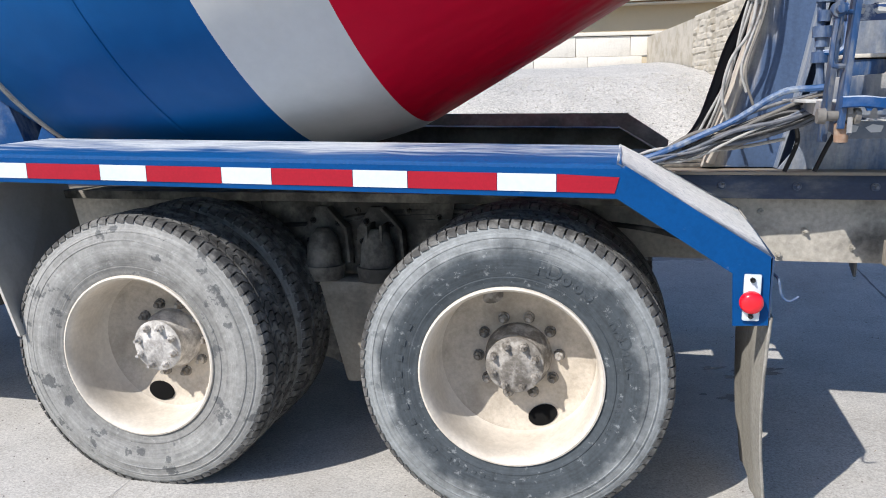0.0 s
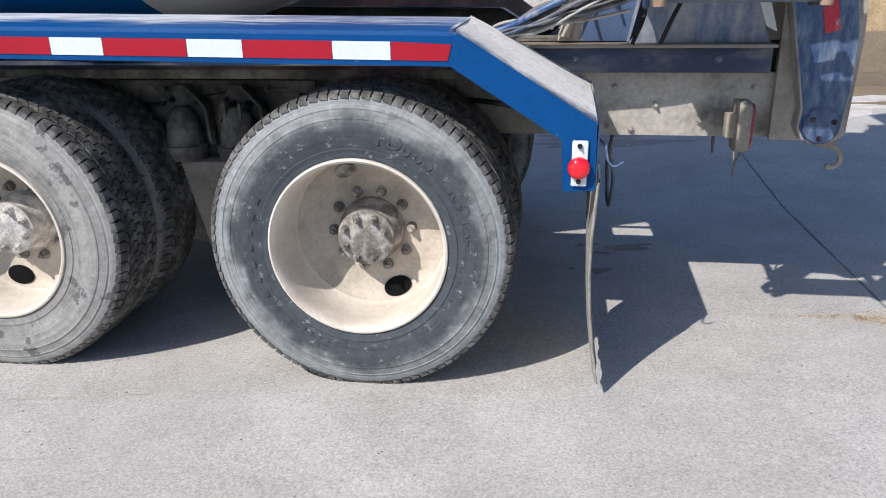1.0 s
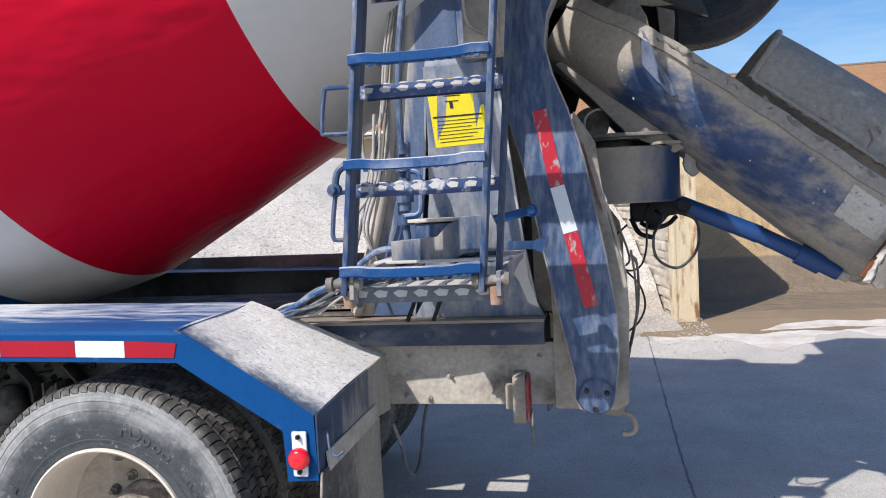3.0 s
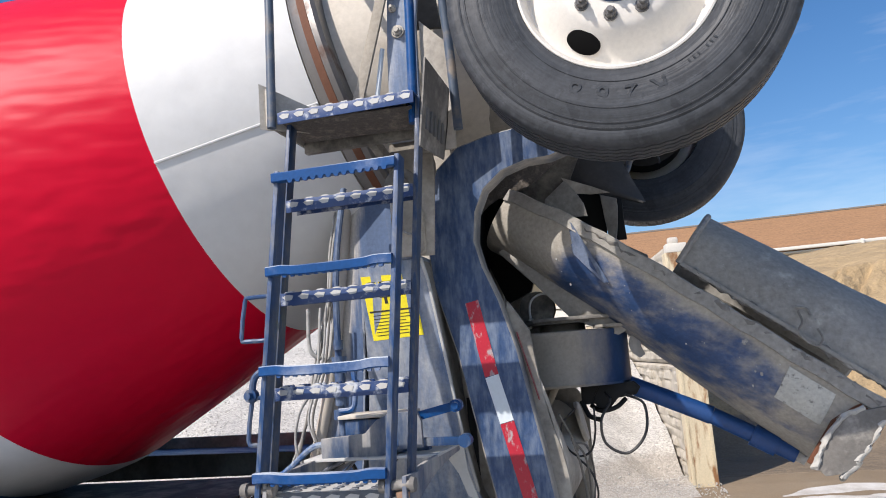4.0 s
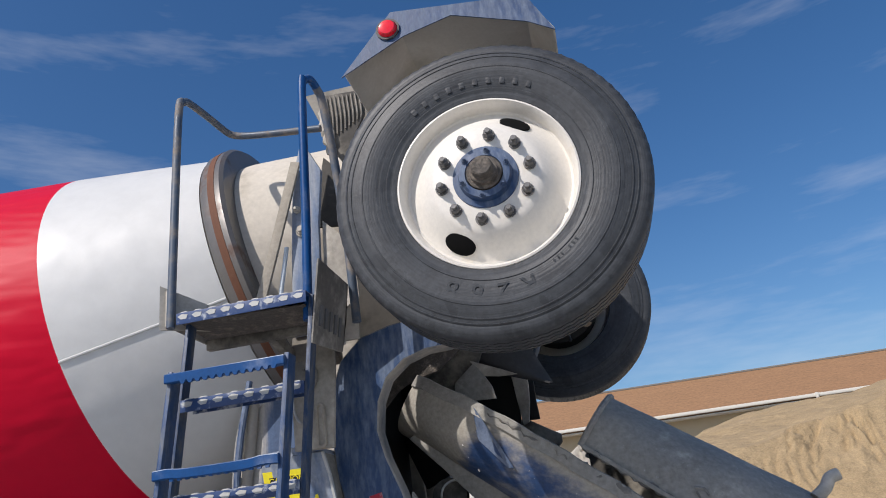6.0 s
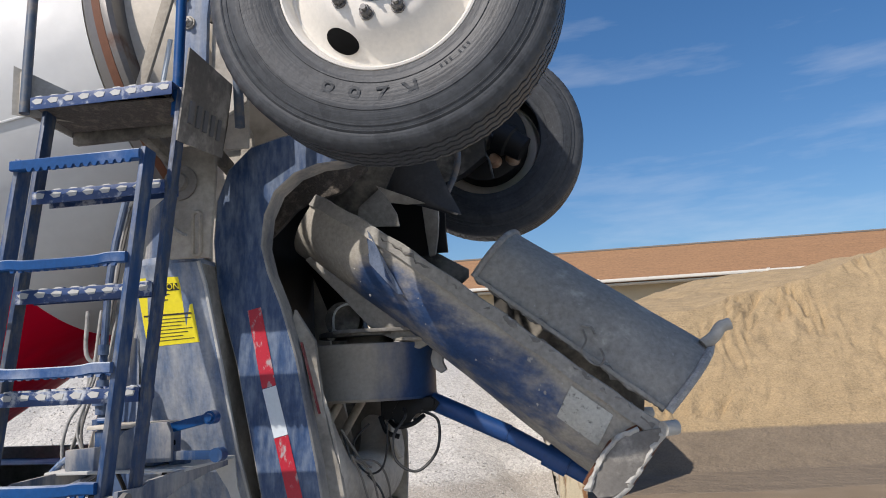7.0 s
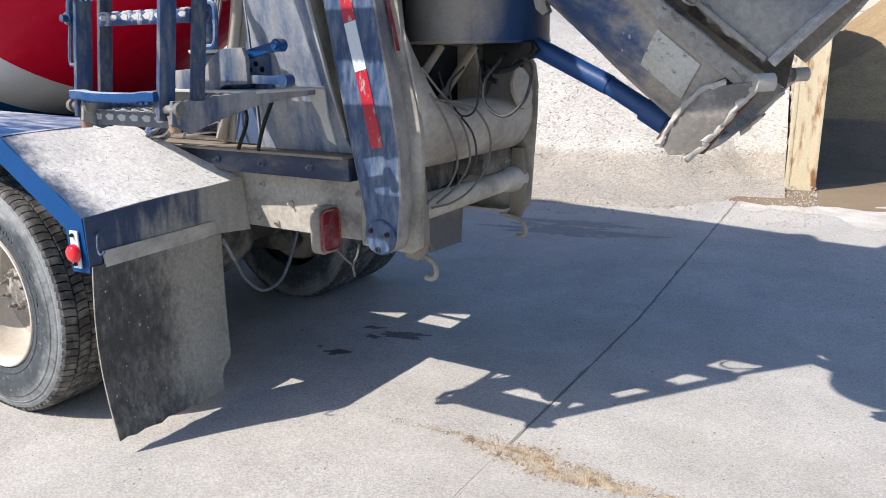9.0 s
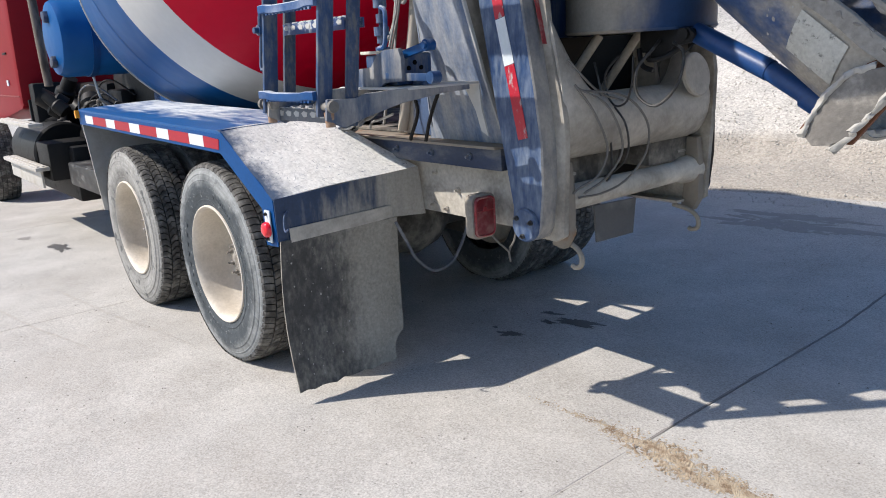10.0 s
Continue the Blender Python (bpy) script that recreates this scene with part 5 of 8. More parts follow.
# rear valve bracket under the rail
for x0, w in ((0.11, 0.05), (0.19, 0.03)):
    q = B()
    box(q, x0, x0 + w, 3.0, 3.08, 0.57, 0.74, 0.006)
    tpart("drop_bracket", q, "under")
lf = B()
tube(lf, [(0.60, 2.90, 0.73), (0.62, 2.95, 0.613), (0.62, 2.99, 0.538), (0.62, 3.09, 0.458), (0.62, 3.195, 0.472), (0.62, 3.257, 0.535), (0.62, 3.295, 0.60), (0.64, 3.33, 0.72)], 0.0075, 8, 8)
tpart("air_hose", lf, "hose_grey", "looped grey air hose")
for k, pts in enumerate(([(1.09, 3.03, 0.73), (1.10, 3.06, 0.69), (1.10, 3.10, 0.655), (1.10, 3.134, 0.624)], [(1.10, 3.175, 0.71), (1.10, 3.165, 0.67), (1.10, 3.134, 0.63), (1.10, 3.14, 0.58)])):
    w = B()
    tube(w, pts, 0.0045, 6, 6)
    tpart("lamp_wire", w, "cable")
fb = B()
sheet(fb, [(1.12, 3.66, 0.74), (1.16, 3.92, 0.74), (1.16, 3.90, 0.57), (1.12, 3.68, 0.56)], (0.01, 0, 0))
tpart("far_splash_flap", fb, "flap_grey", "dusty splash flap")

# tail lamp
def rounded(y0, y1, z0, z1, r):
    """Outline of a rectangle with rounded corners."""
    return [(cy + r * math.cos(a), cz + r * math.sin(a)) for cy, cz, b in ((y1 - r, z1 - r, 0.0), (y0 + r, z1 - r, 0.5), (y0 + r, z0 + r, 1.0), (y1 - r, z0 + r, 1.5))
            for a in (math.pi * (b + 0.1 * k) for k in range(6))]


tl = B()
prism(tl, rounded(2.936, 3.064, 0.713, 0.899, 0.03), 1.052, 1.098, 0.004, "yz")
box(tl, 1.02, 1.055, 2.98, 3.03, 0.76, 0.85, 0.004)
lampb = tpart("tail_lamp", tl, "saddle", "dusty rectangular tail lamp box")
le = B()
prism(le, rounded(2.944, 3.056, 0.721, 0.891, 0.026), 1.09, 1.105, 0.005, "yz")
lens = tpart("lens", le, "lens_red", "dusty red lens", parent=lampb)
bz = B()
rim_line = [(1.106, p, q_) for p, q_ in rounded(2.949, 3.051, 0.726, 0.886, 0.023)]
tube(bz, rim_line + rim_line[:1], 0.0045, 8)
part("lens_rim", bz, "dark_red", lens)
bz = B()
box(bz, 1.104, 1.1075, 2.953, 3.047, 0.828, 0.833)
part("lens_rib", bz, "dark_red", lens)
bz = B()
lathe(bz, [(0.0, 0.012), (0.003, 0.010), (0.004, 0.0)], pose(1.104, 3.0, 0.838), 14)
part("lens_screw", bz, "dark_red", lens)

# ---- rear frame, tag axle arms ----
ARM = [(1.295, 0.755), (1.272, 0.80), (1.278, 0.87), (1.200, 1.24), (1.118, 1.67), (1.045, 1.94), (1.032, 2.12), (1.045, 2.27), (1.09, 2.385), (1.18, 2.465), (1.30, 2.495), (1.42, 2.51), (1.56, 2.60), (1.72, 2.80), (1.84, 2.86),
       (1.95, 2.80), (1.95, 2.66), (1.84, 2.58), (1.70, 2.52), (1.60, 2.395), (1.53, 2.375), (1.44, 2.372), (1.35, 2.345), (1.275, 2.285), (1.235, 2.20), (1.222, 2.09), (1.245, 1.99), (1.295, 1.86), (1.345, 1.68),
       (1.41, 1.32), (1.440, 1.12), (1.442, 0.95), (1.425, 0.80), (1.40, 0.755), (1.35, 0.738)]


def arm(side):
    y0, y1 = (2.992, 3.10) if side > 0 else (2 * CY - 2.992, 2 * CY - 3.10)
    bm = B()
    n = len(ARM)
    cen = [Vector((x, 0, z)) for x, z in ARM]
    ins = []
    for i in range(n):
        d = (cen[(i + 1) % n] - cen[i - 1]).normalized()
        ins.append(cen[i] + Vector((-d.z, 0, d.x)) * -0.006)
    rows = [[bm.verts.new((p.x, yy, p.z)) for p in ring] for yy, ring in ((y0, ins), (y0 + 0.006 * side, cen), (y1 - 0.015 * side, cen))]
    front = bm.faces.new(rows[0])
    bm.faces.new(rows[2][::-1])
    for a, b, mi in ((rows[0], rows[1], 1), (rows[1], rows[2], 1)):
        for i in range(n):
            j = (i + 1) % n
            f = bm.faces.new((a[j], a[i], b[i], b[j]))
            f.material_index = mi
    bmesh.ops.recalc_face_normals(bm, faces=bm.faces[:])
    bmesh.ops.triangulate(bm, faces=[f for f in bm.faces if len(f.verts) > 4])
    # the far arm gets darker materials, its shade put into the colour
    ob = tpart("tag_axle_arm", bm, ["blue_dirty", "arm_edge"] if side > 0 else ["under", "soot"], "curved weathered blue tag axle arm" if side > 0 else "curved far tag axle arm in shade-dark colours", 25)
    pn = B()
    yy = y0
    lathe(pn, [(0.02 * side, 0.066), (-0.012 * side, 0.066), (-0.018 * side, 0.060), (-0.018 * side, 0.0)], pose(1.352, yy, 0.808) @ AX_Y, 32)
    pin = tpart("pivot_cap", pn, "blue_dirty", "round blue pivot cap", parent=ob)
    for a in (0.4, 2.5, 4.6):
        nb = B()
        nut(nb, 1.352 + 0.043 * math.cos(a), yy - 0.018 * side, 0.808 + 0.043 * math.sin(a), 0.008, 0.006, -side)
        part("cap_screw", nb, "black", ob)
    if side > 0:
        path = [(1.19, 1.862), (1.243, 1.582), (1.2845, 1.412), (1.347, 1.138)]
        for k, (a, b) in enumerate(zip(path, path[1:])):
            t = B()
            d = (Vector((b[0], 0, b[1])) - Vector((a[0], 0, a[1]))).normalized()
            s = Vector((-d.z, 0, d.x)) * 0.026
            pa, pb = Vector((a[0], y0 - 0.0015, a[1])) + d * 0.001, Vector((b[0], y0 - 0.0015, b[1])) - d * 0.001
            sheet(t, [pa + s, pa - s, pb - s, pb + s], (0, -0.0015, 0))
            tpart("reflective_tape", t, "tape_white" if k == 1 else "tape_worn", "scuffed white tape" if k == 1 else "scuffed red tape", parent=ob)
        t = B()
        sheet(t, [(1.338, 3.05, 1.735), (1.338, 3.095, 1.735), (1.400, 3.095, 1.48), (1.400, 3.05, 1.48)], (0.003, 0, 0.001))
        tpart("side_tape", t, "dark_red", "faded red tape on the arm's edge", parent=ob)
    return ob


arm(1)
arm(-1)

for yy, s in ((3.07, 1), (4.05, -1)):
    g = B()
    near_edge = [(1.20, 0.74), (1.43, 0.735), (1.472, 0.76), (1.480, 0.99), (1.485, 1.10), (1.482, 1.20), (1.465, 1.30), (1.435, 1.40), (1.41, 1.52), (1.385, 1.74), (1.31, 1.86), (1.20, 1.30)]
    far_edge = [(1.20, 0.74), (1.43, 0.735), (1.475, 0.76), (1.488, 0.99), (1.50, 1.18), (1.502, 1.33), (1.488, 1.42), (1.445, 1.48), (1.38, 1.50), (1.30, 1.47), (1.22, 1.36)]
    prism(g, near_edge if s > 0 else far_edge, *sorted((yy, yy + 0.03 * s)), 0.006)
    tpart("side_plate", g, "grey_dirty", "cement-dusted rear side plate")
    hk = B()
    hy = 3.147 if s > 0 else 3.947
    tube(hk, [(1.36, hy, 0.725), (1.43, hy, 0.715), (1.475, hy, 0.695), (1.495, hy, 0.662), (1.488, hy, 0.632), (1.462, hy, 0.622), (1.445, hy, 0.628)], 0.0105, 10, 6)
    tpart("tow_hook", hk, "saddle", "dusty tow hook")
    wp = B()
    prism(wp, [(1.40, 1.04), (1.455, 1.04), (1.468, 0.93), (1.472, 0.76), (1.44, 0.70), (1.38, 0.71), (1.39, 0.8)], *sorted((yy + 0.03 * s, yy + 0.075 * s)), 0.008)
    tpart("corner_gusset", wp, "rust_dust", "rust-streaked corner gusset")


def casting_top(y):
    """Upper edge of the rear casting: low in the middle, swept up into the side plates."""
    near, far = max(0.0, 3.40 - y) / 0.32, max(0.0, y - 3.84) / 0.18
    return 1.270 + 0.46 * near ** 2.3 + 0.13 * far ** 2.0


ct = B()
rows = []
for i in range(33):
    y_ = 3.08 + (4.03 - 3.08) * i / 32
    h_ = casting_top(y_)
    zc, rz = (1.05 + h_) / 2, (h_ - 1.05) / 2
    row = []
    for k in range(19):
        f = radians(-100 + 225 * k / 18)
        z_ = zc + rz * math.sin(f)
        row.append(ct.verts.new((1.375 + 0.10 * math.cos(f) - 0.20 * max(0.0, z_ - 1.22) + 0.003 * noise.noise((y_ * 9, k * 0.6, 1.0)), y_, z_)))
    rows.append(row)
for a, b in zip(rows, rows[1:]):
    for k in range(18):
        ct.faces.new((a[k], a[k + 1], b[k + 1], b[k])).smooth = True
bmesh.ops.recalc_face_normals(ct, faces=ct.faces[:])
bmesh.ops.solidify(ct, geom=ct.faces[:], thickness=0.012)
casting = tpart("cross_casting", ct, "grey", "wide cement-dusted cross casting")
ed = B()
lathe(ed, [(0.0, 0.095), (0.014, 0.095), (0.020, 0.088), (0.020, 0.0)], pose(1.462, 3.93, 1.315) @ Matrix.Rotation(radians(-12), 4, "Y"), 40)
tpart("end_disc", ed, "grey", "round cement-dusted cover disc", parent=casting)
lt = B()
lathe(lt, [(3.10, 0.0), (3.10, 0.052), (3.88, 0.046), (3.93, 0.06), (4.02, 0.064), (4.02, 0)], pose(1.41, 0, 0.892) @ AX_Y, 28)
tpart("lower_tube", lt, "grey", "lower cross tube")
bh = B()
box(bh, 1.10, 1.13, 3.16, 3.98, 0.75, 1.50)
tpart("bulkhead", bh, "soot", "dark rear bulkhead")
iw = B()
sheet(iw, [(1.39, 3.12, 0.90), (1.30, 3.60, 0.93), (1.28, 3.66, 1.06), (1.36, 3.12, 1.05)], (-0.01, 0, 0))
tpart("inner_web", iw, "under", "dusty inner web plate")
ib = B()
box(ib, 1.22, 1.40, 3.70, 4.0, 0.94, 1.045, 0.01)
tpart("inner_box", ib, "under", "dark inner box section")
for a, b, r in (((1.20, 3.25, 1.17), (1.36, 3.42, 1.50), 0.018), ((1.22, 3.5, 1.17), (1.40, 3.62, 1.5), 0.018), ((1.2, 3.2, 1.5), (1.15, 3.6, 1.2), 0.02)):
    st = B()
    tube(st, [a, b], r, 12)
    tpart("strut", st, "saddle", "dusty diagonal strut")
for k, pts in enumerate(([(1.50, 3.11, 1.33), (1.515, 3.2, 1.22), (1.52, 3.27, 1.08), (1.50, 3.24, 0.98), (1.48, 3.15, 0.94), (1.47, 3.13, 0.92)],
                         [(1.50, 3.12, 1.32), (1.53, 3.26, 1.24), (1.53, 3.35, 1.08), (1.50, 3.30, 0.97), (1.48, 3.18, 0.915)],
                         [(1.50, 3.13, 1.31), (1.53, 3.36, 1.27), (1.54, 3.49, 1.16), (1.53, 3.50, 1.04), (1.50, 3.42, 0.94), (1.48, 3.3, 0.90), (1.47, 3.16, 0.90)],
                         [(1.46, 3.12, 1.42), (1.49, 3.2, 1.33), (1.50, 3.28, 1.28), (1.49, 3.4, 1.25)])):
    w = B()
    tube(w, pts, 0.0045, 6, 8)
    tpart("loose_cable", w, "cable", "thin grey loose cable")

for pts in ([(1.39, 3.35, 1.40), (1.42, 3.35, 1.30), (1.425, 3.35, 1.23), (1.46, 3.36, 1.11), (1.46, 3.37, 0.97), (1.43, 3.36, 0.92)],
            [(1.575, 3.35, 1.42), (1.57, 3.35, 1.32), (1.545, 3.35, 1.25), (1.49, 3.35, 1.235), (1.44, 3.36, 1.29), (1.44, 3.36, 1.36), (1.50, 3.36, 1.42)],
            [(1.49, 3.35, 1.23), (1.54, 3.35, 1.17), (1.558, 3.35, 1.09), (1.53, 3.36, 1.02), (1.47, 3.36, 0.97), (1.43, 3.36, 0.95)]):
    w = B()
    tube(w, pts, 0.0042, 8, 8)
    tpart("hanging_hose", w, "black", "thin dark hanging hose")

# turret with the pivot of the chute
tu = B()
lathe(tu, [(1.505, 0.0), (1.505, 0.285), (1.515, 0.297), (1.53, 0.292), (1.70, 0.292), (1.715, 0.300), (1.728, 0.300), (1.732, 0.28), (1.735, 0.0)], pose(1.44, CY, 0) @ Matrix.Rotation(-math.pi / 2, 4, "Y"), 56)
turret = grime(tpart("chute_turret", tu, "blue_grey2", "dark blue chute turret, dusty on one side"), lambda v: 0.50 + 0.55 * step01((1.60 - v.co.x) / 0.25) - 0.2 * step01((v.co.x - 1.6) / 0.1))
tpp = B()
lathe(tpp, [(1.735, 0.0), (1.735, 0.10), (1.765, 0.10), (1.765, 0.215), (1.785, 0.215), (1.79, 0.20), (1.79, 0)], pose(1.46, CY, 0) @ Matrix.Rotation(-math.pi / 2, 4, "Y"), 40)
tpart("turntable", tpp, "under", parent=turret)
sw_ = B()
prism(sw_, [(1.36, 3.36), (1.44, 3.33), (1.78, 3.40), (1.80, 3.47), (1.72, 3.56), (1.40, 3.50)], 1.775, 1.79, 0.003, axes="xy")
tpart("swing_plate", sw_, "ear_steel", "flat swing plate on the turret", parent=turret)
sw_ = B()
prism(sw_, [(1.66, 3.34), (1.80, 3.40), (1.83, 3.46), (1.76, 3.50), (1.60, 3.40)], 1.735, 1.748, 0.003, axes="xy")
tpart("lock_plate", sw_, "grey_dirty", parent=turret)
ew_ = B()
tube(ew_, [(1.345, 3.43, 1.775), (1.345, 3.43, 1.85), (1.365, 3.43, 1.885), (1.405, 3.43, 1.90), (1.45, 3.43, 1.885)], 0.005, 8, 6)
tpart("bent_wire", ew_, "tread_white", "bent pale wire", parent=turret)
ew_ = B()
lumpy(ew_, [(1.33, 3.43, 1.76), (1.345, 3.43, 1.785), (1.35, 3.43, 1.80)], 0.014, 0.012, 2.0, 8, 4)
tpart("crust_lump", ew_, "crust", parent=turret)
hb2 = B()
prism(hb2, [(1.70, 1.745), (1.775, 1.742), (1.79, 1.70), (1.785, 1.645), (1.80, 1.615), (1.775, 1.60), (1.745, 1.625), (1.735, 1.66), (1.75, 1.71)], 3.46, 3.50, 0.006)
tpart("lock_hook", hb2, "blue_grey", "small lock hook", parent=turret)
eye = B()
lathe(eye, [(-0.03, 0.0), (-0.03, 0.075), (0.03, 0.075), (0.03, 0)], pose(1.37, 3.5, 1.84) @ AX_Y, 28)
tpart("pivot_lug", eye, "under", parent=turret)
cyl = B()
tube(cyl, [(1.72, 3.53, 1.492), (2.03, 3.50, 1.35)], 0.037, 20)
ram = tpart("chute_ram", cyl, "blue_ram", "blue hydraulic chute ram")
c2 = B()
tube(c2, [(2.03, 3.50, 1.35), (2.32, 3.468, 1.187)], 0.034, 20)
tube(c2, [(2.17, 3.485, 1.270), (2.255, 3.475, 1.222)], 0.044, 20)
tpart("ram_sleeve", c2, "blue_ram", parent=ram)
c3 = B()
tube(c3, [(2.235, 3.48, 1.235), (2.35, 3.465, 1.165)], 0.022, 12)
tpart("clevis", c3, "crust", parent=ram)
blk = B()
box(blk, 1.52, 1.66, 3.46, 3.58, 1.425, 1.51, 0.012)
prism(blk, [(1.60, 1.505), (1.74, 1.510), (1.765, 1.485), (1.745, 1.455), (1.67, 1.445), (1.63, 1.40), (1.585, 1.395), (1.57, 1.45)], 3.45, 3.47, 0.004)
prism(blk, [(1.60, 1.505), (1.74, 1.510), (1.765, 1.485), (1.745, 1.455), (1.67, 1.445), (1.63, 1.41)], 3.58, 3.60, 0.004)
lathe(blk, [(-0.09, 0.0), (-0.09, 0.022), (0.09, 0.022), (0.09, 0)], pose(1.725, 3.525, 1.487) @ AX_Y, 16)
tpart("ram_mount", blk, "soot", "oily black ram clevis", parent=ram)
for pts_ in ([(1.56, 3.46, 1.42), (1.60, 3.42, 1.40), (1.66, 3.43, 1.41), (1.70, 3.46, 1.44)], [(1.52, 3.46, 1.44), (1.55, 3.44, 1.38), (1.60, 3.44, 1.36)]):
    hs_ = B()
    tube(hs_, pts_, 0.010, 8, 5)
    tpart("mount_hose", hs_, "soot", parent=ram)
hl = B()
tube(hl, [(1.70, 3.42, 1.46), (1.77, 3.38, 1.42), (1.765, 3.35, 1.31), (1.69, 3.33, 1.24), (1.61, 3.33, 1.28), (1.60, 3.34, 1.37), (1.64, 3.38, 1.44), (1.62, 3.45, 1.47)], 0.0058, 8, 8)
tpart("ram_hose", hl, "black", "looped black ram hose")

# ---- chute ----
def trough(bm, a0, a1, half, deep0, deep1, power=0.75, n=18, m=24, thick=0.012, flip=1.0):
    """A bent sheet from a0 to a1 (x, z of its rim), open to one side."""
    rows = []
    d = Vector((a1[0] - a0[0], 0, a1[1] - a0[1])).normalized()
    up = Vector((-d.z, 0, d.x)) * flip
    for j in range(m + 1):
        t = j / m
        deep = deep0 + (deep1 - deep0) * t
        base = Vector((a0[0] + (a1[0] - a0[0]) * t, CY, a0[1] + (a1[1] - a0[1]) * t + chute_bow(t)))
        row = []
        for i in range(n + 1):
            f = math.pi * i / n
            c, s = math.cos(f), math.sin(f)
            wob = 0.004 * noise.noise((t * 6, i * 0.7, flip))
            row.append(bm.verts.new(base + Vector((0, -half(t) * (abs(c) ** 0.8) * (1 if c > 0 else -1), 0)) - up * (deep * s ** power + wob)))
        rows.append(row)
    for a, b in zip(rows, rows[1:]):
        for i in range(n):
            bm.faces.new((a[i], a[i + 1], b[i + 1], b[i])).smooth = True
    bmesh.ops.recalc_face_normals(bm, faces=bm.faces[:])
    bmesh.ops.solidify(bm, geom=bm.faces[:], thickness=thick)
    return bm


def chute_half(t):
    """Half the width of the main chute: tapered up to the bend, then even."""
    return 0.262 + 0.128 * min(1.0, t / 0.21) + 0.012 * t


def chute_bow(t):
    """The rim line bows up a little between its ends."""
    t = min(1.0, max(0.0, t))
    return 0.20 * t * (1 - t) ** 2


A0, A1 = (1.31, 2.316), (2.575, 1.365)
mc = B()
trough(mc, A0, A1, chute_half, 0.23, 0.29)
chute = tpart("main_chute", mc, "chute_blue", "main discharge chute with worn blue paint")


def chute_dirt(v):
    """Cement stays along the rim and the ends; the flank is scraped blue."""
    dx = v.co.x - A0[0]
    dz = v.co.z - A0[1] - chute_bow(dx / (A1[0] - A0[0]))
    s_, dep = 0.7925 * dx - 0.6099 * dz, -(0.6099 * dx + 0.7925 * dz)
    return 0.36 + 0.45 * step01((0.075 - dep) / 0.04) + 0.26 * step01((dep - 0.21) / 0.06) + 0.25 * step01((s_ - 1.12) / 0.25) + 0.40 * step01((0.40 - s_) / 0.10)


grime(chute, chute_dirt)
for s in (-1, 1):
    lp = B()
    path = [(A0[0] + (A1[0] - A0[0]) * k / 24, CY + (chute_half(k / 24) + 0.002) * s, A0[1] + 0.005 + (A1[1] - A0[1]) * k / 24 + chute_bow(k / 24) + 0.004 * math.sin(k * 1.9)) for k in range(25)]
    ring_rows = []
    for p in path:
        ring_rows.append([lp.verts.new(Vector(p) + Vector((0.611 * b_, a_, 0.793 * b_))) for a_, b_ in ((-0.011, -0.026), (0.011, -0.026), (0.011, 0.022), (0.006, 0.026), (-0.006, 0.026), (-0.011, 0.022))])
    for a_, b_ in zip(ring_rows, ring_rows[1:]):
        for k in range(6):
            lp.faces.new((a_[k], a_[(k + 1) % 6], b_[(k + 1) % 6], b_[k]))
    lp.faces.new(ring_rows[0])
    lp.faces.new(ring_rows[-1][::-1])
    bmesh.ops.recalc_face_normals(lp, faces=lp.faces[:])
    tpart("rim_bar", lp, "chute", "cement-coated rim bar", parent=chute)
# square of bare grey cement left on the side
pt = B()
a0, a1 = Vector((A0[0], 0, A0[1])), Vector((A1[0], 0, A1[1]))
d = (a1 - a0).normalized()
upv = Vector((-d.z, 0, d.x))
L = (a1 - a0).length
def on_chute(s, dep, off):
    t = s / L
    half, deep = chute_half(t), 0.23 + 0.06 * t
    sn = min(1.0, max(0.0, dep / deep)) ** (1 / 0.75)
    c = math.sqrt(1 - sn * sn) ** 0.8
    return Vector((a0.x, CY, a0.z + chute_bow(t))) + d * s + Vector((0, -half * c - off, 0)) - upv * dep
pr = [[pt.verts.new(on_chute(1.255 + 0.004 * j + 0.085 * i, 0.042 + 0.030 * j, 0.004)) for i in range(3)] for j in range(5)]
for a, b in zip(pr, pr[1:]):
    for i in range(2):
        pt.faces.new((a[i], a[i + 1], b[i + 1], b[i])).smooth = True
tpart("cement_patch", pt, "patch", "square patch of dried cement", parent=chute)
# pale wedge at the bend: sunlight through the gap put in as colour
sp = B()
sheet(sp, [on_chute(0.300, -0.005, 0.004), on_chute(0.335, 0.0, 0.018), on_chute(0.575, 0.125, 0.012), on_chute(0.555, 0.138, 0.004), on_chute(0.40, 0.10, 0.004)], (0, -0.004, 0))
tpart("sun_wedge", sp, "galv_blue", "pale plate at the bend for the sunlit wedge there", parent=chute)
for yy in (3.40, 3.75):
    low = B()
    prism(low, [(1.235, 2.094), (1.262, 2.108), (1.454, 1.985), (1.687, 1.785), (1.758, 1.725), (1.70, 1.70), (1.52, 1.78), (1.37, 1.95), (1.28, 2.045)], yy, yy + 0.03, 0.006)
    tpart("cradle_plate", low, "chute", "dusty cradle plate under the chute", parent=chute)
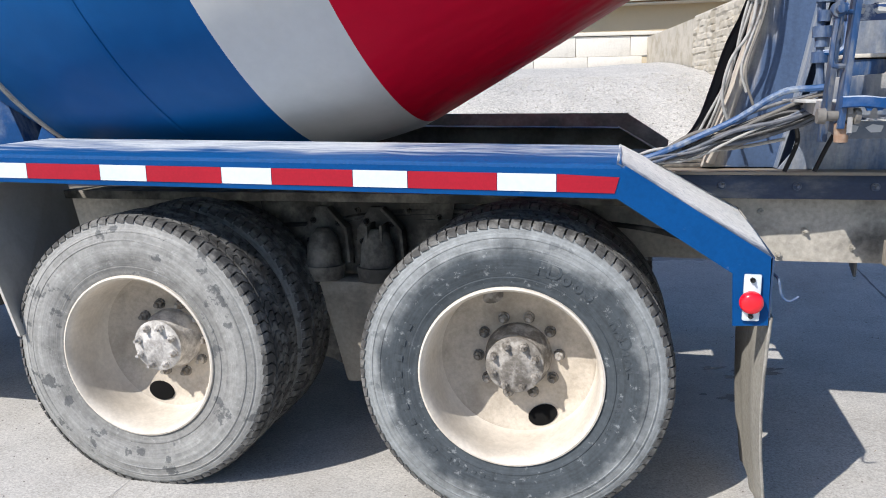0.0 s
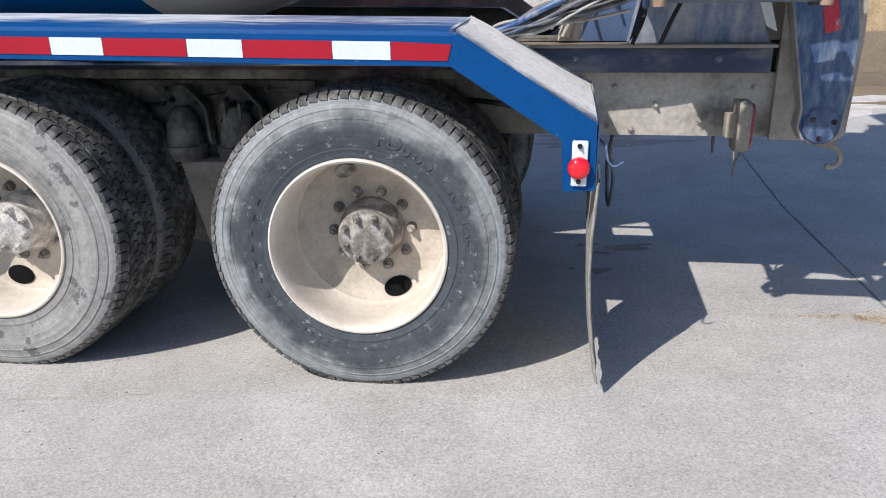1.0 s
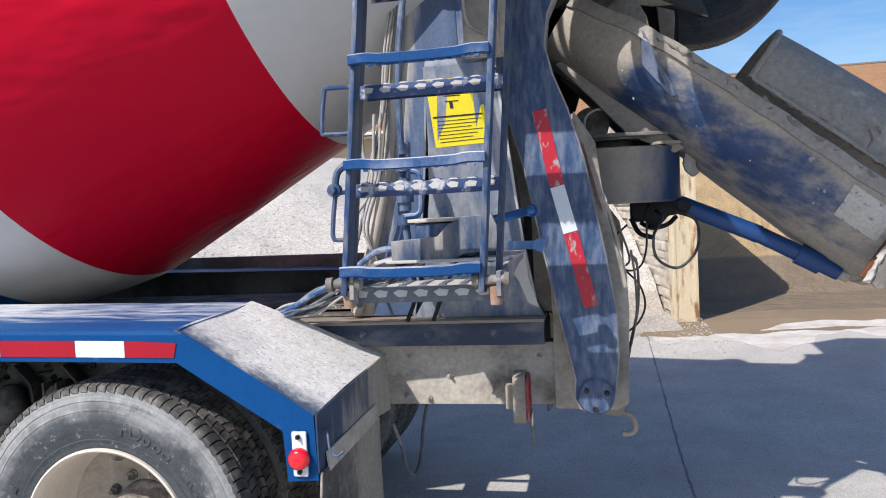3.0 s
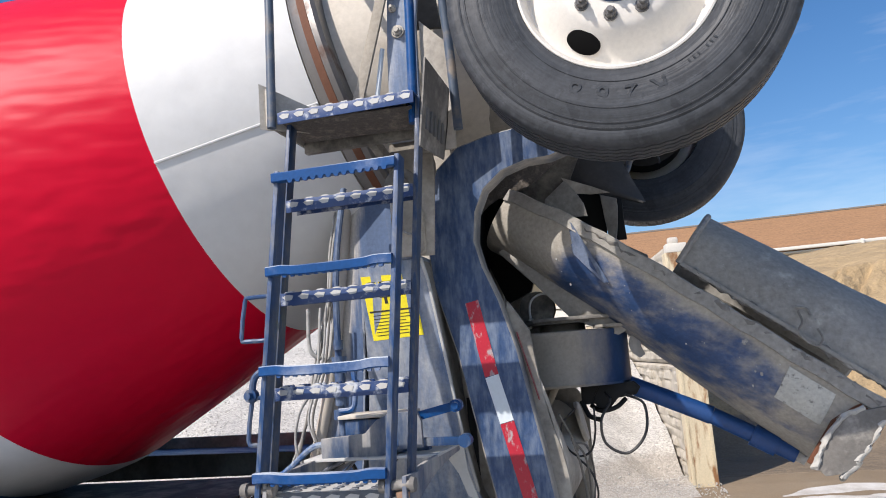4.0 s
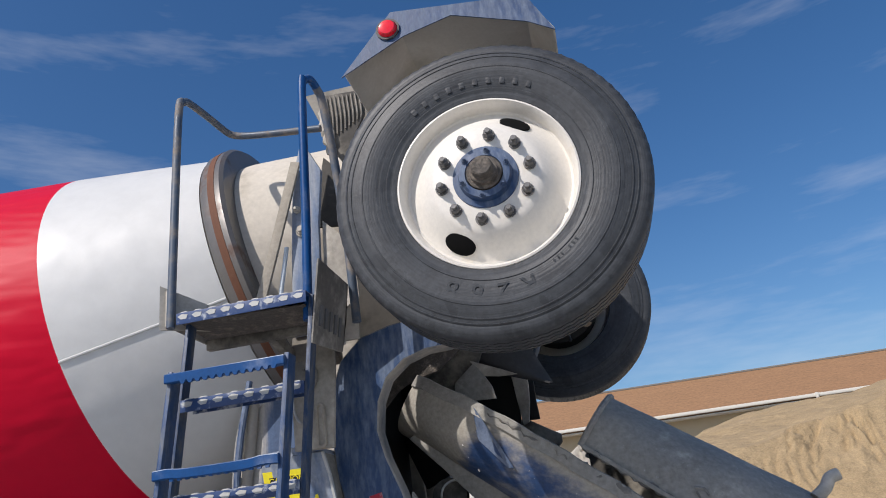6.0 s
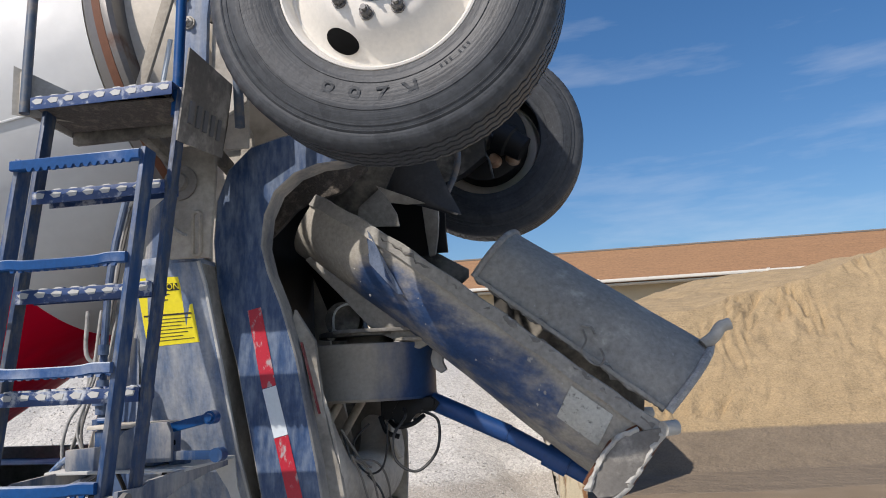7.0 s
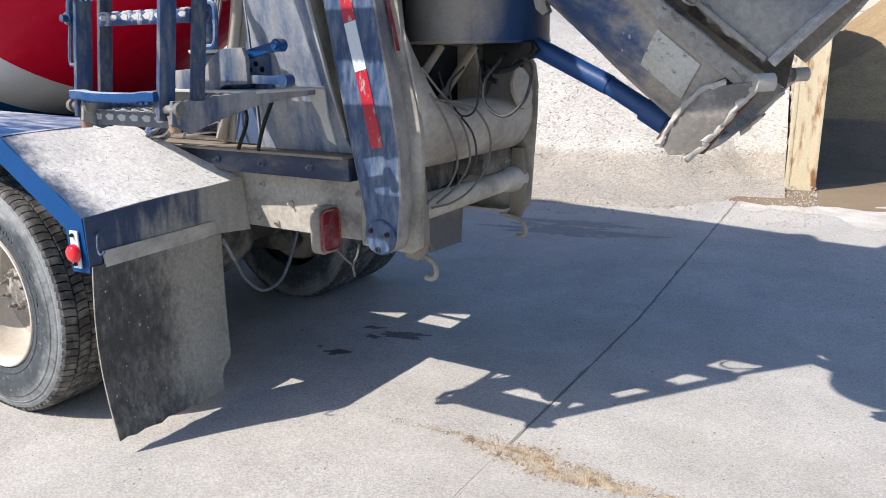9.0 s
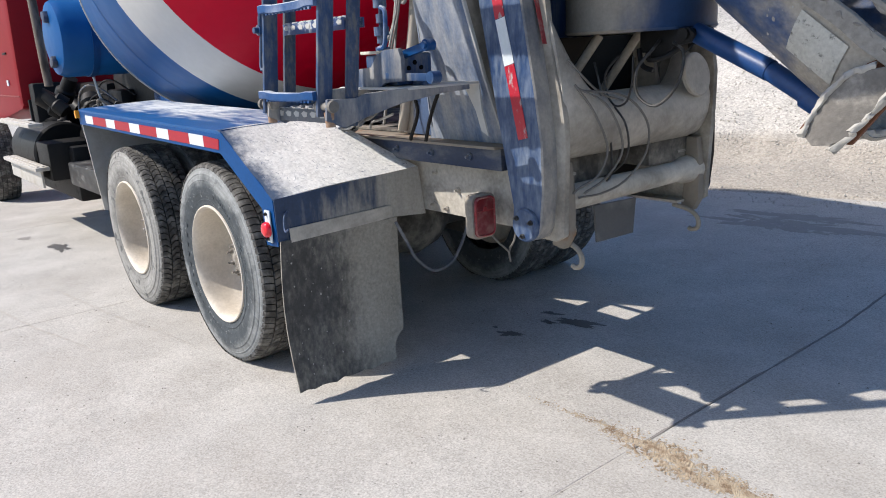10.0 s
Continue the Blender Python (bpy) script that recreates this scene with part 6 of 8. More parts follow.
# the folding section lies upside down on the main chute
fc = B()
n, m = 20, 14
E0, E1, C0, C1 = Vector((1.958, 0, 1.950)), Vector((2.615, 0, 1.432)), Vector((2.115, 0, 2.155)), Vector((2.825, 0, 1.66))
rows = []
for j in range(m + 1):
    t = j / m
    e, c = E0.lerp(E1, t), C0.lerp(C1, t)
    row = []
    for i in range(n + 1):
        f = math.pi * i / n
        cc, ss = math.cos(f), math.sin(f) ** 0.8
        p = e.lerp(c, ss)
        row.append(fc.verts.new((p.x + 0.004 * noise.noise((t * 5, i * 0.6, 2)), CY - (0.345 + 0.02 * t) * abs(cc) ** 0.85 * (1 if cc > 0 else -1), p.z + 0.005 * noise.noise((t * 5, i * 0.6, 9)))))
    rows.append(row)
for a, b in zip(rows, rows[1:]):
    for i in range(n):
        fc.faces.new((a[i], b[i], b[i + 1], a[i + 1])).smooth = True
bmesh.ops.recalc_face_normals(fc, faces=fc.faces[:])
bmesh.ops.solidify(fc, geom=fc.faces[:], thickness=0.012)
fold = tpart("folding_chute", fc, "chute", "folded chute section lying upside down")
for k, t0 in ((0, 0.0), (1, 1.0)):
    rim2 = B()
    pts = []
    for i in range(n + 1):
        f = math.pi * i / n
        cc, ss = math.cos(f), math.sin(f) ** 0.8
        p = E0.lerp(E1, t0).lerp(C0.lerp(C1, t0), ss)
        pts.append((p.x, CY - (0.35 + 0.02 * t0) * abs(cc) ** 0.85 * (1 if cc > 0 else -1), p.z))
    tube(rim2, pts, 0.013 if k == 0 else 0.016, 8, 2)
    tpart("end_rim", rim2, "chute" if k == 0 else "crust_grey", parent=fold)
hk = B()
tube(hk, [(2.78, 3.37, 1.655), (2.825, 3.38, 1.685), (2.852, 3.39, 1.718), (2.888, 3.395, 1.730)], 0.023, 12, 5)
tpart("handle_lug", hk, "grey", "rounded handle lug", parent=fold)
fl2 = B()
bar(fl2, (1.965, 3.22, 1.948), (2.60, 3.20, 1.442), 0.022, 0.016)
tpart("edge_strip", fl2, "chute", parent=fold)
ch = B()
tube(ch, [(2.345, 3.19, 1.73), (2.352, 3.175, 1.69), (2.335, 3.17, 1.655), (2.355, 3.165, 1.62), (2.39, 3.165, 1.60), (2.41, 3.17, 1.625), (2.40, 3.18, 1.66)], 0.004, 6, 5)
tube(ch, [(2.34, 3.20, 1.745), (2.375, 3.195, 1.735), (2.385, 3.19, 1.71)], 0.005, 6, 4)
tpart("latch_chain", ch, "ear_steel", "cement-caked latch chain", parent=fold)
# dark plate added at the far side of the fold, as shade between both sections
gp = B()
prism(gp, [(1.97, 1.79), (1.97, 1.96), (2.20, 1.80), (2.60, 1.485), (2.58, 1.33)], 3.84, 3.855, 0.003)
tpart("gap_shade_strip", gp, "under", "dark strip added as shade between the chute sections", parent=fold)
# concrete splashes on both sections
def splash(name, count, seed, at, parent):
    bm = B()
    rnd = random.Random(seed)
    for k in range(count):
        p, nrm = at(rnd)
        r = 0.0015 + 0.005 * rnd.random() ** 3
        q = nrm.to_track_quat("Z", "Y").to_matrix().to_4x4()
        q.translation = p
        a = rnd.random() * 6
        ring = [bm.verts.new(q @ Vector((r * f * math.cos(a + 1.047 * i), 1.4 * r * f * math.sin(a + 1.047 * i), -0.002))) for i in range(6) for f in [rnd.uniform(0.6, 1.4)]]
        topv = bm.verts.new(q @ Vector((0, 0, r * rnd.uniform(0.25, 0.6))))
        for i in range(6):
            bm.faces.new((ring[i], ring[(i + 1) % 6], topv)).smooth = True
    ob = part(name, bm, "crust_grey", parent, sharp=0)
    return tagged(ob, "specks of dried concrete", kind="stuff")


flap = bpy.data.objects["mud_flap"]


def flap_point(rnd):
    y_, z_ = 2.37 + 0.52 * rnd.random() ** 1.5, 0.70 - 0.6 * rnd.random()
    hit, p, nrm, _ = flap.ray_cast((1.0, y_, z_), (-1, 0, 0))
    return (p, nrm) if hit else (Vector((0.545, 2.6, 0.5)), Vector((1, 0, 0)))


def fold_point(rnd):
    t, f = rnd.random() ** 0.7, math.pi * rnd.uniform(0.02, 0.5) ** 1.2
    e, c = E0.lerp(E1, t), C0.lerp(C1, t)
    p = e.lerp(c, math.sin(f) ** 0.8)
    y_ = CY - (0.345 + 0.02 * t) * math.cos(f) ** 0.85 - 0.001
    return Vector((p.x, y_, p.z)), Vector((0.35 * math.sin(f), -math.cos(f) - 0.05, 0.8 * math.sin(f))).normalized()


def wall_point(rnd):
    p = on_chute(0.2 + 1.2 * rnd.random() ** 0.6, 0.01 + 0.2 * rnd.random() ** 1.5, 0.001)
    return p, Vector((-0.1, -1, -0.15)).normalized()


splash("concrete_specks", 70, 3, fold_point, fold)
splash("concrete_specks", 60, 4, wall_point, chute)
splash("concrete_specks", 130, 6, flap_point, flap)
for k, (a_, b_, amp_) in enumerate((((1.965, 3.222, 1.944), (2.60, 3.20, 1.437), 0.012), ((1.60, 3.172, 2.135), (2.56, 3.165, 1.390), 0.017))):
    ce = B()
    lumpy(ce, [Vector(a_).lerp(Vector(b_), t_ / 12) + Vector((0, 0, 0.012 * k * math.sin(math.pi * t_ / 12))) for t_ in range(13)], 0.009, amp_, 8.0 + k, 8, 6)
    tpart("crust_edge", ce, "ear_steel", "cement crust along the edge", parent=fold if k == 0 else chute)
# crusted hinge and lip at the low end
for yy in (3.155, 3.985):
    hg2 = B()
    prism(hg2, [(2.325, 1.185), (2.355, 1.25), (2.40, 1.315), (2.44, 1.352), (2.50, 1.37), (2.60, 1.385), (2.55, 1.315), (2.50, 1.245), (2.45, 1.185), (2.40, 1.16), (2.35, 1.155)], yy - 0.008, yy + 0.008, 0.004)
    ear = tpart("hinge_ear", hg2, "ear_steel", "cement-coated hinge ear", parent=chute)
    cr_ = B()
    lumpy(cr_, [(2.322, yy - 0.004, 1.18), (2.35, yy - 0.004, 1.25), (2.40, yy - 0.004, 1.32), (2.44, yy - 0.004, 1.358), (2.50, yy, 1.375)], 0.010, 0.018, yy, 10, 9)
    tpart("crust_edge", cr_, "crust", "pale concrete crust", parent=chute)
    cr_ = B()
    lumpy(cr_, [(2.405, yy + 0.01, 1.145), (2.45, yy, 1.19), (2.49, yy, 1.24), (2.535, yy, 1.305), (2.575, yy, 1.352), (2.60, yy, 1.378)], 0.012, 0.021, yy + 3, 10, 9)
    tpart("crust_edge", cr_, "crust", "pale concrete crust", parent=chute)
    hp_ = B()
    tube(hp_, [(2.585, yy - 0.02, 1.378), (2.63, yy + 0.01, 1.380)], 0.026, 14)
    tpart("hinge_pin", hp_, "crust", parent=chute)
ep = B()
prism(ep, [(2.30, 1.20), (2.36, 1.17), (2.45, 1.16), (2.60, 1.36), (2.50, 1.40), (2.40, 1.34)], 3.17, 3.19, 0.006)
tpart("end_plate", ep, "rust", "rust-brown inner end plate", parent=chute)
lipb = B()
lumpy(lipb, [(2.40, CY - 0.39 * math.cos(math.pi * k / 12) * 1.0, 1.225 - 0.07 * math.sin(math.pi * k / 12)) for k in range(13)], 0.014, 0.012, 5, 8, 4)
tpart("chute_lip", lipb, "crust", "crusted lip of the chute", parent=chute)
# ---- tag axle ----
ta = B()
tube(ta, [(1.84, 2.50, 2.738), (1.927, 4.52, 2.828)], 0.06, 24)
tag_axle = tpart("tag_axle", ta, "under", "tag axle beam")
for yy, s, ax_, az_ in ((2.46, 1, 1.84, 2.738), (4.52, -1, 1.927, 2.828)):
    bd = B()
    lathe(bd, [(0.03 * s, 0.0), (0.03 * s, 0.225), (0.19 * s, 0.225), (0.20 * s, 0.20), (0.20 * s, 0)], pose(ax_, yy, az_) @ AX_Y, 40)
    tpart("brake_drum", bd, "soot", parent=tag_axle)
    for k, (p0_, p1_, p2_) in enumerate((((0.12, 0.20, -0.08), (0.15, 0.25, -0.16), (0.165, 0.27, -0.23)), ((0.19, 0.20, -0.05), (0.22, 0.25, -0.13), (0.235, 0.27, -0.20))) if s > 0
                                        else (((0.05, 0.27, -0.13), (0.06, 0.27, -0.21), (0.105, 0.27, -0.322)), ((0.145, 0.27, -0.12), (0.16, 0.27, -0.20), (0.170, 0.27, -0.275)))):
        sc = B()
        pts = [Vector((ax_ + p[0], yy + p[1] * s, az_ + p[2])) for p in (p0_, p1_, p2_)]
        dirs = (pts[2] - pts[0]).normalized()
        turned = dirs.to_track_quat("Z", "Y").to_matrix().to_4x4()
        turned.translation = pts[0]
        ln = (pts[2] - pts[0]).length
        lathe(sc, [(0, 0.0), (0, 0.026), (0.3 * ln, 0.036), (0.5 * ln, 0.042), (0.72 * ln, 0.037), (0.9 * ln, 0.020), (0.92 * ln, 0.013), (ln, 0.011), (ln, 0)], turned, 18)
        tpart("slack_adjuster", sc, "tan_rust", "rusty brake lever", parent=tag_axle)
    bc = B()
    lathe(bc, [(0, 0), (0, 0.08), (0.07, 0.085), (0.08, 0.07), (0.16, 0.065), (0.16, 0)], pose(ax_ + 0.08, yy + 0.3 * s, az_ - (0.118 if s > 0 else 0.02)) @ Matrix.Rotation(0.6, 4, "Y"), 20)
    # the far chamber is coloured black for the shade it sits in
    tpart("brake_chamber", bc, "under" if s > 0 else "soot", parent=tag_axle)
for s in (1, -1):
    def yq(v):
        return v if s > 0 else 2 * CY - v
    fq = B()
    prism(fq, [(1.385, 3.275), (1.585, 3.49), (2.07, 3.42), (2.15, 3.27), (2.143, 3.268), (2.063, 3.413), (1.588, 3.482), (1.391, 3.27)], *sorted((yq(2.40), yq(2.85))), 0.001)
    tf = tpart("tag_fender", fq, "alu", "small dusty fender over the tag wheel")
    fs = B()
    sheet(fs, [(1.375, yq(2.395), 3.265), (1.58, yq(2.395), 3.495), (2.07, yq(2.395), 3.43), (2.15, yq(2.395), 3.26), (2.06, yq(2.395), 3.32), (1.80, yq(2.395), 3.42), (1.62, yq(2.395), 3.38), (1.48, yq(2.395), 3.315)], (0, 0.005 * s, 0))
    tpart("fender_skirt", fs, "blue_dirty", parent=tf)
    lm = B()
    lathe(lm, [(0, 0.036), (-0.008 * s, 0.036), (-0.02 * s, 0.028), (-0.024 * s, 0)], pose(1.565, yq(2.393), 3.42) @ AX_Y, 28)
    tpart("marker_lamp", lm, "red_lens", "round red marker lamp", parent=tf)
    lr = B()
    lathe(lr, [(0, 0.044), (-0.006 * s, 0.044), (-0.006 * s, 0.034)], pose(1.565, yq(2.393), 3.42) @ AX_Y, 28)
    tpart("lamp_ring", lr, "black", parent=tf)
# torn rubber and brackets hanging between arm and wheel
RIGHT = [(1.766, 2.63), (1.765, 2.558), (1.782, 2.494), (1.802, 2.440), (1.832, 2.364), (1.858, 2.304), (1.870, 2.272)]
LEFT = [(1.44, 2.64), (1.455, 2.58), (1.475, 2.53), (1.49, 2.47), (1.514, 2.415), (1.656, 2.349), (1.855, 2.278)]
q = B()
rows = [[q.verts.new((lx + (rx_ - lx) * i / 10, 3.59 - 0.03 * math.sin(3.1 * i / 10) + 0.02 * j / 6 + 0.006 * noise.noise((i * 0.5, j * 0.6, 1.0)), lz + (rz_ - lz) * i / 10 - 0.008 * math.sin(3.1 * i / 10) * (j > 3))) for i in range(11)]
        for j, ((lx, lz), (rx_, rz_)) in enumerate(zip(LEFT, RIGHT))]
for a, b in zip(rows, rows[1:]):
    for i in range(10):
        q.faces.new((a[i], b[i], b[i + 1], a[i + 1])).smooth = True
bmesh.ops.recalc_face_normals(q, faces=q.faces[:])
bmesh.ops.solidify(q, geom=q.faces[:], thickness=0.008)
tpart("hanging_flap", q, "flap_dark", "torn dark rubber flap")
q = B()
prism(q, [(1.14, 2.44), (1.25, 2.56), (1.64, 2.56), (1.56, 2.39), (1.493, 2.352), (1.447, 2.317), (1.439, 2.245), (1.315, 2.325), (1.205, 2.37)], 3.515, 3.535, 0.004)
tpart("yoke_plate", q, "under", "dark stained yoke plate under the hopper")
q = B()
prism(q, [(1.542, 2.393), (1.493, 2.354), (1.447, 2.317), (1.440, 2.248), (1.53, 2.228), (1.625, 2.222), (1.614, 2.278), (1.577, 2.345)], 3.492, 3.508, 0.004)
tpart("bent_bracket", q, "chute", "bent pale grey bracket")
q = B()
sheet(q, [(1.526, 3.50, 2.408), (1.655, 3.54, 2.358), (1.728, 3.56, 2.326), (1.645, 3.56, 2.328), (1.572, 3.52, 2.334)], (0, 0.012, 0.002))
tpart("bracket_flange", q, "grey", "pale flange below the flap")
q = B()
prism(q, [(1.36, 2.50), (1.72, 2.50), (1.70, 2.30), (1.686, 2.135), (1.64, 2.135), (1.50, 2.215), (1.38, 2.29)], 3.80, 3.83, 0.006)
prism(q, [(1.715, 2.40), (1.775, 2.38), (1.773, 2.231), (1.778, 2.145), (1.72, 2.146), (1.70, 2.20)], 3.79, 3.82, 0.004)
# cheek in black: the dark behind the chute is put into its colour
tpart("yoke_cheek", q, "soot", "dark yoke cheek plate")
q = B()
prism(q, [(1.674, 2.40), (1.749, 2.39), (1.752, 2.30), (1.745, 2.22), (1.729, 2.131), (1.702, 2.123), (1.688, 2.24)], 3.74, 3.77, 0.004)
tpart("yoke_strap", q, "grey", "pale cement-dusted strap")
# added dark plate where the shaded far inner wall of the chute shows
q = B()
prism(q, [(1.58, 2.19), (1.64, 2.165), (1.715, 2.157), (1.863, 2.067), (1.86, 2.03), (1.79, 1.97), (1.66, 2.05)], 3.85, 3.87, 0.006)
tpart("far_wall_plate", q, "under", "dark plate added for the chute's far inner wall", parent=chute)
hs_ = B()
tube(hs_, [(1.80, 3.84, 2.74), (1.842, 3.80, 2.637), (1.845, 3.80, 2.564), (1.82, 3.80, 2.487), (1.785, 3.80, 2.42)], 0.015, 12, 6)
tpart("brake_hose", hs_, "rail_grey", "thick grey brake hose", parent=tag_axle)
hs_ = B()
tube(hs_, [(1.80, 4.05, 2.80), (1.834, 4.1, 2.795), (1.906, 4.1, 2.745), (1.961, 4.1, 2.653), (1.98, 4.1, 2.551)], 0.006, 8, 6)
tpart("sensor_cable", hs_, "black", parent=tag_axle)

# ---- hopper, pedestal ----
for s in (1, -1):
    def yq(v):
        return v if s > 0 else 2 * CY - v
    sh_ = 0.0 if s > 0 else 0.14
    pn = B()
    prism(pn, [(0.39 + sh_, 1.10), (1.09, 1.10), (0.885, 1.76), (0.88, 2.10), (0.87, 2.62), (0.68 + sh_, 2.60), (0.605 + sh_, 2.05), (0.53 + sh_, 1.59)], *sorted((yq(3.13), yq(3.16))), 0.008)
    bmesh.ops.triangulate(pn, faces=pn.faces[:])
    bmesh.ops.subdivide_edges(pn, edges=[e for e in pn.edges if e.calc_length() > 0.15], cuts=5, use_grid_fill=True)
    ped = tpart("pedestal_panel", pn, "ped_streak", "weathered blue drum pedestal panel with rust and cement streaks")
    grime(ped, lambda v: 0.13 + 0.62 * step01((0.13 - (v.co.x - sh_ - float(np.interp(v.co.z, (1.10, 1.59, 2.05, 2.60), (0.39, 0.53, 0.605, 0.68))))) / 0.08))
    pg = B()
    prism(pg, [(0.90, 1.10), (1.30, 1.10), (1.16, 1.78), (1.12, 2.45), (1.06, 3.05), (0.90, 3.20), (0.86, 2.65), (0.88, 2.10), (0.89, 1.76)], *sorted((yq(3.17), yq(3.20))), 0.008)
    tpart("pedestal_web", pg, "grey", "cement-dusted pedestal web", parent=ped)
    fl3 = B()
    bar(fl3, (1.095, yq(3.14), 1.10), (0.90, yq(3.14), 1.76), 0.07, 0.012, (0, 1, 0))
    bar(fl3, (0.90, yq(3.14), 1.76), (0.885, yq(3.14), 2.6), 0.05, 0.012, (0, 1, 0))
    tpart("pedestal_flange", fl3, "ped_blue", parent=ped)
    pi = B()
    tube(pi, [(0.415 + sh_, yq(3.11), 1.12), (0.55 + sh_, yq(3.11), 1.59), (0.625 + sh_, yq(3.115), 2.05), (0.70 + sh_, yq(3.12), 2.6), (0.80 + sh_, yq(3.13), 3.0), (0.92, yq(3.13), 3.26)], 0.024, 14, 6)
    tpart("edge_pipe", pi, "pipe_white", "rounded pale pedestal edge", parent=ped)
    up = B()
    prism(up, [(0.80, 2.60), (1.0, 2.60), (1.02, 3.10), (0.99, 3.22), (0.90, 3.26), (0.82, 3.0)], *sorted((yq(3.08), yq(3.11))), 0.008)
    tpart("roller_bracket", up, "front_blue", "upper roller bracket", parent=ped)
    if s > 0:
        for px, pz in ((0.955, 2.72), (0.96, 3.05), (0.90, 2.66)):
            nb = B()
            nut(nb, px, yq(3.08), pz, 0.016, 0.016, -1)
            tpart("bracket_bolt", nb, "rust_dust", parent=ped)
def front_y(z):
    """The front plate of the pedestal leans outwards as it rises."""
    return 2.94 - 0.24 * (z - 1.745)


EDGE_R = [(1.168, 1.10), (1.137, 1.16), (1.105, 1.365), (1.087, 1.565), (1.070, 1.76), (1.052, 1.95), (1.036, 2.03)]
EDGE_L = [(0.66, 1.10), (0.70, 1.30), (0.735, 1.50), (0.768, 1.70), (0.785, 1.85), (0.795, 1.95), (0.80, 2.03)]
fp = B()
fp_rows = []
for (xr, z_), (xl, _) in zip(EDGE_R, EDGE_L):
    fp_rows.append([fp.verts.new((xl + (xr - xl) * i / 8, front_y(z_) + 0.003 * noise.noise((i * 0.7, z_ * 3, 2.0)), z_)) for i in range(9)])
for a, b in zip(fp_rows, fp_rows[1:]):
    for i in range(8):
        fp.faces.new((a[i], a[i + 1], b[i + 1], b[i])).smooth = True
bmesh.ops.recalc_face_normals(fp, faces=fp.faces[:])
bmesh.ops.solidify(fp, geom=fp.faces[:], thickness=0.010)
front_plate = tpart("front_plate", fp, "front_blue", "chalky blue leaning front plate of the pedestal")
for nm, edge, mk in (("left_return", EDGE_L, "front_blue"), ("right_return", EDGE_R, "grey_dirty")):
    rt = B()
    rows = [[rt.verts.new((x_, y_, z_)) for y_ in (front_y(z_) + 0.004, 3.165)] for x_, z_ in edge]
    for a, b in zip(rows, rows[1:]):
        rt.faces.new((a[0], a[1], b[1], b[0]))
    bmesh.ops.recalc_face_normals(rt, faces=rt.faces[:])
    bmesh.ops.solidify(rt, geom=rt.faces[:], thickness=0.008)
    tpart(nm, rt, mk, parent=front_plate)
rt = B()
for (xa, za), (xb, zb) in zip(EDGE_R[1:], EDGE_R[2:]):
    bar(rt, (xa + 0.004, front_y(za) - 0.006, za), (xb + 0.004, front_y(zb) - 0.006, zb), 0.010, 0.016, (0, 1, 0), 0.002)
tpart("edge_bead", rt, "tread_white", "pale rubbed edge", parent=front_plate)
rt = B()
prism(rt, [(0.797, 2.026), (1.040, 2.026), (1.028, 2.045), (0.965, 2.062), (0.80, 2.05)], front_y(2.03) + 0.002, 3.165, 0.003)
tpart("top_return", rt, "front_blue", parent=front_plate)
# upper web above the front plate, with a bolted disc and an oval slot
uw = B()
prism(uw, [(0.955, 2.035), (1.105, 2.03), (1.118, 2.20), (1.128, 2.33), (1.125, 2.46), (0.965, 2.46), (0.95, 2.25)], 2.815, 2.835, 0.004)
web = tpart("upper_web", uw, "grey_dirty", "dusty grey upper web plate", parent=front_plate)
uw = B()
rim_pts = [(1.062 + 0.014 * math.cos(a), 2.811, 2.115 + 0.014 * math.sin(a) + (0.062 if math.sin(a) > 0 else -0.062)) for a in (2 * math.pi * k / 20 for k in range(21))]
tube(uw, rim_pts, 0.007, 6)
part("slot_frame", uw, "saddle", web)
uw = B()
prism(uw, [(p[0], p[2]) for p in rim_pts[:-1]], 2.812, 2.8145)
part("slot_back", uw, "grey", web)
uw = B()
lathe(uw, [(0.0, 0.062), (-0.008, 0.062), (-0.012, 0.056), (-0.012, 0.034), (-0.03, 0.030), (-0.034, 0.022), (-0.034, 0.0)], pose(1.0, 2.815, 2.30) @ AX_Y, 32)
part("roller_cap", uw, "ear_steel", web)
uw = B()
tube(uw, [(0.968, 2.81, 2.29), (0.962, 2.80, 2.22), (0.975, 2.80, 2.15), (1.01, 2.80, 2.12), (1.03, 2.80, 2.11)], 0.005, 8, 6)
part("grease_line", uw, "white_hose", web)
bk = B()
box(bk, 0.72, 0.80, 3.17, 3.97, 1.10, 2.5, 0.01)
tpart("pedestal_back", bk, "ped_blue", "blue pedestal cross panel")
hp = B()
lathe(hp, [(0.0, 0.30), (0.0, 0.46), (0.25, 0.50), (0.50, 0.44), (0.52, 0.40), (0.25, 0.46)], Matrix.Translation((1.18, CY, 2.95)) @ Matrix.Rotation(-radians(14.7), 4, "Y"), 40)
tpart("discharge_shroud", hp, "grey", "cement-caked discharge shroud")
hop = B()
for (ax_, ay, bx_, by) in ((0.95, 3.16, 1.75, 3.16), (1.75, 3.16, 1.75, 3.98), (1.75, 3.98, 0.95, 3.98)):
    top = Vector((ax_, ay, 3.75)), Vector((bx_, by, 3.75))
    low0, low1 = [p.lerp(Vector((1.35, CY, 2.95)), 0.5) for p in top]
    low0.z = low1.z = 3.2
    sheet(hop, [top[0], top[1], low1, low0], (0, 0.01, 0.002))
tpart("charge_hopper", hop, "grey", "cement-caked charge hopper")
dl = B()
prism(dl, [(1.02, 2.45), (1.12, 2.80), (1.25, 2.95), (1.5, 2.75), (1.52, 2.45), (1.40, 2.25), (1.30, 1.95), (1.18, 1.9), (1.10, 2.1)], 3.87, 3.90, 0.01)
box(dl, 1.05, 1.10, 3.24, 3.90, 1.75, 2.6)
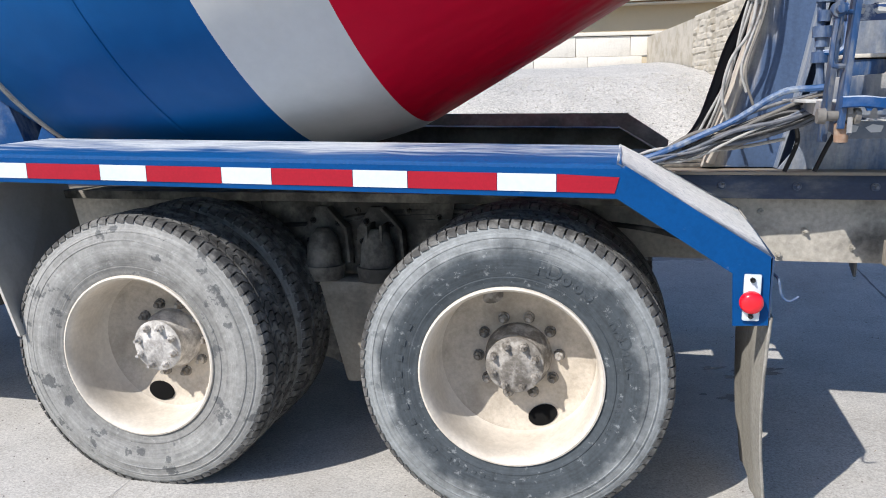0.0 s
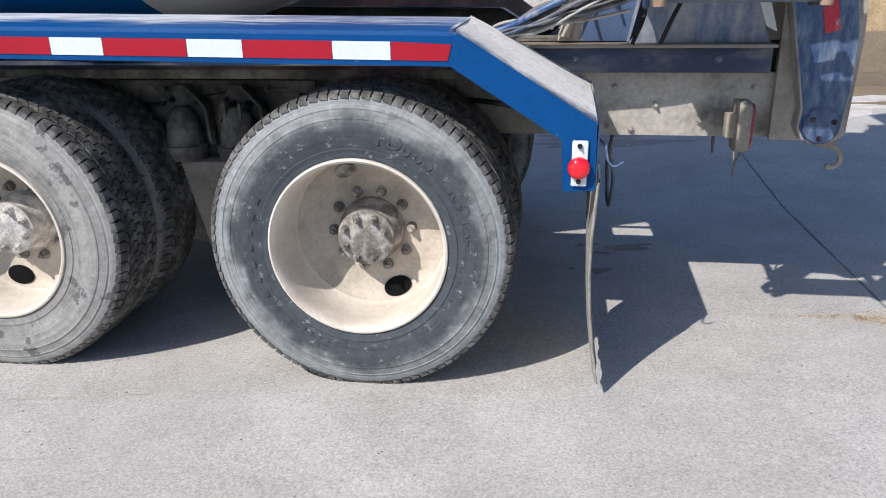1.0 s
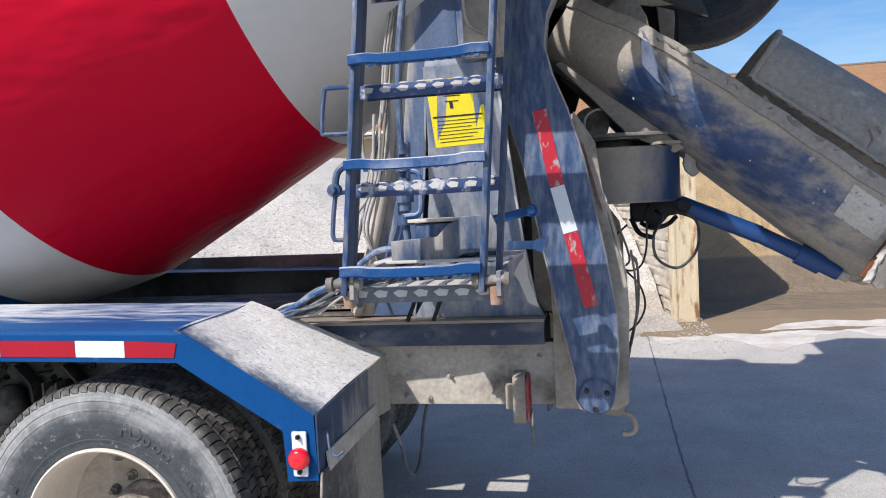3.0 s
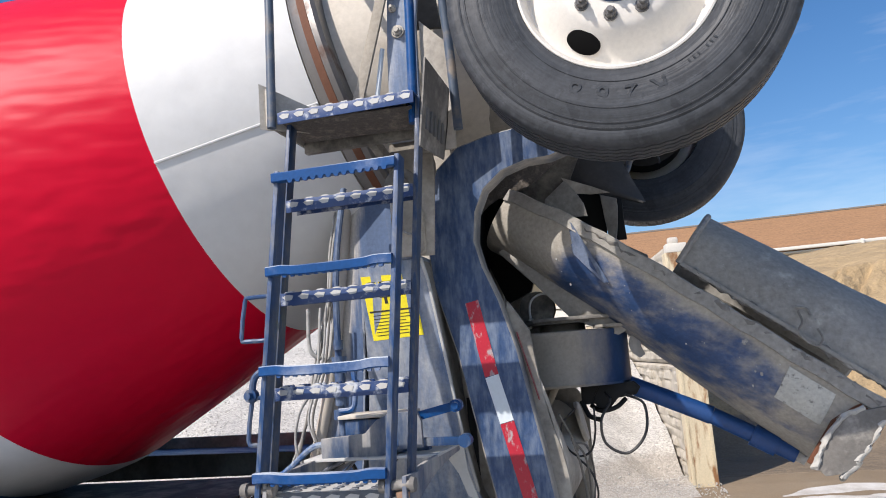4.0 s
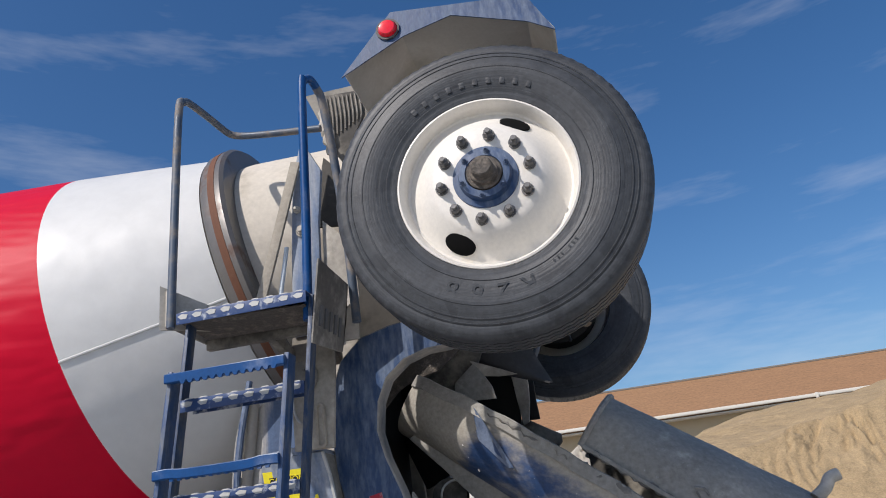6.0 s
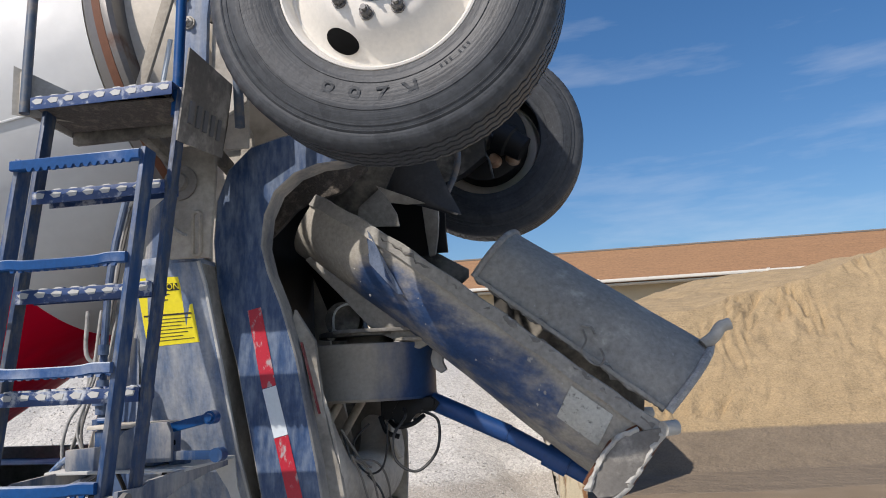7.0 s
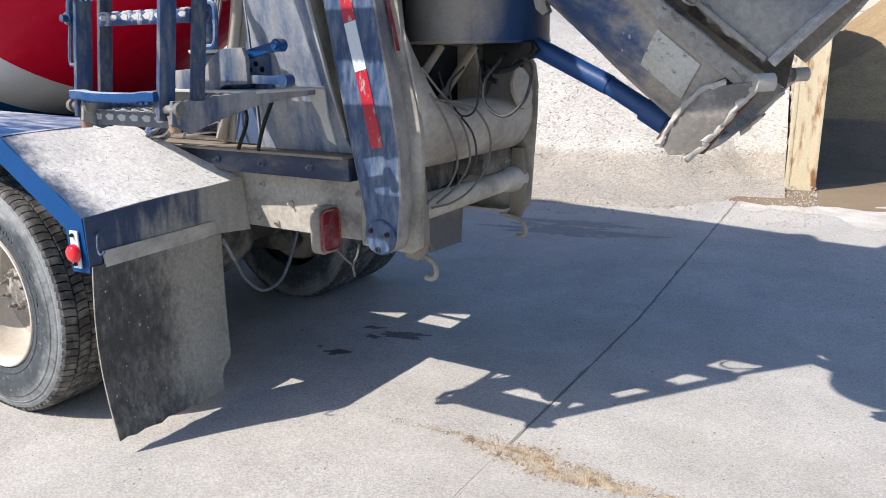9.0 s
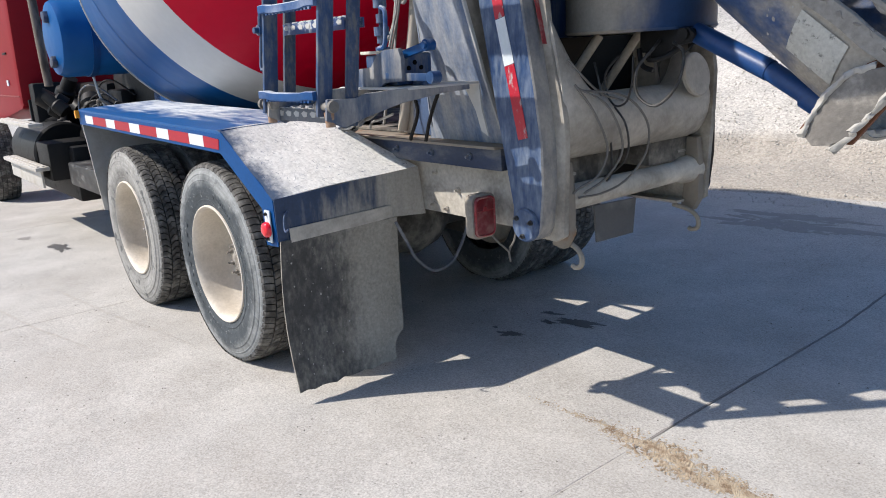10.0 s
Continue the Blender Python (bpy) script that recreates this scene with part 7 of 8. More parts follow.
# funnel blackened so that its inside reads as deep shade
funnel = tpart("discharge_funnel", dl, "soot", "discharge funnel coloured black for the shade inside")
dl = B()
prism(dl, [(1.02, 2.45), (1.12, 2.80), (1.25, 2.95), (1.5, 2.75), (1.52, 2.45), (1.40, 2.36), (1.265, 2.33), (1.207, 2.297), (1.139, 2.229), (1.095, 2.19), (1.05, 2.2)], 3.38, 3.41, 0.01)
part("funnel_cheek", dl, "rust_dark", funnel)
ms = B()
prism(ms, [(1.099, 3.594), (1.297, 3.581), (1.292, 3.46), (1.178, 3.237), (1.128, 3.319), (1.108, 3.481)], 2.96, 2.98, 0.004)
mesh_guard = tpart("mesh_guard", ms, "under", "dirt-caked mesh guard beside the hopper")
for k in range(9):
    ms = B()
    x_ = 1.125 + 0.019 * k
    tube(ms, [(x_, 2.955, 3.575 - 0.001 * k), (x_ + 0.006, 2.953, 3.47), (x_ + 0.002, 2.955, 3.36 + 0.010 * k)], 0.004, 6, 3)
    part("mesh_wire", ms, "grey_dirty", mesh_guard)
ms = B()
lumpy(ms, [(1.105, 2.95, 3.50), (1.118, 2.94, 3.43), (1.125, 2.94, 3.36), (1.135, 2.95, 3.29)], 0.022, 0.016, 4, 10, 5)
part("cement_lump", ms, "grey", mesh_guard)
ms = B()
prism(ms, [(1.05, 2.945), (1.173, 2.93), (1.16, 3.06), (1.149, 3.211), (1.102, 3.263), (1.07, 3.10)], 2.92, 2.94, 0.004)
tpart("dark_gusset", ms, "under", "dark stained gusset beside the column")
# plate with worn marks hanging beside the platform
np_ = B()
sheet(np_, [(1.215, 2.46, 2.62), (1.222, 2.74, 2.606), (1.205, 2.74, 2.47), (1.183, 2.74, 2.352), (1.176, 2.46, 2.33)], (0.006, 0, 0))
npl = tpart("hanging_plate", np_, "ear_steel", "grey metal plate with worn marks")
for k in range(5):
    q = B()
    y0_ = 2.50 + 0.045 * k
    sheet(q, [(1.1895, y0_, 2.395), (1.1895, y0_ + 0.024, 2.398), (1.199, y0_ + 0.024, 2.468), (1.199, y0_, 2.465)], (0.0085, 0, 0))
    tpart("mark_bar", q, "flap_grey", parent=npl)
q = B()
prism(q, [(1.10, 2.45), (1.19, 2.45), (1.19, 2.80), (1.13, 2.92), (1.10, 2.9)], 2.95, 2.965, 0.004)
tpart("guard_plate", q, "grey")

st = B()
bar(st, (0.865, 2.74, 2.56), (1.035, 2.772, 3.18), 0.04, 0.016, (0, 1, 0))
tpart("hopper_strut", st, "saddle", "dusty flat hopper strut")
st = B()
tube(st, [(0.93, 2.78, 2.56), (0.975, 2.78, 2.82)], 0.009, 10)
tpart("thin_stay", st, "tape_white", "thin white stay rod")
st = B()
prism(st, [(0.975, 2.46), (1.095, 2.46), (1.105, 2.9), (1.13, 3.14), (1.05, 3.30), (1.005, 3.12), (0.985, 2.8)], 2.80, 2.825, 0.006)
col = tpart("hopper_column", st, "front_blue", "chalky blue hopper column")
for px, pz, r_ in ((1.035, 2.885, 0.020), (1.02, 2.98, 0.012), (1.045, 2.62, 0.013)):
    nb = B()
    nut(nb, px, 2.80, pz, r_, 0.016, -1)
    tpart("column_bolt", nb, "grey", parent=col)
st = B()
prism(st, [(1.10, 2.50), (1.24, 2.58), (1.235, 2.80), (1.11, 2.93)], 2.83, 2.845, 0.004)
tpart("side_guard", st, "grey", "cement-dusted side guard plate")
# ---- caution sign ----
def on_ped(u, v, off):
    """u 0..1 across, v 0..1 up the sign."""
    x_, z_ = 0.814 + 0.199 * u - (0.016 + 0.002 * u) * v, 1.744 + 0.008 * u + (0.240 - 0.012 * u) * v
    return Vector((x_, front_y(z_) - 0.0085 - off, z_ - 0.24 * off))


sg = B()
sheet(sg, [on_ped(0, 0, 0), on_ped(1, 0, 0), on_ped(1, 1, 0), on_ped(0, 1, 0)], (0, -0.002, 0))
sign = tpart("caution_sign", sg, "yellow", "yellow caution sign with black writing")


def sign_bar(u0, u1, v0, v1):
    q = B()
    sheet(q, [on_ped(u0, v0, 0.0022), on_ped(u1, v0, 0.0022), on_ped(u1, v1, 0.0022), on_ped(u0, v1, 0.0022)], (0, -0.0008, 0))
    tpart("printed_bar", q, "ink", parent=sign)


sign_bar(0.12, 0.80, 0.80, 0.91)
sign_bar(0.04, 0.95, 0.435, 0.46)
for k in range(7):
    sign_bar(0.10, 0.92 - 0.1 * (k % 3), 0.39 - 0.052 * k - 0.010, 0.39 - 0.052 * k)
sign_bar(0.30, 0.55, 0.66, 0.675)
sign_bar(0.38, 0.44, 0.56, 0.66)
sign_bar(0.25, 0.60, 0.74, 0.755)


def lettering(text, place, size, material, parent, name, depth=0.001, spacing=1.0):
    """One mesh for a word in the built-in font; place: matrix of the word's middle (x right, y up)."""
    cu = bpy.data.curves.new(name, "FONT")
    cu.body, cu.size, cu.align_x, cu.align_y, cu.extrude, cu.space_character = text, size, "CENTER", "CENTER", depth, spacing
    tmp = bpy.data.objects.new(name, cu)
    scene.collection.objects.link(tmp)
    me = bpy.data.meshes.new_from_object(tmp.evaluated_get(bpy.context.evaluated_depsgraph_get()))
    bpy.data.objects.remove(tmp)
    me.transform(place)
    me.materials.append(M[material])
    ob = new(name, me)
    ob.parent = parent
    return ob


bpy.context.view_layer.update()
c = on_ped(0.46, 0.855, 0.0045)
lettering("CAUTION", Matrix.Translation(c) @ Matrix.Rotation(radians(103.5), 4, "X") @ Matrix.Rotation(radians(0.5), 4, "Z"), 0.031, "yellow", sign, "caution_word")


# ---- ladder and platform ----
def lx(x, z):
    """The ladder leans a little to the rear."""
    return x + 0.075 * (z - 1.3)


def ly(y, z):
    return y + 0.075 * (z - 1.3)


lad = B()
for x in (0.655, 1.058):
    bar(lad, (lx(x, 1.28), ly(2.315, 1.28), 1.28), (lx(x, 2.285), ly(2.315, 2.285), 2.285), 0.016, 0.058, (0, 1, 0))
ladder = tpart("fold_down_ladder", lad, "stile_blue", "folded-up blue access ladder")
for z in (1.352, 1.66, 1.962, 2.262):
    r = B()
    pts = [(lx(0.645, z), ly(2.285, z), z), (lx(0.70, z), ly(2.280, z), z + 0.001), (lx(0.75, z), ly(2.280, z), z - 0.004), (lx(0.857, z), ly(2.280, z), z - 0.005), (lx(0.96, z), ly(2.280, z), z - 0.004), (lx(1.005, z), ly(2.280, z), z + 0.001), (lx(1.056, z), ly(2.285, z), z)]
    if z > 2.2:
        pts = [pts[0], pts[-1]]
    pts = smooth_path(pts, 4)
    rr = [[r.verts.new(p + Vector((0, a_, b_))) for a_, b_ in ((-0.015, -0.012), (-0.012, -0.015), (0.012, -0.015), (0.015, -0.012), (0.015, 0.012), (0.012, 0.015), (-0.012, 0.015), (-0.015, 0.012))] for p in pts]
    for a, b in zip(rr, rr[1:]):
        for k in range(8):
            r.faces.new((a[k], b[k], b[(k + 1) % 8], a[(k + 1) % 8]))
    r.faces.new(rr[0])
    r.faces.new(rr[-1][::-1])
    bmesh.ops.recalc_face_normals(r, faces=r.faces[:])
    for k in range(13):
        xk = lx(0.70, z) + 0.026 * k
        prism(r, [(xk, z - 0.012), (xk + 0.020, z - 0.012), (xk + 0.015, z - 0.023), (xk + 0.005, z - 0.023)], ly(2.270, z), ly(2.278, z))
    tpart("rung", r, "blue", "bent blue rung", parent=ladder)
for z0, z1, xl in ((1.755, 1.89, 0.565), (1.445, 1.582, 0.612)):
    h = B()
    tube(h, [(lx(0.66, z0), ly(2.31, z0), z0), (lx(xl + 0.016, z0), ly(2.30, z0), z0), (lx(xl, z0), ly(2.30, z0), z0 + 0.014), (lx(xl, z1), ly(2.30, z1), z1 - 0.014), (lx(xl + 0.016, z1), ly(2.30, z1), z1), (lx(0.66, z1), ly(2.31, z1), z1)], 0.007, 8, 2)
    if xl > 0.6:
        lathe(h, [(-0.03, 0), (-0.03, 0.011), (-0.012, 0.012), (-0.012, 0.020), (0.012, 0.020), (0.012, 0)], pose(lx(xl, z1), ly(2.30, z1), z1 + 0.008) @ AX_Y, 16)
        tube(h, [(lx(xl, z1), ly(2.30, z1), z1 + 0.01), (lx(xl + 0.012, z1), ly(2.30, z1), z1 + 0.06), (lx(0.655, z1), ly(2.305, z1), z1 + 0.085)], 0.011, 8, 4)
    tpart("grab_loop", h, "stile_blue", parent=ladder)
for x in (0.652, 1.085):
    p = B()
    lathe(p, [(-0.055, 0.0), (-0.055, 0.020), (-0.035, 0.022), (-0.033, 0.014), (0.035, 0.014), (0.037, 0.022), (0.05, 0.02), (0.05, 0)], pose(x, 2.31, 1.315), 18)
    tpart("pivot_bolt", p, "ear_steel", "greasy pivot bolt", parent=ladder)
    st = B()
    lathe(st, [(0, 0), (0, 0.017), (0.05, 0.02), (0.055, 0)], pose(x + 0.01, 2.315, 1.245) @ Matrix.Rotation(-math.pi / 2, 4, "Y"), 14)
    tpart("rubber_stop", st, "tan_rust", "tan rubber stop", parent=ladder)
fx = B()
for x in (0.640, 1.092):
    bar(fx, (lx(x, 1.24), ly(2.405, 1.24), 1.24), (lx(x, 2.50), ly(2.405, 2.50), 2.50), 0.016, 0.048, (0, 1, 0))
steps = tpart("fixed_ladder", fx, "ladder_blue", "fixed ladder with punched steel treads")


def tread(z, x0, x1, y0, y1, n, material="blue_tread", grow=1.25):
    """A punched tread: folded channel with raised teeth and slanted slots in its front fold."""
    bm = B()
    X0, X1, Y0, Y1 = lx(x0, z), lx(x1, z), ly(y0, z), ly(y1, z)
    box(bm, X0, X1, Y0, Y1, z - 0.004, z, 0.001)
    box(bm, X0, X1, Y0 - 0.004, Y0, z - 0.012 - 0.022 * grow, z + 0.001, 0.001)
    box(bm, X0, X1, Y1, Y1 + 0.004, z - 0.034, z)
    w = (X1 - X0) / n
    for k in range(n):
        for yy in np.arange(Y0 + 0.02, Y1 - 0.01, 0.035):
            lathe(bm, [(0.0, 0.014), (0.007, 0.010), (0.007, 0.006), (0.0, 0.005)], pose(X0 + w * (k + 0.5), float(yy), z) @ Matrix.Rotation(-math.pi / 2, 4, "Y"), 10)
    old = set(bm.faces)
    for k in range(n):
        xa = X0 + w * (k + 0.5)
        sheet(bm, [(xa + dx_ * grow, Y0 - 0.004, z + 0.004 + dz_ * grow) for dx_, dz_ in ((-0.016, -0.013), (-0.006, -0.022), (0.010, -0.021), (0.014, -0.010), (-0.004, -0.007))], (0, -0.0014, 0))
        prism(bm, [(X0 + w * (k + 0.2), z), (X0 + w * (k + 0.85), z), (X0 + w * (k + 0.7), z + 0.005), (X0 + w * (k + 0.35), z + 0.005)], Y0 - 0.003, Y0 + 0.008, 0.002)
    for f in bm.faces:
        if f not in old:
            f.material_index = 1
    tr_ = tpart("tread", bm, [material, "tread_white"], parent=steps)
    return tr_


tread(1.298, 0.66, 1.085, 2.345, 2.50, 7, "tread_grey", 1.5)
tt = B()
box(tt, lx(0.665, 1.3), lx(1.08, 1.3), 2.352, 2.50, 1.2985, 1.3005)
tpart("tread_top", tt, "tread_white", "cement-whitened tread top", parent=steps)
for z in (1.605, 1.90, 2.205):
    tread(z, 0.65, 1.085, 2.375, 2.45, 8)
tread(2.505, 0.615, 1.088, 2.345, 2.66, 9)
br = B()
sheet(br, [(0.66, 2.44, 2.60), (0.66, 2.44, 2.47), (0.70, 2.72, 2.44), (0.70, 2.72, 2.49)], (0.006, 0, 0))
sheet(br, [(0.64, 2.435, 2.62), (0.82, 2.6, 2.53), (0.82, 2.6, 2.46), (0.64, 2.435, 2.46)], (0, 0.005, 0))
tpart("platform_bracket", br, "grey", parent=steps)
br = B()
bar(br, (0.70, 2.66, 2.44), (1.15, 2.66, 2.44), 0.03, 0.04)
bar(br, (0.95, 2.66, 2.44), (0.98, 3.08, 2.30), 0.03, 0.04)
bar(br, (1.15, 2.55, 2.44), (1.05, 3.10, 2.42), 0.03, 0.05)
tpart("platform_support", br, "under", parent=steps)
for k in range(7):
    gb_ = B()
    bar(gb_, (0.74 + 0.065 * k, 2.45, 2.490), (0.74 + 0.065 * k, 2.66, 2.490), 0.010, 0.018)
    tpart("grating_bar", gb_, "under", parent=steps)
pb_ = B()
sheet(pb_, [(0.71, 2.45, 2.480), (0.72, 2.62, 2.455), (1.13, 2.62, 2.445), (1.16, 2.47, 2.470)], (0, 0, -0.004))
tpart("platform_pan", pb_, "rust_dark", "dark pan under the platform", parent=steps)
pb_ = B()
bar(pb_, (0.80, 2.705, 2.52), (1.00, 2.705, 2.53), 0.01, 0.03)
tpart("kick_plate", pb_, "blue", "blue kick plate", parent=steps)
r1 = B()
tube(r1, [(0.680, 2.44, 2.46), (0.680, 2.455, 2.8), (0.675, 2.49, 3.34), (0.678, 2.52, 3.410), (0.682, 2.57, 3.428), (0.692, 2.70, 3.433), (0.703, 2.82, 3.432), (0.722, 2.855, 3.428), (0.77, 2.865, 3.418), (0.90, 2.865, 3.398), (1.12, 2.865, 3.372)], 0.0155, 12, 5)
tpart("hand_rail", r1, "rail_grey", "bent tubular hand rail", parent=steps)
r2_ = B()
tube(r2_, [(1.155, 2.50, 2.42), (1.165, 2.51, 2.8), (1.175, 2.52, 3.34), (1.18, 2.54, 3.395), (1.19, 2.58, 3.42), (1.20, 2.63, 3.40)], 0.0165, 12, 5)
tpart("hand_rail", r2_, "blue", "bent blue tubular hand rail", parent=steps)
r3_ = B()
tube(r3_, [(1.198, 2.62, 3.405), (1.21, 2.66, 3.33), (1.235, 2.73, 2.9), (1.245, 2.76, 2.46)], 0.0170, 12, 5)
tpart("rail_leg", r3_, "rail_grey", "worn grey rear leg of the hand rail", parent=steps)
# arms that carry the ladder foot
for x in (0.655, 1.085):
    cb = B()
    prism(cb, [(2.29, 1.27), (2.36, 1.238), (2.46, 1.268), (2.62, 1.302), (2.80, 1.322), (2.94, 1.328), (2.94, 1.356), (2.62, 1.352), (2.46, 1.348), (2.42, 1.335), (2.30, 1.340)], x + 0.014, x + 0.028, 0.003, axes="yz")
    tpart("carrier_arm", cb, "blue_grey", "dusty carrier arm", parent=steps)
sf = B()
box(sf, 0.64, 1.115, 2.64, 2.99, 1.345, 1.355, 0.003)
# thin pale wedge put in for the sunlit triangle below the shelf
prism(sf, [(1.02, 1.345), (1.115, 1.345), (1.125, 1.25), (1.16, 1.14), (1.12, 1.16), (1.09, 1.24)], 2.985, 2.993)
tpart("shelf_and_sun_wedge", sf, "tread_white", parent=steps)

# ---- valve box, hoses ----
vb = B()
box(vb, 0.775, 0.985, 2.69, 2.86, 1.358, 1.475, 0.01)
vbox = tpart("valve_box", vb, "stile_blue", "blue painted valve box with levers")
q = B()
box(q, 0.755, 0.995, 2.68, 2.87, 1.478, 1.490, 0.003)
tpart("lid", q, "grey", "dusty lid of the valve box", parent=vbox)
for dy_, dz_ in ((0, 0), (0.03, 0.02), (0.06, 0), (0.03, -0.03), (0.065, -0.04)):
    q = B()
    lathe(q, [(0.0, 0.009), (0.004, 0.009), (0.004, 0.0)], pose(0.985, 2.745 + dy_, 1.42 + dz_), 12)
    tpart("port", q, "void", parent=vbox)
q = B()
prism(q, [(0.70, 1.355), (0.70, 1.42), (0.79, 1.425), (0.86, 1.43), (0.90, 1.47), (0.95, 1.492), (1.045, 1.495), (1.06, 1.46), (1.06, 1.375), (0.95, 1.37), (0.90, 1.345)], 2.655, 2.675, 0.004)
tpart("bracket_plate", q, "blue_grey", parent=vbox)
for z, k in ((1.49, 0), (1.395, 1)):
    v = B()
    if k == 0:
        bar(v, (0.98, 2.70, 1.462), (1.165, 2.70, 1.500), 0.018, 0.030)
        lathe(v, [(-0.026, 0), (-0.026, 0.012), (-0.016, 0.013), (-0.016, 0.021), (0.02, 0.021), (0.02, 0)], pose(1.172, 2.70, 1.501) @ AX_Y, 16)
    else:
        bar(v, (0.96, 2.66, 1.394), (1.19, 2.70, 1.387), 0.016, 0.028)
        lathe(v, [(-0.02, 0), (-0.02, 0.022), (0.02, 0.022), (0.02, 0)], pose(1.195, 2.70, 1.387) @ AX_Y, 16)
    tpart("lever", v, "blue" if k == 0 else "stile_blue", "blue lever", parent=vbox)
v = B()
for z0, r in ((1.47, 0.030), (1.52, 0.022), (1.55, 0.032), (1.60, 0.020), (1.66, 0.028), (1.72, 0.018)):
    lathe(v, [(0, 0), (0, r), (0.035, r), (0.035, 0)], pose(0.715, 2.82, z0) @ Matrix.Rotation(-math.pi / 2, 4, "Y"), 14)
tube(v, [(0.735, 2.82, 1.33), (0.715, 2.82, 1.45), (0.705, 2.84, 1.75), (0.70, 2.88, 2.05), (0.72, 2.95, 2.35)], 0.013, 10, 4)
tpart("valve_pipe", v, "blue_dirty", "upright valve pipe with collars", parent=vbox)
v = B()
tube(v, [(0.715, 2.80, 1.50), (0.765, 2.79, 1.505), (0.78, 2.79, 1.54), (0.775, 2.80, 1.64), (0.745, 2.80, 1.66)], 0.010, 8, 5)
tpart("valve_handle", v, "blue", parent=vbox)
v = B()
lathe(v, [(0, 0), (0, 0.03), (0.02, 0.032), (0.05, 0.02), (0.05, 0)], pose(1.0, 2.78, 1.36), 16)
tpart("pipe_fitting", v, "blue_dirty", parent=vbox)
hose_rnd = random.Random(31)
for k in range(17):
    dy, dz = hose_rnd.uniform(-0.01, 0.09), hose_rnd.uniform(-0.075, 0.012)
    w_ = [hose_rnd.uniform(-0.022, 0.022) for _ in range(8)]
    drop = hose_rnd.choice((0.0, 0.0, -0.03, -0.05))
    if k == 0:
        dy, dz, drop = 0.0, 0.022, 0.0
    pts = [(-0.08, 2.95 + dy, 1.12), (0.10, 2.92 + dy, 1.132 + 0.2 * dz + 0.3 * w_[0]), (0.22, 2.89 + dy + w_[1], 1.165 + 0.5 * dz + 0.4 * w_[2]), (0.34, 2.86 + dy + w_[3], 1.22 + 0.8 * dz + 0.7 * w_[4]),
           (0.47, 2.83 + dy + w_[5], 1.285 + dz + w_[6] + 0.5 * drop), (0.60, 2.80 + dy, 1.345 + dz + drop + w_[7]), (0.70, 2.79 + dy * 0.6, 1.372 + 0.8 * dz + drop), (0.79, 2.78 + dy * 0.4, 1.385 + 0.6 * dz)]
    h = B()
    tube(h, pts, hose_rnd.choice((0.009, 0.006, 0.007, 0.005, 0.0065)) if k else 0.011, 8, 7)
    tpart("hydraulic_hose", h, ("hose_blue", "hose_grey", "cable", "hose_grey", "black", "white_hose")[k % 6] if k else "hose_sky", "oversprayed hydraulic hose")
# thin pale lines that climb beside the pedestal
for k in range(3):
    h = B()
    wob = [hose_rnd.uniform(-0.012, 0.012) for _ in range(6)]
    tube(h, [(0.33 + 0.02 * k, 3.06 - 0.012 * k, 1.15), (0.40 + 0.015 * k + wob[0], 3.05 - 0.01 * k, 1.28), (0.455 + 0.010 * k + wob[1], 3.05 - 0.008 * k, 1.42), (0.47 + 0.006 * k + wob[2], 3.05, 1.50),
             (0.515 + 0.010 * k + wob[3], 3.05, 1.66), (0.565 + 0.010 * k + wob[4], 3.06, 1.90), (0.60 + 0.012 * k, 3.07, 2.15), (0.66 + 0.012 * k, 3.09, 2.45)], hose_rnd.choice((0.004, 0.005, 0.006)), 8, 6)
    tpart("cable", h, ("white_hose", "white_hose", "cable")[k % 3], "thin pale cable")
for pts, r, mk in (([(0.30, 3.0, 1.13), (0.35, 2.98, 1.165), (0.50, 2.93, 1.19), (0.64, 2.90, 1.22)], 0.006, "white_hose"),
                   ([(0.10, 2.95, 1.13), (0.18, 2.92, 1.175), (0.26, 2.90, 1.19), (0.31, 2.9, 1.185)], 0.006, "white_hose"),
                   ([(0.55, 3.05, 1.9), (0.53, 3.02, 1.62), (0.46, 3.0, 1.49), (0.44, 3.0, 1.36), (0.48, 3.02, 1.24)], 0.006, "white_hose"),
                   ([(0.58, 3.04, 1.9), (0.56, 3.02, 1.68), (0.50, 3.0, 1.48), (0.52, 3.0, 1.38)], 0.005, "white_hose"),
                   ([(0.60, 3.04, 1.9), (0.57, 3.02, 1.66), (0.515, 3.0, 1.46), (0.55, 3.0, 1.32)], 0.005, "cable"),
                   ([(0.70, 3.5, 2.15), (0.64, 3.5, 1.85), (0.587, 3.5, 1.68), (0.535, 3.5, 1.561), (0.484, 3.5, 1.388), (0.442, 3.5, 1.262), (0.384, 3.5, 1.173), (0.30, 3.5, 1.12)], 0.038, "soot"),
                   ([(0.60, 3.1, 2.0), (0.58, 3.06, 1.72), (0.54, 3.05, 1.70), (0.505, 3.03, 1.74), (0.50, 3.04, 1.9)], 0.008, "white_hose")):
    h = B()
    tube(h, pts, r, 10, 8)
    tpart("hose" if r > 0.02 else "cable", h, mk, "thick black hose" if r > 0.02 else "thin pale cable")
for pts in ([(0.76, 2.98, 1.10), (0.80, 2.98, 1.20), (0.86, 2.99, 1.32)], [(0.66, 2.97, 1.10), (0.70, 2.99, 1.22), (0.66, 3.0, 1.31)]):
    h = B()
    tube(h, pts, 0.008, 8, 6)
    tpart("thin_hose", h, "soot")

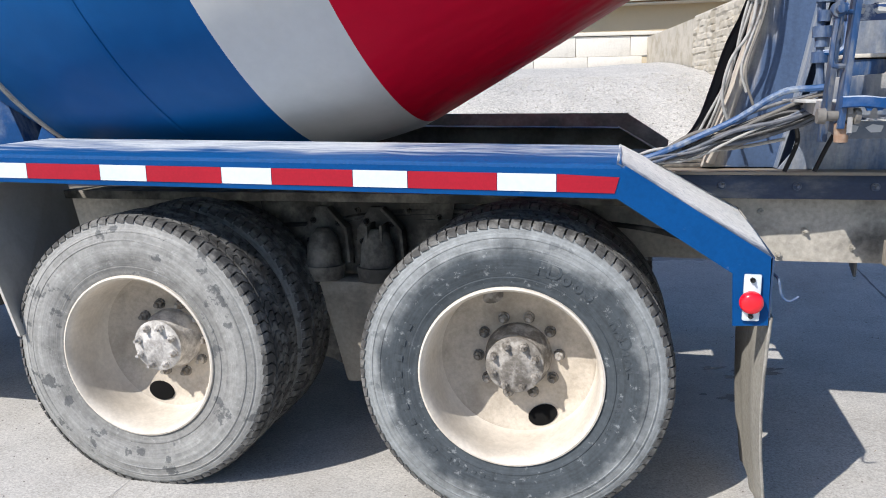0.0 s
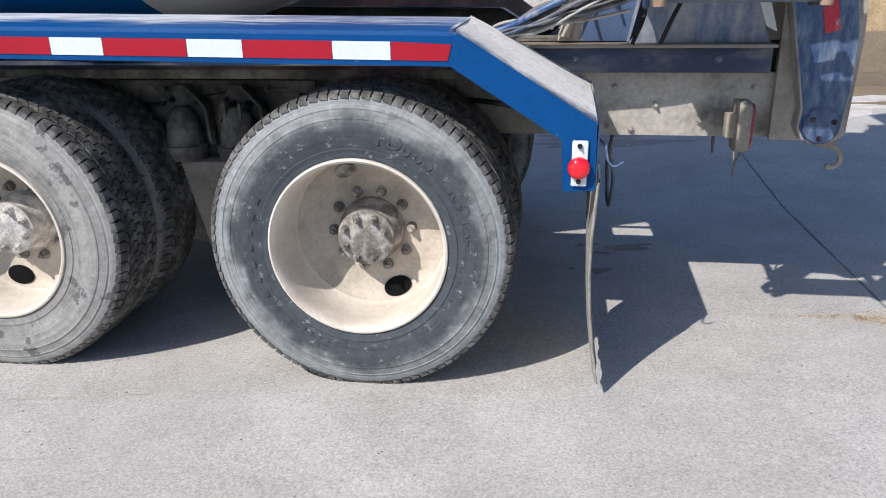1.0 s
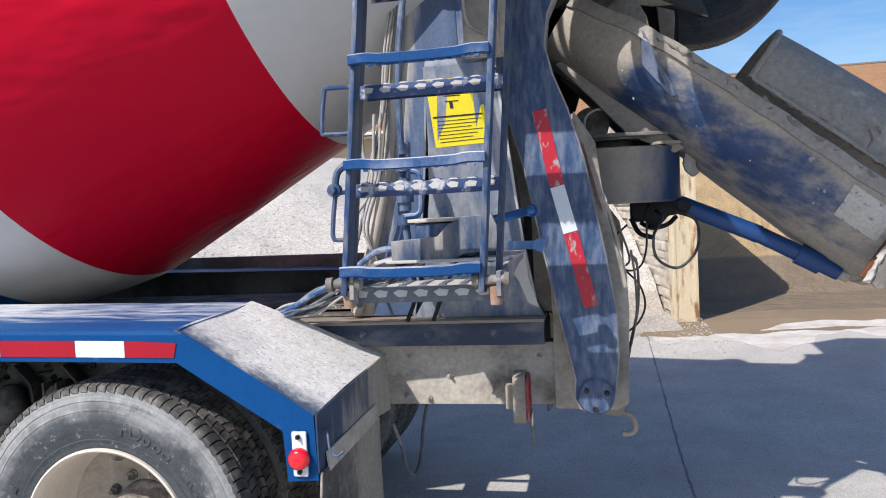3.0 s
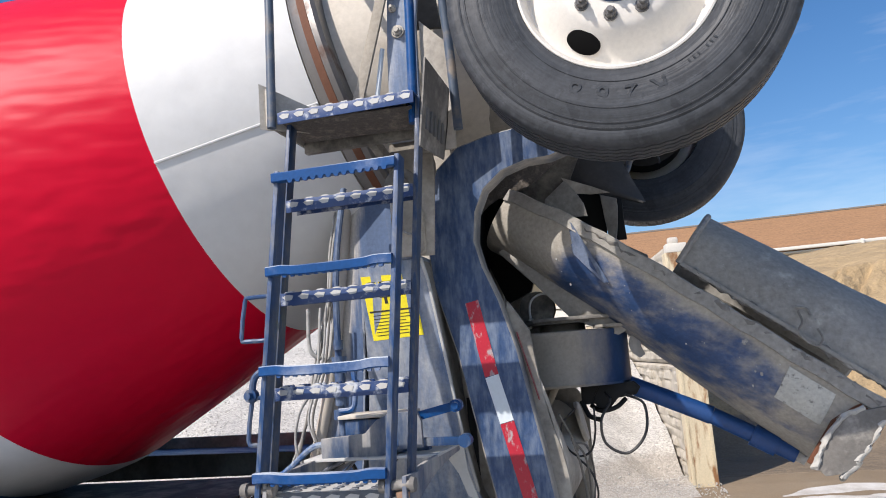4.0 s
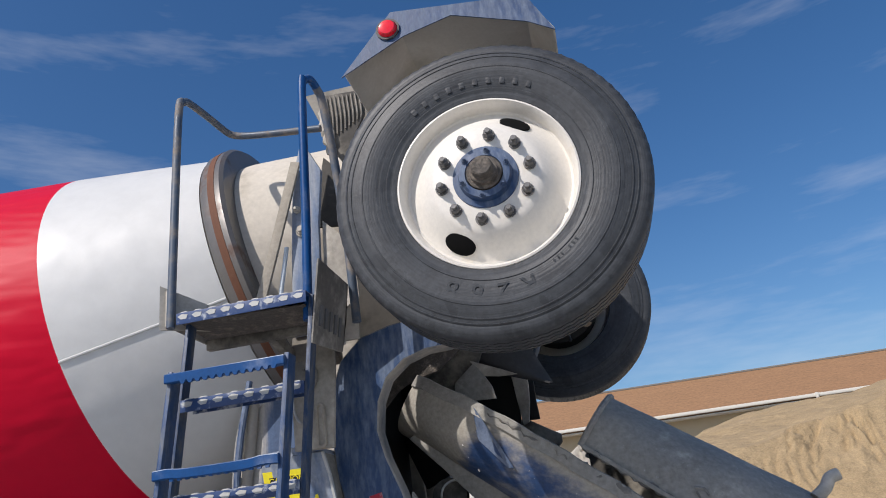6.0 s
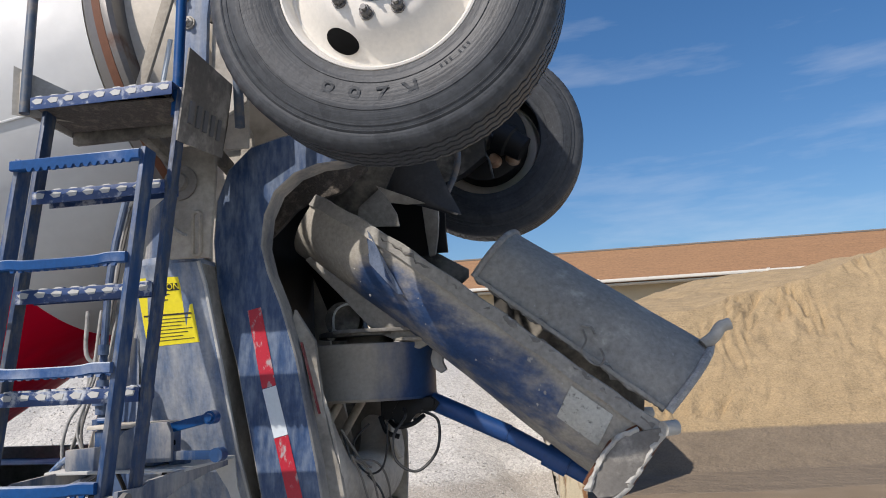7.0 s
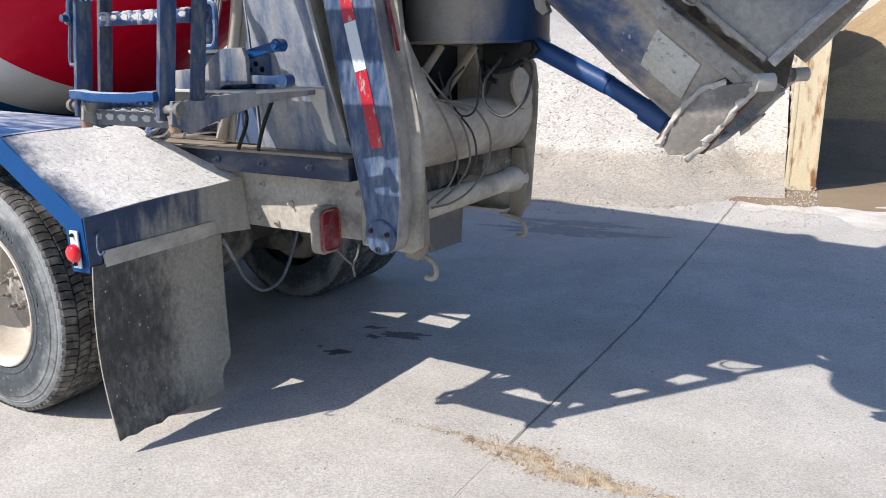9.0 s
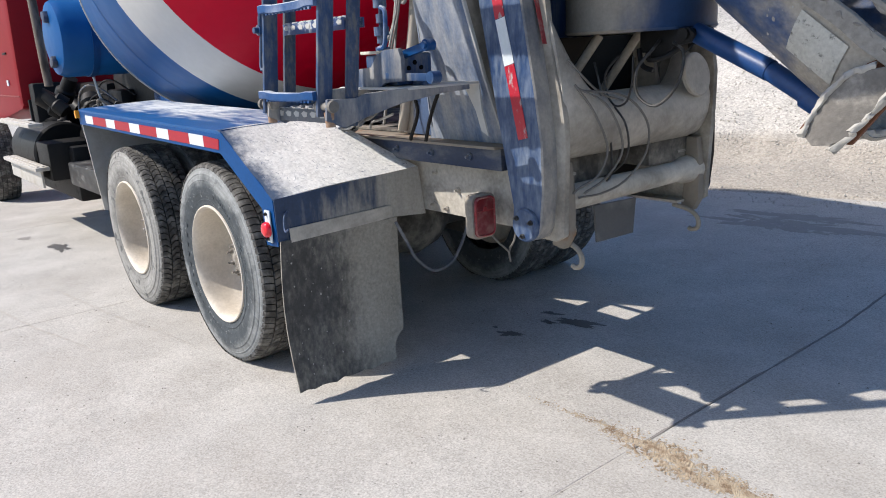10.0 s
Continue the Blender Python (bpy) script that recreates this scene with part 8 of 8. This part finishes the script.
# ---- front of the truck ----
tk = B()
lathe(tk, [(2.50, 0.0), (2.505, 0.20), (2.53, 0.285), (2.58, 0.31), (4.5, 0.31), (4.6, 0.2), (4.6, 0)], pose(-3.52, 0, 1.74) @ AX_Y, 48)
tank = tpart("water_tank", tk, "blue_paint", "blue cylindrical water tank")
for yy in (2.75, 3.3):
    q = B()
    lathe(q, [(yy, 0.312), (yy, 0.318), (yy + 0.05, 0.318), (yy + 0.05, 0.312)], pose(-3.52, 0, 1.74) @ AX_Y, 48)
    tpart("tank_strap", q, "blue", parent=tank)
for dx_, dz_, rt_ in ((0.04, 0.165, 0.5), (0.06, -0.185, -0.4)):
    q = B()
    prism(q, [(-0.05, -0.03), (-0.06, 0.02), (0.0, 0.05), (0.05, 0.03), (0.06, -0.02), (0.02, -0.04)], -0.035, 0.02, 0.012)
    bmesh.ops.transform(q, matrix=pose(-3.52 + dx_, 2.505, 1.74 + dz_) @ Matrix.Rotation(rt_, 4, "Y"), verts=q.verts[:])
    tpart("tank_bracket", q, "beam_blue", "dark blue tank bracket", parent=tank)
q = B()
box(q, -3.80, -3.25, 3.15, 4.0, 1.0, 1.46, 0.02)
tpart("tank_cradle", q, "under")
q = B()
prism(q, [(-3.05, 1.0), (-2.55, 1.0), (-2.72, 1.45), (-2.78, 2.2), (-2.95, 2.2)], 3.1, 4.04, 0.02)
tpart("front_pedestal", q, "blue", "blue front drum pedestal")
q = B()
prism(q, [(-2.55, 1.08), (-2.30, 1.08), (-2.42, 1.34)], 3.0, 3.1, 0.01)
tpart("drum_shield", q, "blue")
cab = B()
prism(cab, [(-5.37, 1.16), (-5.33, 1.5), (-5.20, 2.2), (-5.20, 2.95), (-5.45, 3.05), (-6.7, 3.05), (-7.0, 2.1), (-8.5, 1.95), (-8.6, 1.0), (-8.2, 0.95), (-7.9, 1.3), (-7.1, 1.3), (-6.85, 0.95), (-5.45, 1.12)], 2.55, 4.59, 0.05)
cabp = tpart("cab", cab, "cab_red", "red truck cab")
# black panel and boxes put in for the shaded void under the cab
q = B()
box(q, -5.34, -5.30, 2.60, 4.54, 0.45, 1.22, 0.01)
tpart("shade_panel", q, "soot", "black panel added as shade below the cab", parent=cabp)
for k in range(4):
    q = B()
    box(q, -5.30, -5.10, 2.62 + 0.42 * k, 2.90 + 0.42 * k, 0.75 + 0.06 * (k % 2), 1.38 - 0.07 * k, 0.03)
    tpart("air_filter_box", q, "soot", parent=cabp)
for k, (dy_, z_) in enumerate(((0.0, 1.30), (0.07, 1.22), (0.16, 1.33))):
    q = B()
    tube(q, [(-3.95, 2.75 + dy_, 0.9), (-3.9, 2.72 + dy_, 1.1), (-3.82, 2.74 + dy_, z_), (-3.6, 2.80 + dy_, z_ + 0.05), (-3.35, 2.9 + dy_, z_ - 0.08)], 0.008, 8, 6)
    tpart("air_line", q, ("rail_grey", "soot", "soot")[k], parent=cabp)
q = B()
tube(q, [(-3.33, 2.74, 1.42), (-3.30, 2.76, 1.25), (-3.22, 2.80, 1.10)], 0.010, 10, 4)
tpart("drain_pipe", q, "tread_white", "pale drain pipe", parent=cabp)
q = B()
prism(q, [(-5.75, 2.25), (-5.75, 2.85), (-6.4, 2.85), (-6.65, 2.25)], 2.542, 2.55)
tpart("side_window", q, "black", "dark side window", parent=cabp)
q = B()
box(q, -5.84, -5.66, 2.535, 2.548, 1.68, 1.70, 0.004)
tpart("door_handle", q, "soot", "dark door handle", parent=cabp)
q = B()
box(q, -5.88, -5.80, 2.535, 2.548, 1.36, 1.42, 0.006)
tpart("side_marker", q, "tape_white", "pale side marker", parent=cabp)
q = B()
box(q, -8.4, -5.40, 2.541, 2.548, 1.25, 1.262, 0.002)
tpart("lower_seam", q, "dark_red", parent=cabp)
ex = B()
tube(ex, [(-4.10, 2.56, 1.36), (-4.13, 2.56, 1.60), (-4.20, 2.56, 3.6)], 0.036, 20)
tpart("exhaust_pipe", ex, "stack_brown", "brownish heat-stained exhaust pipe")
ft = B()
lathe(ft, [(-5.7, 0.0), (-5.7, 0.27), (-5.68, 0.29), (-4.62, 0.29), (-4.6, 0.27), (-4.6, 0)], pose(0, 2.72, 0.72), 40)
tpart("fuel_tank", ft, "soot", "dark fuel tank")
for z, x0_, x1_ in ((1.05, -5.5, -4.03), (0.66, -5.6, -4.08)):
    s_ = B()
    box(s_, x0_, x1_, 2.32, 2.44, z - 0.035, z, 0.008)
    for k in range(2):
        box(s_, x0_ + 0.06, x1_ - 0.06, 2.345 + 0.045 * k, 2.365 + 0.045 * k, z, z + 0.008)
    tpart("cab_step", s_, "alu", "ribbed metal cab step")
s_ = B()
box(s_, -5.6, -4.20, 2.38, 2.40, 0.46, 0.62, 0.006)
tpart("step_skirt", s_, "alu", "dull metal skirt under the step")
# added black box and lumps fill the shaded gap behind the steps
s_ = B()
box(s_, -5.7, -3.95, 2.62, 3.05, 0.32, 0.82, 0.03)
tpart("shade_box", s_, "soot", "black box added as shade behind the cab steps")
rnd_c = random.Random(31)
for k in range(12):
    q = B()
    r_ = rnd_c.uniform(0.05, 0.12)
    lathe(q, [(0, 0), (0, r_), (0.10, r_ * 1.05), (0.12, r_ * 0.8), (0.24, r_ * 0.75), (0.24, 0)], pose(rnd_c.uniform(-5.2, -4.1), rnd_c.uniform(2.68, 2.95), rnd_c.uniform(0.80, 1.22)) @ Matrix.Rotation(rnd_c.uniform(0, 6), 4, "Z") @ Matrix.Rotation(rnd_c.uniform(-1, 1), 4, "Y"), 16)
    tpart("shade_casing", q, "soot", "casing shape added in black for the shade behind the cab")
bb = B()
box(bb, -4.55, -4.10, 2.45, 3.0, 0.52, 0.86, 0.02)
tpart("battery_box", bb, "soot", "dark battery box")
pl2 = B()
box(pl2, -3.9, -2.6, 2.55, 3.0, 0.50, 0.70, 0.02)
tpart("air_tank_step", pl2, "black")
for k in range(5):
    q = B()
    lathe(q, [(0, 0), (0, 0.09 + 0.02 * (k % 2)), (0.25, 0.09 + 0.02 * (k % 2)), (0.25, 0)], pose(-4.0 + 0.26 * k, 2.96 + 0.07 * (k % 3), 0.80 + 0.14 * (k % 2)) @ Matrix.Rotation(0.7 * k, 4, "Z"), 18)
    tpart("shade_casing", q, "soot", "casing shape added in black for the shade behind the cab")
# casing blocks in black, the shadow of cab and tank in their colour
q = B()
box(q, -5.25, -4.05, 3.02, 3.3, 0.5, 1.36, 0.05)
box(q, -4.10, -2.75, 3.10, 3.3, 0.55, 1.44, 0.05)
box(q, -3.9, -3.5, 2.98, 3.12, 0.9, 1.30, 0.03)
box(q, -3.4, -3.0, 3.00, 3.12, 0.8, 1.2, 0.03)
tpart("engine_casing", q, "soot", "engine casing coloured black for the shade around it")
for k in range(6):
    q = B()
    tube(q, [(-3.95 + 0.2 * k, 2.80, 0.85 + 0.04 * k), (-3.85 + 0.2 * k, 2.72 + 0.05 * (k % 3), 1.08 + 0.05 * (k % 4)), (-3.68 + 0.16 * k, 2.82, 1.22 - 0.04 * (k % 2)), (-3.5 + 0.15 * k, 3.0, 1.05)], 0.010 + 0.003 * (k % 2), 8, 6)
    tpart("engine_hose", q, "cable" if k == 3 else "soot")
for s in (1, -1):
    w = wheel("drive", -7.5, 2.42 if s > 0 else 2 * CY - 2.42, 0.455, 0.2, s, True)

# ---- marks on the slabs ----
def stain(name, x, y, rx, ry, material, label, seed=0, turn=0.0, h=0.0014):
    bm = B()
    pts = []
    for k in range(90):
        a = 2 * math.pi * k / 90
        f = 1 + 0.7 * noise.noise((math.cos(a) * 1.6 + seed * 7, math.sin(a) * 1.6, seed)) + 0.5 * noise.noise((math.cos(a) * 5 + seed, math.sin(a) * 5, 3 + seed)) + 0.3 * noise.noise((math.cos(a) * 12 + seed, math.sin(a) * 12, 8 + seed))
        px, py = rx * f * math.cos(a), ry * f * math.sin(a)
        X, Y = x + px * math.cos(turn) - py * math.sin(turn), y + px * math.sin(turn) + py * math.cos(turn)
        pts.append(bm.verts.new((X, Y, gz(Y, X) + h)))
    bm.faces.new(pts)
    bmesh.ops.recalc_face_normals(bm, faces=bm.faces[:])
    for f in bm.faces:
        if f.normal.z < 0:
            f.normal_flip()
    tagged(part(name, bm, material, sharp=0), label, "stain", kind="structure")


stain("oil_stain", 0.63, 3.57, 0.06, 0.03, "wet", "small dark oil stain on the concrete", 1, 0.4)
stain("oil_stain", 0.79, 3.93, 0.13, 0.045, "wet", "dark oil stain on the concrete", 2, 0.35)
stain("oil_stain", 0.575, 3.94, 0.06, 0.022, "wet", "dark oil stain on the concrete", 11, 0.3)
stain("oil_stain", 0.66, 3.83, 0.05, 0.02, "wet", "small dark oil stain on the concrete", 3, 0.1)
stain("oil_stain", 0.50, 3.58, 0.018, 0.012, "wet", "small dark oil drop on the concrete", 4)
stain("damp_and_shadow_mark", 0.75, 6.22, 0.60, 0.13, "wet_light", "damp stain on the concrete", 5, 0.12)
stain("damp_and_shadow_mark", 0.80, 6.45, 0.42, 0.07, "wet_light", "damp stain on the concrete", 12, 0.1)
# this one paints the shadow of cab steps and tank on the slab
stain("damp_and_shadow_mark", -3.85, 2.36, 0.22, 0.07, "wet", "shadow of the cab steps painted on the concrete", 6, 0.1)
stain("damp_and_shadow_mark", -4.6, 2.2, 0.10, 0.05, "wet_light", "faint dark mark on the concrete", 8, 0.1)


def debris():
    """Loose rusty sand washed along the joint."""
    bm = B()
    rnd = random.Random(5)
    for k in range(9000):
        x = rnd.gauss(2.06, 0.27) if k % 10 else rnd.uniform(1.35, 3.0)
        mid = 3.105 + 0.02 * math.sin(5 * x) + 0.03 * noise.noise((x * 3, 0, 0))
        wide = 0.014 + 0.03 * math.exp(-((x - 1.95) / 0.3) ** 2)
        y = mid + rnd.gauss(0.0, wide)
        if noise.noise((x * 9, y * 16, 4)) < -0.12 and k % 4:
            continue
        r = (0.0012 + 0.0042 * rnd.random() ** 2.2) * (1.0 + 0.5 * math.exp(-((x - 1.95) / 0.3) ** 2))
        a = rnd.random() * 6
        ring = [bm.verts.new((x + r * f * math.cos(a + 2 * math.pi * i / 5), y + 0.8 * r * f * math.sin(a + 2 * math.pi * i / 5), gz(y, x) + 0.001)) for i in range(5) for f in [rnd.uniform(0.7, 1.3)]]
        topv = bm.verts.new((x, y, gz(y, x) + 0.001 + r * rnd.uniform(0.4, 0.9)))
        for i in range(5):
            bm.faces.new((ring[i], ring[(i + 1) % 5], topv))
    tagged(part("sand_debris", bm, "dirt", sharp=0), "rusty sand washed along a slab joint", "debris", kind="stuff")


debris()


def loose_stones():
    bm = B()
    rnd = random.Random(9)
    for k in range(8600):
        u, v = -6 * rnd.random() ** 1.4 + 0.2, 0.25 - 1.5 * rnd.random() ** 1.7
        if k >= 3600:
            u, v = -0.05 - 6.5 * rnd.random(), 0.2 + 4.3 * rnd.random()
        p = BAY @ Vector((u, v, 0))
        z = max(gravel_z(u, v), gz(p.y))
        r = rnd.uniform(0.004, 0.012) * (1.0 if k < 3600 else 1.35)
        m = Matrix.Translation((p.x, p.y, z + r * 0.3)) @ Euler((rnd.random() * 6, rnd.random() * 6, 0)).to_matrix().to_4x4() @ Matrix.Diagonal((r, r * rnd.uniform(0.6, 1), r * rnd.uniform(0.5, 0.9), 1))
        vs = [bm.verts.new(m @ Vector(c)) for c in ((1, 0, 0), (-1, 0, 0), (0, 1, 0), (0, -1, 0), (0, 0, 1), (0, 0, -1))]
        for a, b, c in ((0, 2, 4), (2, 1, 4), (1, 3, 4), (3, 0, 4), (2, 0, 5), (1, 2, 5), (3, 1, 5), (0, 3, 5)):
            bm.faces.new((vs[a], vs[b], vs[c]))
    tagged(part("loose_gravel", bm, "stone", sharp=0), "loose pale stones on and before the gravel heap", "gravel", kind="stuff")


loose_stones()


def grit():
    """Fine dark grains and small stones strewn over the slabs."""
    bm = B()
    rnd = random.Random(17)
    for k in range(6500):
        x, y = rnd.uniform(-4.5, 4.5), rnd.uniform(0.7, 7.0)
        if noise.noise((x * 0.9, y * 0.9, 2.0)) < rnd.uniform(-0.5, 0.3):
            continue
        r = 0.0015 + 0.0045 * rnd.random() ** 3
        z, a = gz(y, x), rnd.random() * 6
        ring = [bm.verts.new((x + r * f * math.cos(a + 1.571 * i), y + r * f * math.sin(a + 1.571 * i), z)) for i in range(4) for f in [rnd.uniform(0.6, 1.3)]]
        topv = bm.verts.new((x, y, z + r * rnd.uniform(0.5, 1.0)))
        for i in range(4):
            bm.faces.new((ring[i], ring[(i + 1) % 4], topv))
    tagged(part("grit", bm, "grit", sharp=0), "fine dark grit strewn over the concrete", "grit", kind="stuff")


grit()


def tyre_marks():
    """Faint dusty rolling marks before the wheels."""
    for k, (xa, ya, xb, yb) in enumerate(((-2.6, 1.95, -0.42, 2.30), (-2.4, 1.55, -0.9, 1.85))):
        bm = B()
        rnd = random.Random(40 + k)
        n = 160
        for i in range(n):
            t = i / n
            x, y = xa + (xb - xa) * t, ya + (yb - ya) * t + 0.01 * math.sin(9 * t)
            if rnd.random() < 0.35:
                continue
            w, l = rnd.uniform(0.004, 0.010), 0.006
            v = [bm.verts.new((x + dx * l, y + dy * w, gz(y, x) + 0.0012)) for dx, dy in ((-1, -1), (1, -0.7), (0.8, 1), (-0.9, 0.8))]
            bm.faces.new(v)
        tagged(part("rolling_mark", bm, "joint_pale", sharp=0), "faint dotted tyre mark on the concrete", "stain", kind="structure")


tyre_marks()
